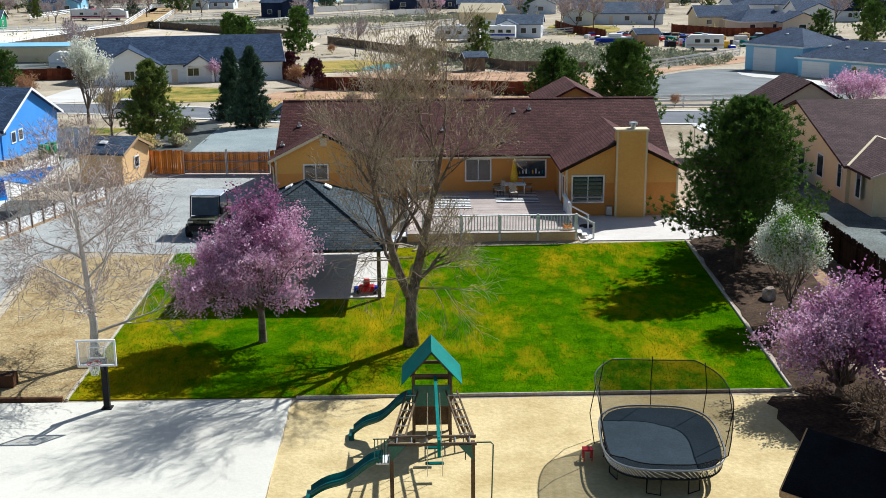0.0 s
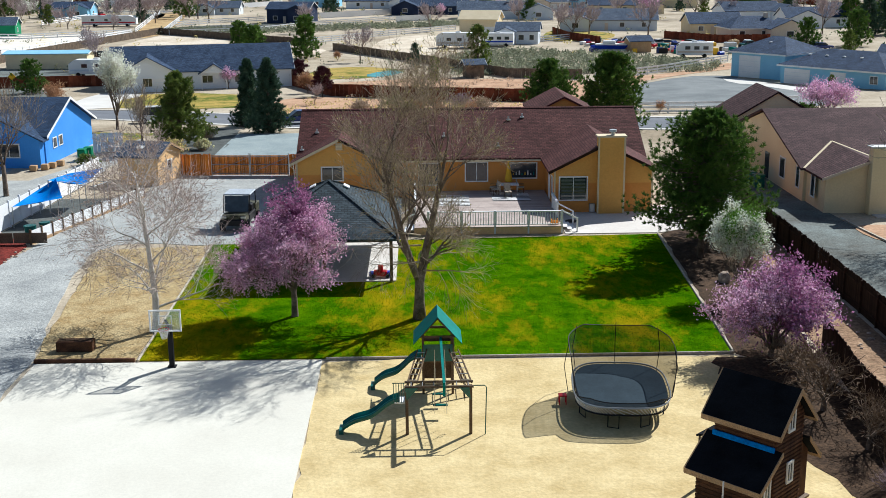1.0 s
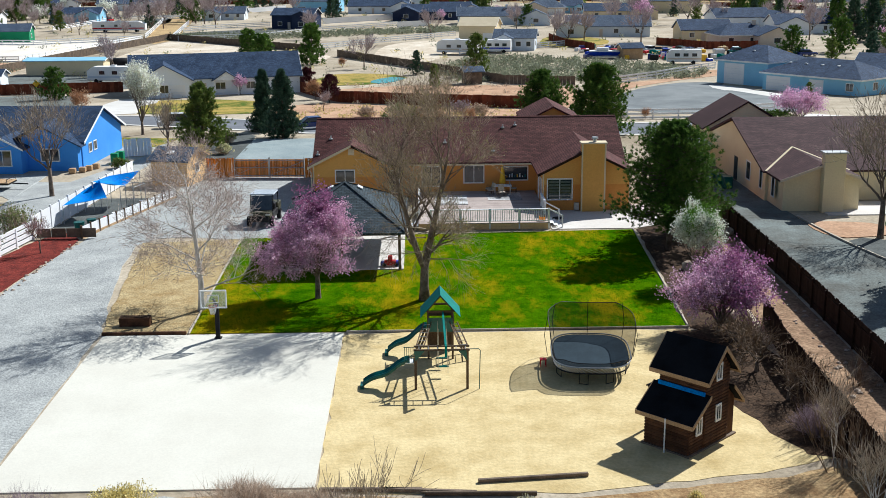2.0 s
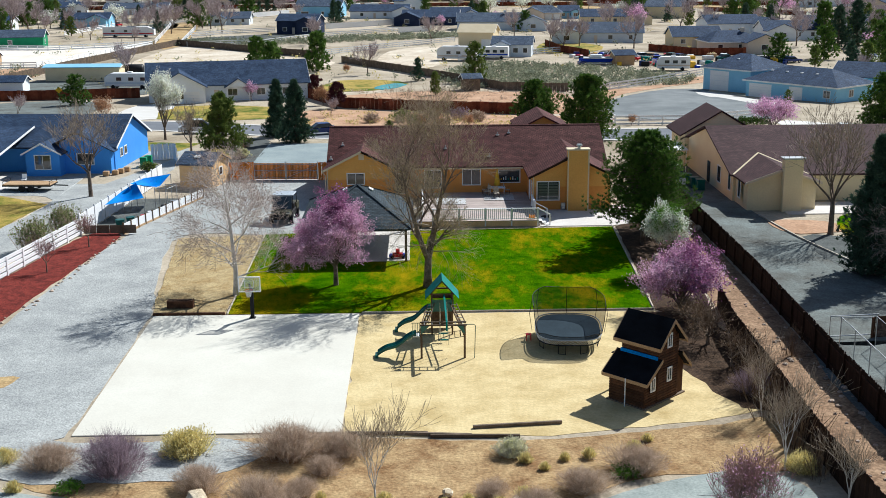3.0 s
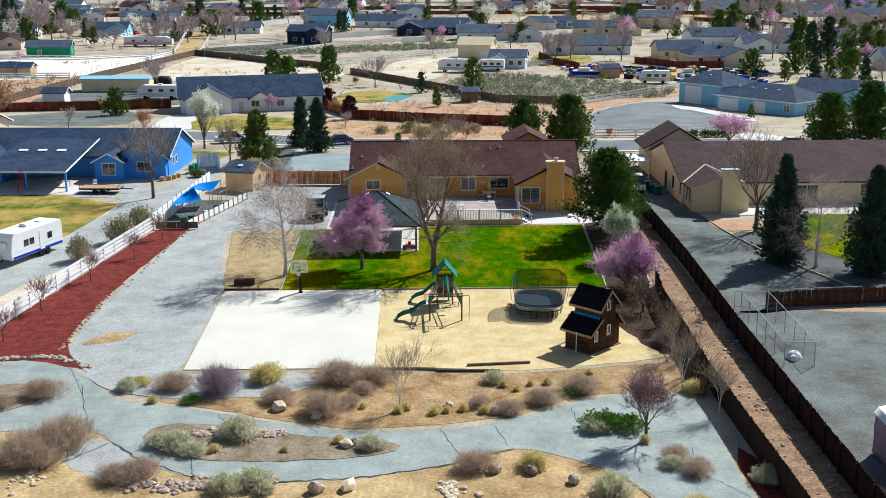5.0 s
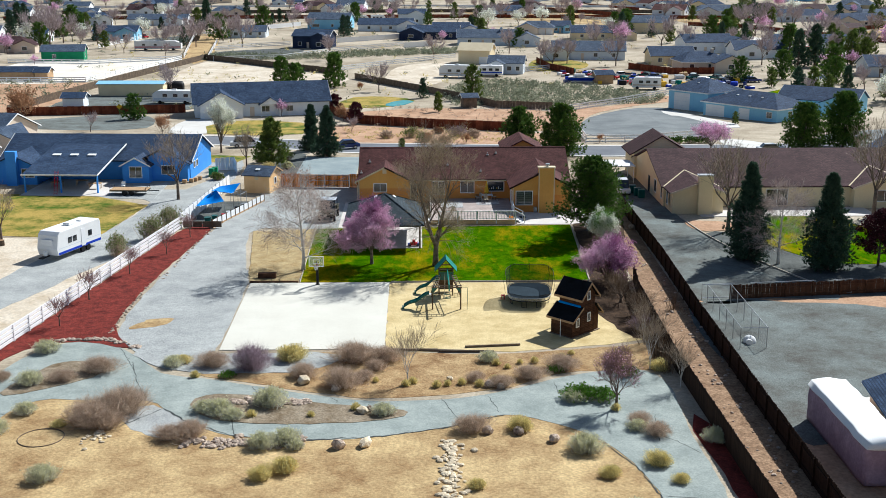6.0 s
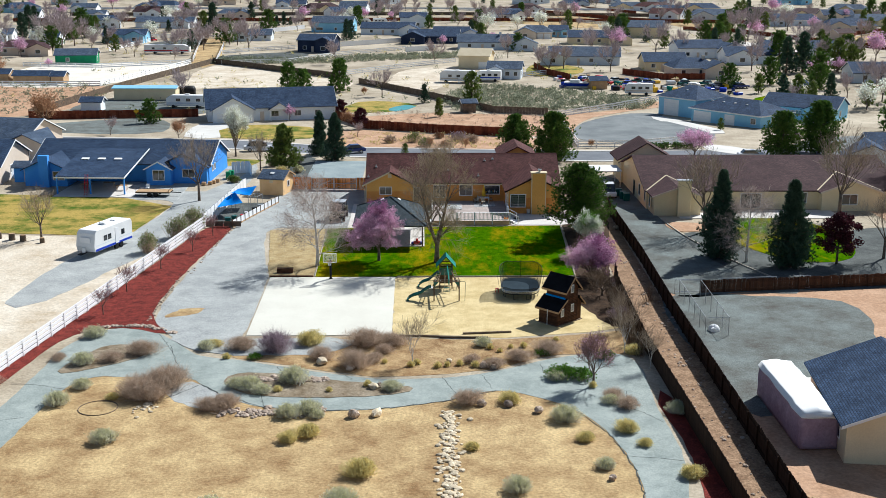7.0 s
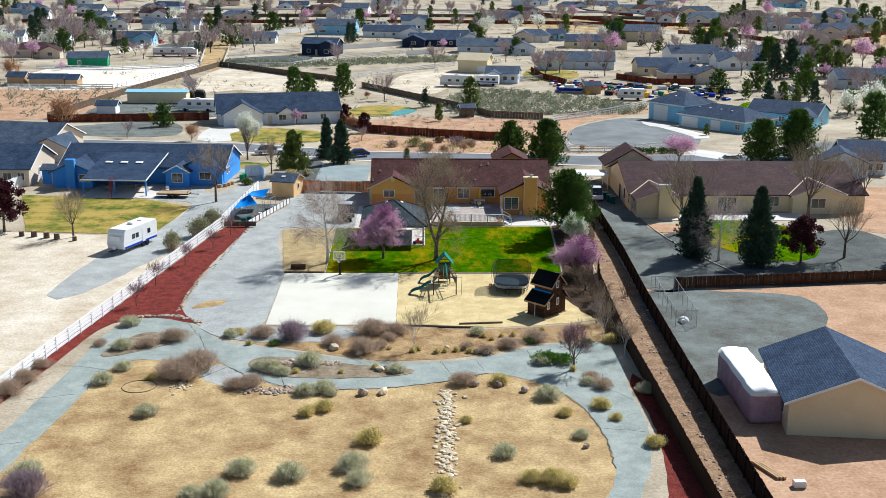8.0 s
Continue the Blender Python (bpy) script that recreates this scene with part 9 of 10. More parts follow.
gable_house("house", "grey house with a blue-grey roof", 73.4, 105.8, 7.1, 11, -12, GREY_WALL, SLATE_ROOF, 2.7, wing=(-4,8,4))
plant(far_pine, (-37.4, 228.7, 7.5), (-23.4, 224.2, 8.8), (-79.4, 388.0, 9.8), (-150.6, 438.7, 11.1), (-140.1, 413.3, 9.2), (33.5, 351.3, 6.7), (85.2, 456.7, 7.0), (94.5, 241.5, 7.9), (81.3, 234.4, 6.8), (-59.7, 166.2, 5.4), (93.4, 151.0, 9.9))
plant(far_pine, (2.0, 476.2, 6.3), (-83.1, 443.8, 5.5))
plant(far_spruce, (-32.4, 402.7, 8.8), (-30.9, 408.8, 8.1), (-172.8, 437.0, 12.6), (-167.5, 411.4, 10.7), (-174.6, 450.9, 11.5), (-95.1, 449.9, 13.3), (-92.2, 551.3, 9.2), (-1.4, 202.1, 4.8), (108.4, 271.5, 11.5), (114.5, 275.0, 12.7), (98.9, 205.4, 7.2), (117.3, 406.9, 6.7))
plant(far_spruce, (119.5, 368.7, 7.2), (127.6, 280.6, 7.0), (-114.7, 448.4, 5.6), (-121.0, 447.9, 5.0), (19.8, 431.2, 6.9), (-94.4, 429.5, 4.8), (-71.3, 490.0, 5.3), (-65.8, 498.7, 4.2), (-75.2, 462.4, 3.9), (-237.7, 626.0, 6.1), (-124.3, 379.6, 7.4), (89.4, 393.5, 6.5))
plant(far_olive, (1.7, 177.7, 4.4), (65.1, 455.2, 10.0), (21.1, 367.8, 9.3), (-5.1, 115.8, 2.1), (-242.3, 595.3, 11.0), (-241.8, 613.1, 9.8), (-207.7, 599.0, 8.0), (-63.6, 645.6, 4.5), (85.9, 222.1, 5.0), (58.8, 154.9, 2.6))
plant(far_bare, (-12.1, 215.1, 7.0), (-14.6, 142.6, 3.0), (-62.8, 146.0, 3.7), (-164.5, 382.4, 10.1), (-139.2, 357.9, 13.0), (-131.6, 346.3, 13.8), (-134.3, 370.9, 12.1), (-158.9, 412.0, 10.6), (-140.5, 464.6, 8.7), (-148.1, 566.3, 8.5), (-14.9, 503.1, 12.0), (-24.7, 538.2, 8.0))
plant(far_bare, (33.4, 276.3, 8.4), (36.1, 268.4, 9.2), (27.8, 322.2, 8.4), (83.9, 347.2, 11.3), (133.0, 402.1, 14.2), (136.3, 433.1, 11.0), (131.4, 327.7, 13.3), (31.8, 520.2, 9.3), (52.6, 522.1, 6.2), (70.8, 502.0, 12.1), (57.1, 323.8, 10.6), (56.0, 277.3, 9.4))
plant(far_bare, (42.5, 285.2, 7.7), (142.9, 308.2, 8.6), (15.7, 477.3, 8.0), (149.1, 363.0, 10.9), (-111.5, 486.6, 8.9), (-90.7, 582.9, 10.3), (-108.4, 448.9, 11.1), (-135.9, 294.3, 9.3), (-121.3, 346.9, 6.9), (2.4, 301.2, 7.9), (170.7, 470.6, 8.9), (-106.2, 336.4, 5.6))
plant(far_bare, (165.0, 329.5, 6.9), (-59.7, 559.5, 6.6), (121.2, 242.6, 7.2), (-29.8, 299.6, 7.9), (-72.9, 374.9, 10.7), (-65.0, 350.3, 11.3), (-191.2, 522.8, 8.1), (-151.6, 504.1, 6.2), (69.7, 358.3, 9.2))
plant(far_pink, (6.7, 372.0, 4.2), (25.8, 373.2, 5.2), (115.8, 264.0, 5.7), (119.3, 272.0, 5.4), (124.7, 272.2, 4.9), (-143.2, 313.1, 6.5), (-138.9, 323.6, 6.6), (66.3, 131.1, 2.6), (-117.9, 286.2, 3.0), (-31.3, 537.6, 6.4))
plant(far_pink, (-17.2, 538.9, 4.8), (83.2, 270.4, 3.4), (-30.8, 172.0, 3.4))
plant(far_white, (102.2, 190.0, 6.4), (90.8, 205.1, 5.0), (27.4, 441.8, 9.4), (-131.0, 528.4, 8.0), (-253.3, 637.1, 7.0), (131.0, 361.9, 4.8), (-138.3, 650.3, 7.6), (-0.5, 540.4, 5.7))
plant(far_rust, (-81.8, 135.8, 4.9), (-48.7, 141.5, 3.9), (-125.6, 261.3, 6.6), (-17.4, 162.6, 3.6), (28.0, 125.8, 1.7), (-0.9, 125.1, 2.2), (1.7, 121.2, 2.2), (5.5, 125.2, 2.0), (-16.7, 218.4, 2.2))
rail_fence("fence", "white rail fence round a paved yard", [(25.7, 125.8), (35.6, 126.0), (46.9, 133.2)], 1.3, 3, 3.0)
rail_fence("fence", "white rail fence along a lot", [(25.9, 127.4), (28.1, 177.5), (42.6, 191.2), (57.8, 208.4)], 1.3, 3, 3.0)
rail_fence("fence", "white rail fence along a pasture", [(8.3, 245.0), (35.3, 268.3)], 1.3, 3, 3.0)
rail_fence("fence", "white rail fence along a pasture", [(-27.3, 262.5), (-12.3, 282.6), (9.3, 307.3)], 1.3, 3, 3.0)
rail_fence("fence", "white rail fence along a sage lot", [(-66.2, 297.8), (-45.4, 304.5), (-31.8, 329.6), (-7.7, 356.1)], 1.3, 3, 3.0)
rail_fence("fence", "white rail fence along a lane", [(-72.3, 336.1), (-60.8, 350.5), (-48.9, 358.5)], 1.3, 3, 3.0)
rail_fence("fence", "white rail fence beside a dirt lane", [(-77.2, 306.7), (-93.1, 410.5)], 1.3, 3, 3.0)
rail_fence("fence", "white rail fence beside a dirt lane", [(-68.7, 301.4), (-78.0, 374.5)], 1.3, 3, 3.0)
rail_fence("fence", "white rail fence of a riding arena", [(-127.5, 291.1), (-101.8, 287.0), (-77.1, 301.0)], 1.3, 3, 3.0)
rail_fence("fence", "white rail fence of a riding arena", [(-118.3, 237.3), (-89.0, 237.1), (-76.7, 301.0)], 1.3, 3, 3.0)
rail_fence("fence", "white rail fence of a paddock", [(-115.1, 347.3), (-110.1, 391.6)], 1.3, 3, 3.0)
rail_fence("fence", "white rail fence of a paddock", [(-115.2, 415.1), (-85.0, 408.0)], 1.3, 3, 3.0)
rail_fence("fence", "white rail fence across the valley", [(17.4, 641.7), (49.3, 597.1), (86.6, 511.8), (104.3, 496.5)], 1.3, 3, 3.0)
rail_fence("fence", "white rail fence beside a lot", [(-202.2, 471.1), (-190.5, 472.0)], 1.3, 3, 3.0)
board_fence("fence", "red-brown board fence along the street", [(-87.4, 173.2), (-51.7, 178.0)], 1.8, RED_FENCE, single=False, width=0.7)
board_fence("fence", "red-brown board fence along the street", [(-21.8, 177.0), (-13.5, 157.6), (1.6, 149.0), (15.4, 143.5)], 1.8, RED_FENCE, single=False, width=0.7)
board_fence("fence", "brown board fence round a horse paddock", [(-88.9, 177.9), (-81.2, 237.4), (-69.6, 301.3), (-42.0, 272.9), (-26.9, 258.0)], 1.7, OLD_WOOD, single=False, width=0.7)
board_fence("fence", "brown board fence behind the sage lot", [(-19.5, 243.9), (-6.2, 222.4), (5.5, 202.4), (14.4, 184.6), (26.3, 181.2)], 1.6, OLD_WOOD, single=False, width=0.7)
board_fence("fence", "red-brown board fence round a lot", [(46.6, 657.9), (70.6, 610.7), (101.5, 549.8), (125.3, 515.2)], 1.8, RED_FENCE, single=False, width=0.7)
board_fence("fence", "red-brown board fence round a lot", [(120.6, 466.7), (140.8, 450.3), (158.2, 398.0), (175.7, 352.5)], 1.8, RED_FENCE, single=False, width=0.7)
board_fence("fence", "rust-coloured board fence round a lot", [(166.3, 390.1), (191.5, 437.1), (220.9, 467.0)], 1.8, RED_FENCE, single=False, width=0.7)
board_fence("fence", "red-brown board fence round a lot", [(56.8, 672.6), (85.2, 752.1), (103.4, 651.1), (123.7, 604.6)], 1.8, RED_FENCE, single=False, width=0.7)
board_fence("fence", "red-brown board fence round a lot", [(58.3, 269.3), (67.7, 254.5), (79.7, 255.0)], 1.8, RED_FENCE, single=False, width=0.7)
board_fence("fence", "dark board fence behind a yard", [(40.5, 253.4), (35.3, 268.3), (33.6, 288.2)], 1.8, RED_FENCE, single=False, width=0.7)
board_fence("fence", "solid white vinyl fence", [(-32.7, 369.6), (-8.1, 392.7), (23.7, 418.7)], 1.8, VINYL, single=False, width=0.5)
board_fence("fence", "solid white vinyl fence", [(-7.6, 346.6), (3.1, 354.3)], 1.8, VINYL, single=False, width=0.5)
board_fence("fence", "solid white vinyl fence", [(-88.5, 429.9), (-70.4, 444.8), (-56.2, 471.5)], 1.8, VINYL, single=False, width=0.5)
board_fence("fence", "solid white vinyl fence beside the blue house's yard", [(-66.3, 82.3), (-63.7, 94.1)], 1.8, VINYL, single=False, width=0.5)
far_patch("pale sand of a riding arena", ARENA, 0.05, [(-125.1, 280.7), (-115.1, 299.0), (-76.4, 297.3), (-89.7, 239.8), (-118.7, 238.6)])
far_patch("tan dirt horse paddock", PALE_DIRT, 0.04, [(-68.4, 228.8), (-67.5, 294.0), (-45.5, 272.7), (-33.1, 250.4), (-37.5, 230.0), (-54.0, 235.8)])
far_patch("tan dirt lane between fences", FIELD, 0.05, [(-76.7, 301.0), (-92.1, 410.6), (-83.8, 411.1), (-68.1, 301.4)])
far_patch("grey paved turning circle off the street", COURTYARD, 0.05, [(27.6, 139.1), (29.9, 159.0), (36.0, 174.0), (45.5, 183.6), (52.6, 181.9), (50.1, 172.5), (57.5, 156.9), (50.2, 133.3), (36.8, 132.9)])
far_patch("concrete apron before garage doors", CONCRETE, 0.07, [(51.4, 179.1), (59.5, 154.9), (55.0, 148.8), (48.8, 172.5)])
far_patch("concrete drive of the house across the street", CONCRETE, 0.05, [(-49.3, 165.5), (-42.4, 163.8), (-41.0, 141.8), (-47.9, 143.5)])
far_patch("patchy front lawn across the street", LAWN_PALE, 0.05, [(-42.4, 163.8), (-25.3, 160.3), (-23.5, 140.4), (-40.5, 141.8)])
far_patch("turquoise covered pool in a garden", WATER, 0.08, [(-10.1, 191.6), (-6.0, 197.8), (-3.4, 194.8), (-7.9, 186.8)])
far_patch("yellowed lawn beside a pool", LAWN_PALE, 0.05, [(-20.8, 186.4), (-17.5, 203.7), (-8.9, 204.0), (-3.1, 196.8), (-9.9, 185.8)])
far_patch("bright green back lawn", LAWN, 0.05, [(78.2, 204.7), (88.0, 218.6), (92.8, 214.1), (87.9, 202.9)])
far_patch("bare tan pasture inside fences", PALE_DIRT, 0.04, [(-11.5, 251.3), (-6.8, 279.5), (7.9, 292.3), (6.8, 252.0), (-0.1, 227.6), (-9.5, 231.0)])
far_patch("bare tan pasture inside fences", FIELD, 0.05, [(13.5, 622.5), (29.1, 669.5), (81.5, 589.2), (105.8, 504.9), (88.9, 471.7), (43.6, 521.3)])
far_patch("grey gravel yard beside a house", DARK_GRAVEL, 0.05, [(-71.9, 327.3), (-45.4, 344.4), (-43.3, 322.6), (-64.0, 301.6)])
far_patch("grey gravel yard beside a house", DARK_GRAVEL, 0.05, [(-108.8, 386.1), (-92.6, 410.5), (-87.3, 373.9), (-104.3, 375.5)])
far_patch("bare dirt lot behind fences", FIELD, 0.05, [(123.5, 528.3), (154.7, 564.7), (158.4, 518.0), (131.7, 467.5)])
far_patch("bare dirt lot behind fences", FIELD, 0.05, [(172.9, 399.0), (199.4, 444.3), (220.9, 467.0), (177.7, 357.3)])
far_patch("yellowed back lawn behind a house", LAWN_PALE, 0.05, [(29.7, 265.0), (36.0, 302.9), (48.5, 288.9), (44.1, 268.7)])
far_patch("pale concrete road between houses", PATIO, 0.04, [(128.1, 401.8), (138.5, 350.4), (144.4, 273.1), (138.3, 257.4), (130.1, 323.5), (119.9, 379.1)])
far_patch("bare pale lot beside houses", PALE_DIRT, 0.03, [(-52.4, 235.9), (-44.6, 264.8), (-23.1, 250.8), (-25.1, 230.4)])
far_patch("pale concrete drive off the street", CONCRETE, 0.06, [(50.7, 130.7), (56.3, 122.6), (54.3, 115.1), (48.2, 122.4)])
far_patch("weedy green strip", LAWN_PALE, 0.05, [(151.1, 656.4), (205.3, 643.0), (229.3, 587.4), (249.4, 539.4), (307.7, 687.3), (235.7, 797.8), (169.3, 746.2)])

far_patch("reddish dirt lot beyond the street", RED_DIRT, 0.035, [(-170, 178), (-92, 178), (-84, 230), (-96, 236), (-124, 236), (-175, 232)])
far_patch("brown dirt verge beyond the street", RED_DIRT, 0.035, [(-20, 129), (-4, 124.5), (22, 122.5), (24, 138), (14, 142), (0, 147), (-14, 155), (-20, 152)])
far_patch("brown dirt garden inside a board fence", RED_DIRT, 0.035, [(-3, 184), (14, 182), (25, 178), (25, 146), (14, 146), (2, 151), (-12, 160), (-18, 174)])
far_patch("brown dirt beside a paved circle", RED_DIRT, 0.04, [(26.2, 130), (28.4, 176), (43, 189), (57, 206), (60, 200), (46, 187), (36, 177), (29.5, 160), (27.4, 139)])
far_patch("grey gravel yard behind a board fence", SIDE_GRAVEL, 0.04, [(-80, 182), (-52, 182), (-50, 200), (-64, 208), (-82, 206)])
far_patch("grey paved front drive beside the street", COURTYARD, 0.04, [(64, 122), (70, 136), (88, 146), (108, 142), (104, 128), (84, 121)])
far_patch("grey gravel front drive", SIDE_GRAVEL, 0.04, [(-86, 158), (-72, 172), (-58, 172), (-54, 152), (-66, 148)])

# white house across the street
nh = gable_house("house", "white house with slate roof and two garage doors", -35.8, 178.0, 27.5, 12.0, 12, WHITE_WALL, SLATE_ROOF, 3.0, 0.56, ((0.02, 1.6), (0.2, 1.4), (0.36, 1.2)), 0, 0.5, wing=(-8.5, 8.5, 3.0))
for gx in (-10.6, -6.6):
    g = part("garage_door", cube(gx - 1.35, -9.06, -0.1, gx + 1.35, -9.004, 2.2), WHITE, nh)
    for k in range(1, 4):
        part("panel_groove", cube(gx - 1.3, -9.072, k * 0.55 - 0.1, gx + 1.3, -9.062, k * 0.55 - 0.06), GREY_WALL, g)
part("porch_gable", prism(bmesh.new(), [(-0.5, -7.2, 2.6), (3.5, -7.2, 2.6), (1.5, -7.2, 3.9)], (0, 4, 0)), WHITE_WALL, nh)
bm = bmesh.new()
for s in (-1, 1):
    slab(bm, [(1.5 + s * 2.4, -7.5, 2.55), (1.5, -7.5, 4.1), (1.5, -2, 4.1), (1.5 + s * 2.4, -2, 2.55)], 0.14)
part("porch_roof", bm, SLATE_ROOF, nh)
for x in (-0.4, 3.4):
    part("porch_post", bevelled(cube(x - 0.12, -7.2, -0.1, x + 0.12, -6.96, 2.6), 0.01), WHITE, nh)

# pale blue house with three garages
pb = gable_house("house", "pale blue house with slate roof and white garage doors", 66.6, 168.4, 18.0, 11.0, -52, TEAL_WALL, SLATE_ROOF, 2.9, 0.4, ((0.4, 1.2),), 0, 0.5, door=False, hip=5.2)
pt = gable_house("garage", "tall pale blue garage with a slate roof", 59.5, 183.0, 10.5, 11.0, -52, TEAL_WALL, SLATE_ROOF, 4.2, 0.4, (), 0, 0.5, category="garage", door=False, hip=4.6)
for own, gx, w, h, yf in ((pb, -6.0, 4.6, 2.3, -5.5), (pb, 1.2, 2.6, 2.3, -5.5), (pt, -1.6, 4.2, 3.6, -5.5)):
    g = part("garage_door", cube(gx - w / 2, yf - 0.06, -0.1, gx + w / 2, yf - 0.004, h), WHITE, own)
    for k in range(1, 4):
        part("panel_groove", cube(gx - w / 2 + 0.05, yf - 0.072, k * h / 4, gx + w / 2 - 0.05, yf - 0.062, k * h / 4 + 0.03), GREY_WALL, g)
for own, x in ((pb, -6), (pb, -3), (pb, 0), (pb, 3), (pt, 0)):
    z = (2.9 if own is pb else 4.2) + 0.4 * 3.4
    part("roof_vent", bevelled(cube(x - 0.25, -2.4, z - 0.1, x + 0.25, -1.9, z + 0.22), 0.04), WHITE, own)
gable_house("house", "pale blue house with a white-trimmed garage wing", 83.5, 177.5, 16.0, 10.0, -35, TEAL_WALL, SLATE_ROOF, 2.9, 0.42, ((-0.3, 1.4), (0.0, 1.2)), 1, 0.5, wing=(5.0, 6.0, 3.0))


def camper(label, x, y, turn, long, stripe, tall=3.0):
    c = thing("camper", label, "camper", "parked campers", m=pose(x, y, gz(y), 0, 0, turn))
    L = long / 2
    b = bmesh.new()
    prism(b, [(-L, -1.2, 0.5), (-L, -1.2, tall), (L * 0.75, -1.2, tall), (L, -1.2, tall * 0.75), (L, -1.2, 0.5)], (0, 2.4, 0))
    part("body", bevelled(b, 0.08), WHITE, c)
    for q in (-0.6, -0.1, 0.4):
        for s in (-1, 1):
            part("window", bevelled(cube(q * L - 0.5, s * 1.215 - 0.015, 1.6, q * L + 0.5, s * 1.215 + 0.015, 2.25), 0.01), GLASS, c)
    for s in (-1, 1):
        part("stripe", cube(-L + 0.05, s * 1.213 - 0.012, 1.0, L * 0.95, s * 1.213 + 0.012, 1.32), stripe, c)
    part("windscreen", beam((L * 0.90, 0, tall * 0.88), (L * 0.99, 0, tall * 0.76), 2.1, 0.05), GLASS, c)
    part("roof_unit", bevelled(cube(-0.5, -0.4, tall, 0.5, 0.4, tall + 0.25), 0.05), WHITE, c)
    for q in (-0.55, 0.65):
        for s in (-1.1, 1.1):
            part("wheel", tube(bmesh.new(), [(q * L, s - 0.12, 0.4), (q * L, s + 0.12, 0.4)], 0.4, 12), BLACK, c)
    return c


camper("large white and brown motorhome beside a barn", 8.0, 247.0, 168, 9.5, TAN_WALL, 3.4)
camper("white camper trailer beside a barn", 17.0, 250.0, 170, 7.0, BLUE)
camper("white motorhome with a brown stripe", 53.8, 218.6, 172, 7.0, TAN_WALL)
camper("white travel trailer behind a house", -57.0, 193.5, 175, 9.5, GREY_WALL)
camper("white camper in a far lot", 62.0, 560.0, 5, 8.0, GREY_WALL)
camper("white camper in a far lot", 105.0, 470.0, 15, 7.0, GREY_WALL)
camper("white camper in a far lot", -30.0, 500.0, 5, 7.0, GREY_WALL)
camper("white camper in a far lot", -22.0, 505.0, 5, 7.0, GREY_WALL)
bus = camper("long red and white bus behind a board fence", -92.0, 338.0, 0, 16.0, RED, 3.2)
tank = thing("water_tank", "black round-ended tank trailer", "tank")
part("tank", tube(bmesh.new(), [(-64.0, 214, -1.2), (-63.7, 214, -1.2), (-59.3, 214, -1.2), (-59.0, 214, -1.2)], [0.9, 1.4, 1.4, 0.9], 16), BLACK, tank, smooth=True)
part("chassis", cube(-64, 213.3, -2.6, -59, 214.7, -2.2), BLACK, tank)
boat = thing("boat", "white and blue motor boat on a trailer", "boat", m=pose(39.5, 233.5, -2.5, 0, 0, -8))
part("hull", prism(bmesh.new(), [(-3.2, -1.1, 1.3), (-3.0, -0.7, 0.5), (3.0, -0.5, 0.5), (4.0, -1.1, 1.4)], (0, 2.2, 0)), BLUE, boat)
part("deck", bevelled(cube(-3.1, -1.15, 1.3, 3.4, 1.15, 1.55), 0.08), WHITE, boat)
part("cover", bevelled(cube(-1.6, -0.8, 1.55, 1.2, 0.8, 2.2), 0.25, 2), WHITE, boat)
part("trailer_frame", cube(-3, -0.8, 0.1, 3.4, 0.8, 0.4), STEEL, boat)
# open gazebo far off
fg = thing("gazebo", "small white octagonal gazebo on a green lawn", "gazebo", m=pose(96.7, 220, -2.6))
part("roof", tube(bmesh.new(), [(0, 0, 2.5), (0, 0, 4.1)], [2.4, 0.1], 8), SLATE_ROOF, fg)
for k in range(8):
    part("post", bar((2 * math.cos(k * 0.785), 2 * math.sin(k * 0.785), 0), (2 * math.cos(k * 0.785), 2 * math.sin(k * 0.785), 2.5), 0.07), WHITE, fg)
sgn = thing("road_sign", "yellow diamond road sign on a post", "sign")
part("post", bar((-62.4, 166, -2.5), (-62.4, 166, 0.2), 0.05), STEEL, sgn)
sp_ = part("plate", bevelled(cube(-0.42, -0.02, -0.42, 0.42, 0.02, 0.42), 0.01), mat("sign_yellow", (0.8, 0.45, 0.02), (0.85, 0.5, 0.03), 2, 0.3, 0.4, 0), sgn)
sp_.matrix_basis = pose(-62.4, 165.93, 0.3, 0, 45, 0)

# things standing about in the cluttered lot
rng_ = np.random.default_rng(91)
COL = [RED, BLUE, WHITE, BLACK, GREEN_PLASTIC, STEEL, TAN_WOOD, CAR_WHITE, CAR_BLUE, YELLOW, TEAL]
JUNK = [part("crate", bevelled(cube(-0.8, -0.6, 0, 0.8, 0.6, 1.0), 0.12, 1), c_, None) for c_ in COL]
for i in range(90):
    x, y = rng_.uniform(36, 82), rng_.uniform(232, 262)
    y = y - (x - 36) * 0.35
    o = new("crate", JUNK[i % len(JUNK)].data)
    s = rng_.uniform(0.5, 1.6)
    o.matrix_basis = pose(x, y, gz(y), 0, 0, rng_.uniform(0, 180)) @ Matrix.Diagonal((s, s, rng_.uniform(0.5, 1.4), 1))
    tagged(o, "stored box or bin in a cluttered yard", "box", "clutter in the yard")
for o in JUNK:
    bpy.data.objects.remove(o)
for i in range(16):
    x = rng_.uniform(40, 86)
    y = 250 - (x - 36) * 0.35 + rng_.normal(0, 6)
    car("parked_car", "car parked in a cluttered yard", x, y, rng_.uniform(0, 180), COL[int(rng_.integers(0, 9))], 4.6, 1.45, "cars in the cluttered yard")
for x, y in ((-110, 395), (-70, 440), (90, 300), (130, 330), (160, 290), (60, 390), (-20, 460), (-160, 420), (40, 430), (200, 360), (-230, 470), (120, 420)):
    car("parked_car", "car parked by a distant house", x, y, x * 7, (CAR_WHITE, BLACK, RED, CAR_BLUE)[int(abs(x)) % 4])


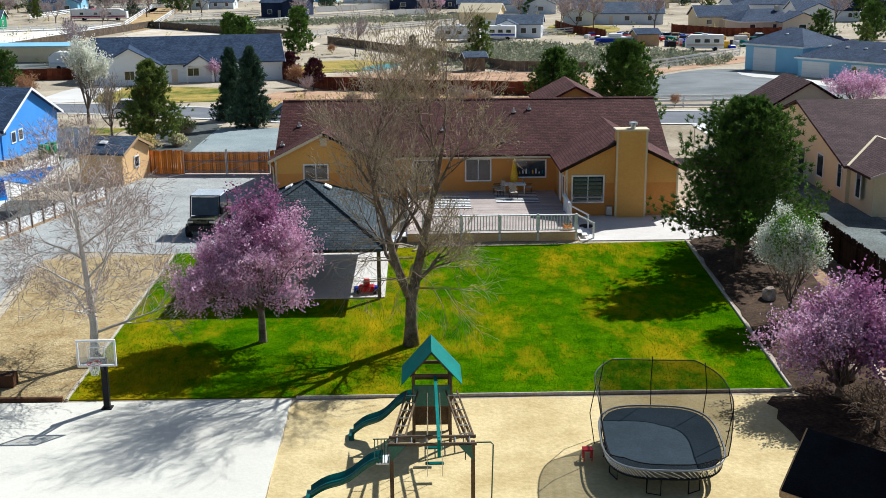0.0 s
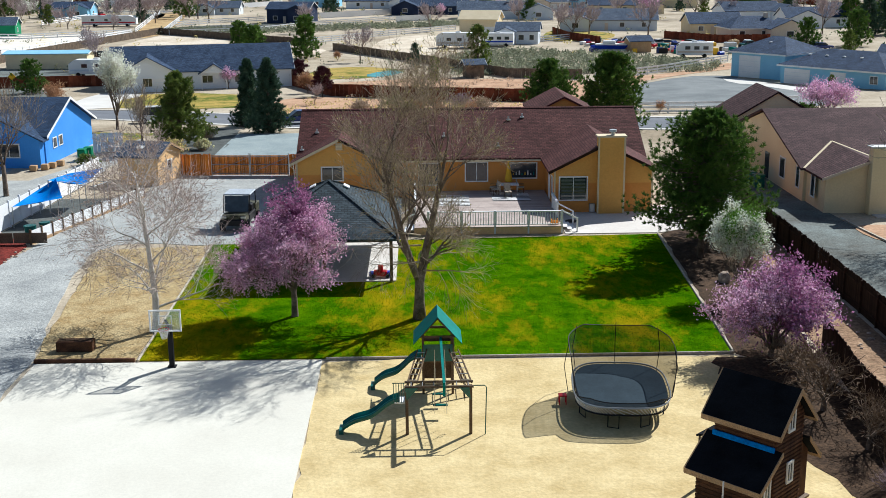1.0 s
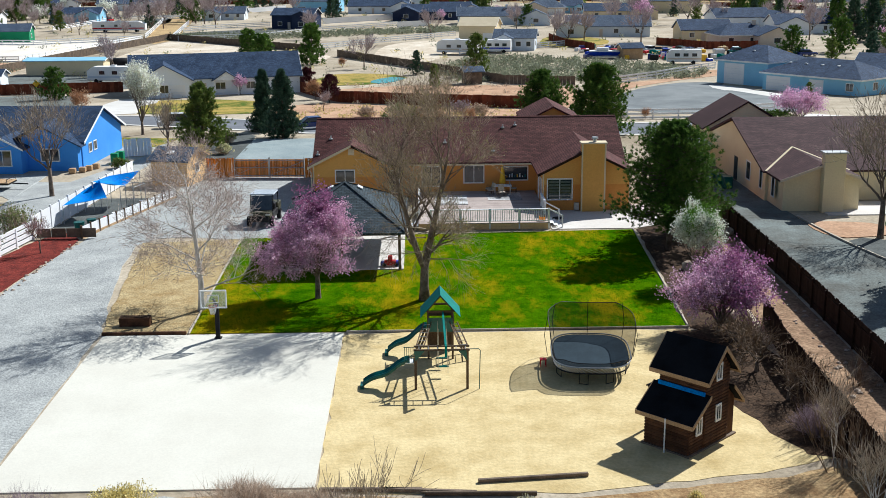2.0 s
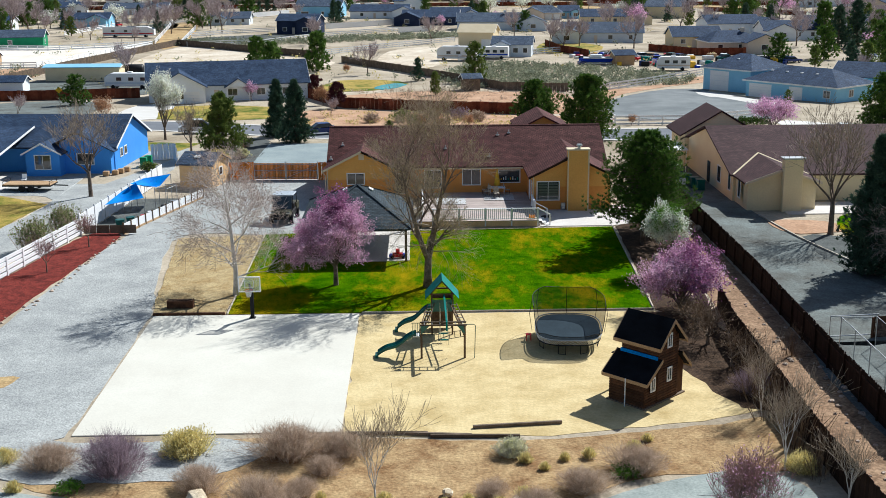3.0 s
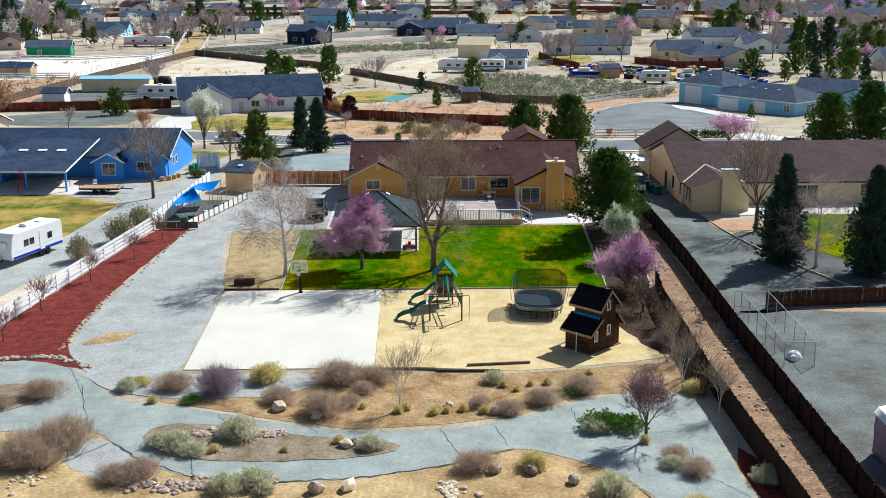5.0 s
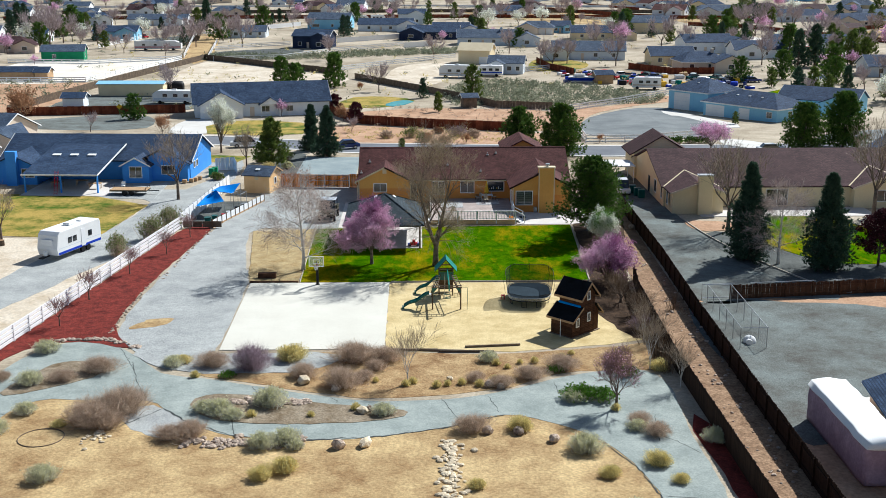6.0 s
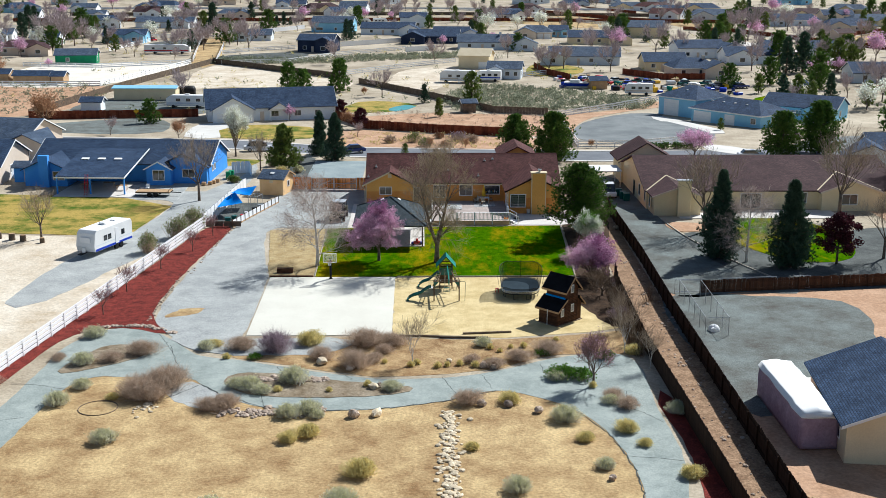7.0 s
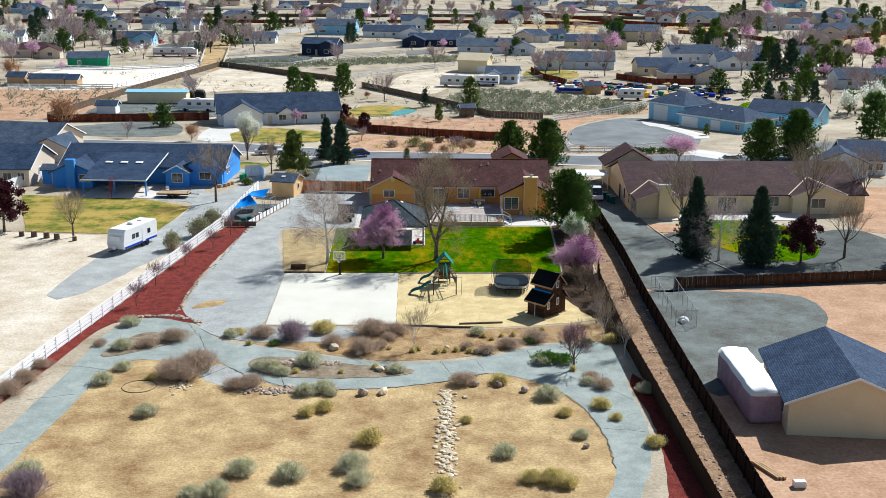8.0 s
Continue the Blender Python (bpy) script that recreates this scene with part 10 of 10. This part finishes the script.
def brush(name, label, ring, n, size, material, per=26, seed=1):
    """Low brush over a lot: countless tufts in one mesh."""
    rng = np.random.default_rng(seed)
    ring = np.array(ring, float)
    lo, hi = ring.min(0), ring.max(0)
    c = []
    while len(c) < n:
        p = rng.uniform(lo, hi)
        if inside(ring, *p):
            c.append((p[0], p[1], gz(p[1]) + 0.25 * size + (max(0, p[1] - 620) * 0.03)))
    c = np.array(c)
    k = rng.integers(0, n, n * per)
    p = c[k] + rng.normal(0, 1, (n * per, 3)) * np.array([0.32, 0.32, 0.19]) * size
    v, f = flakes(rng, p, n * per, 0.13 * size, 0.01)
    return tagged(cloud(name, v, f, material), label, "brush", kind="stuff")


brush("sagebrush_lot", "grey-green sagebrush over an open lot", [(6, 188), (50, 190), (56, 204), (40, 226), (20, 240), (8, 232), (2, 205)], 900, 1.5, FAR_SAGE, 34, 1)
brush("sagebrush_lot", "grey-green sagebrush over an open lot", [(-72, 300), (-40, 300), (20, 326), (16, 345), (-20, 330), (-44, 316), (-70, 320)], 800, 1.8, FAR_SAGE, 24, 2)
brush("sagebrush_lot", "sparse sagebrush over reddish dirt", [(-150, 175), (-95, 180), (-80, 215), (-100, 250), (-170, 250)], 420, 1.5, FAR_SAGE, 30, 3)
brush("sagebrush_lot", "sagebrush on the far slope", [(150, 520), (420, 480), (700, 800), (600, 1000), (200, 900)], 2200, 2.4, FAR_SAGE, 10, 4)
brush("sagebrush_lot", "sparse dry weeds beside the street", [(-20, 128), (24, 124), (26, 138), (10, 148), (-16, 150)], 160, 0.9, RABBIT, 24, 5)
brush("dry_weeds", "dry weeds along the street fence", [(-12, 152), (20, 150), (28, 180), (0, 186), (-14, 186)], 200, 0.9, BRUSH, 24, 6)
brush("dry_weeds", "dry weeds on open dirt", [(-60, 182), (-24, 186), (-20, 230), (-60, 260), (-80, 240)], 160, 1.0, RABBIT, 20, 7)

# houses and trees of the farther streets
WALLS, ROOFS = [WHITE_WALL, TAN_WALL, GREY_WALL, CREAM_WALL, TEAL_WALL], [SLATE_ROOF, GREY_ROOF, PLUM_ROOF, SLATE_ROOF, BROWN_ROOF]
for i in range(40):
    row = i % 6
    y = 560 + row * 62 + rng_.uniform(-12, 12)
    x = -330 + (i // 6) * 92 + rng_.uniform(-22, 22) + row * 9
    gable_house("house", "distant single-storey house with a shingle roof", x, y, rng_.uniform(16, 24), 11, rng_.uniform(-40, 70), WALLS[int(rng_.integers(0, 5))], ROOFS[int(rng_.integers(0, 5))], 3.0, 0.45, ((-0.25, 1.6), (0.2, 1.4)), 0, 0.5, "distant houses", wing=(rng_.uniform(-5, 5), 8, 4), door=False, hip=4.0 * (i % 2)).location.z = gz(y) + max(0, y - 620) * 0.03
kinds = [far_pine, far_bare, far_bare, far_bare, far_olive, far_bare, far_pink, far_bare, far_white, far_bare, far_spruce]
for i in range(330):
    y = 300 + 520 * rng_.random() ** 0.8
    x = rng_.uniform(-0.44, 0.44) * (y + 90)
    if abs(x) < 70 and y < 430:
        x = math.copysign(75 + 90 * rng_.random(), x)
    plant(kinds[int(rng_.integers(0, len(kinds)))], (round(x, 1), round(y, 1), rng_.uniform(5, 10)))
for i in range(9):
    y = 520 + i * 55
    board_fence("fence", "distant brown board fence between lots", [(-0.4 * y + 40 * math.sin(i * 2.1), y), (0.05 * y * math.cos(i), y + 14), (0.42 * y, y - 10)], 1.8, (RED_FENCE, OLD_WOOD, VINYL)[i % 3], single=False, width=1.2)
for i in range(30):
    y = 270 + 330 * rng_.random()
    plant((far_pine, far_bare, far_olive)[i % 3], (round(rng_.uniform(0.2, 0.42) * (y + 90), 1), round(y, 1), rng_.uniform(7, 11)))
for i in range(22):
    y = 195 + 150 * rng_.random()
    plant((far_bare, far_olive, far_bare, far_pine)[i % 4], (round(rng_.uniform(0.30, 0.42) * (y + 90), 1), round(y, 1), rng_.uniform(5, 9)))
brush("dry_weeds", "scattered dry weeds over the open lots", [(-260, 200), (260, 200), (380, 640), (-380, 640)], 700, 1.6, RABBIT, 20, 8)
brush("dry_weeds", "scattered grey brush over the open lots", [(-200, 180), (230, 180), (380, 640), (-380, 640)], 1100, 1.7, FAR_SAGE, 18, 9)
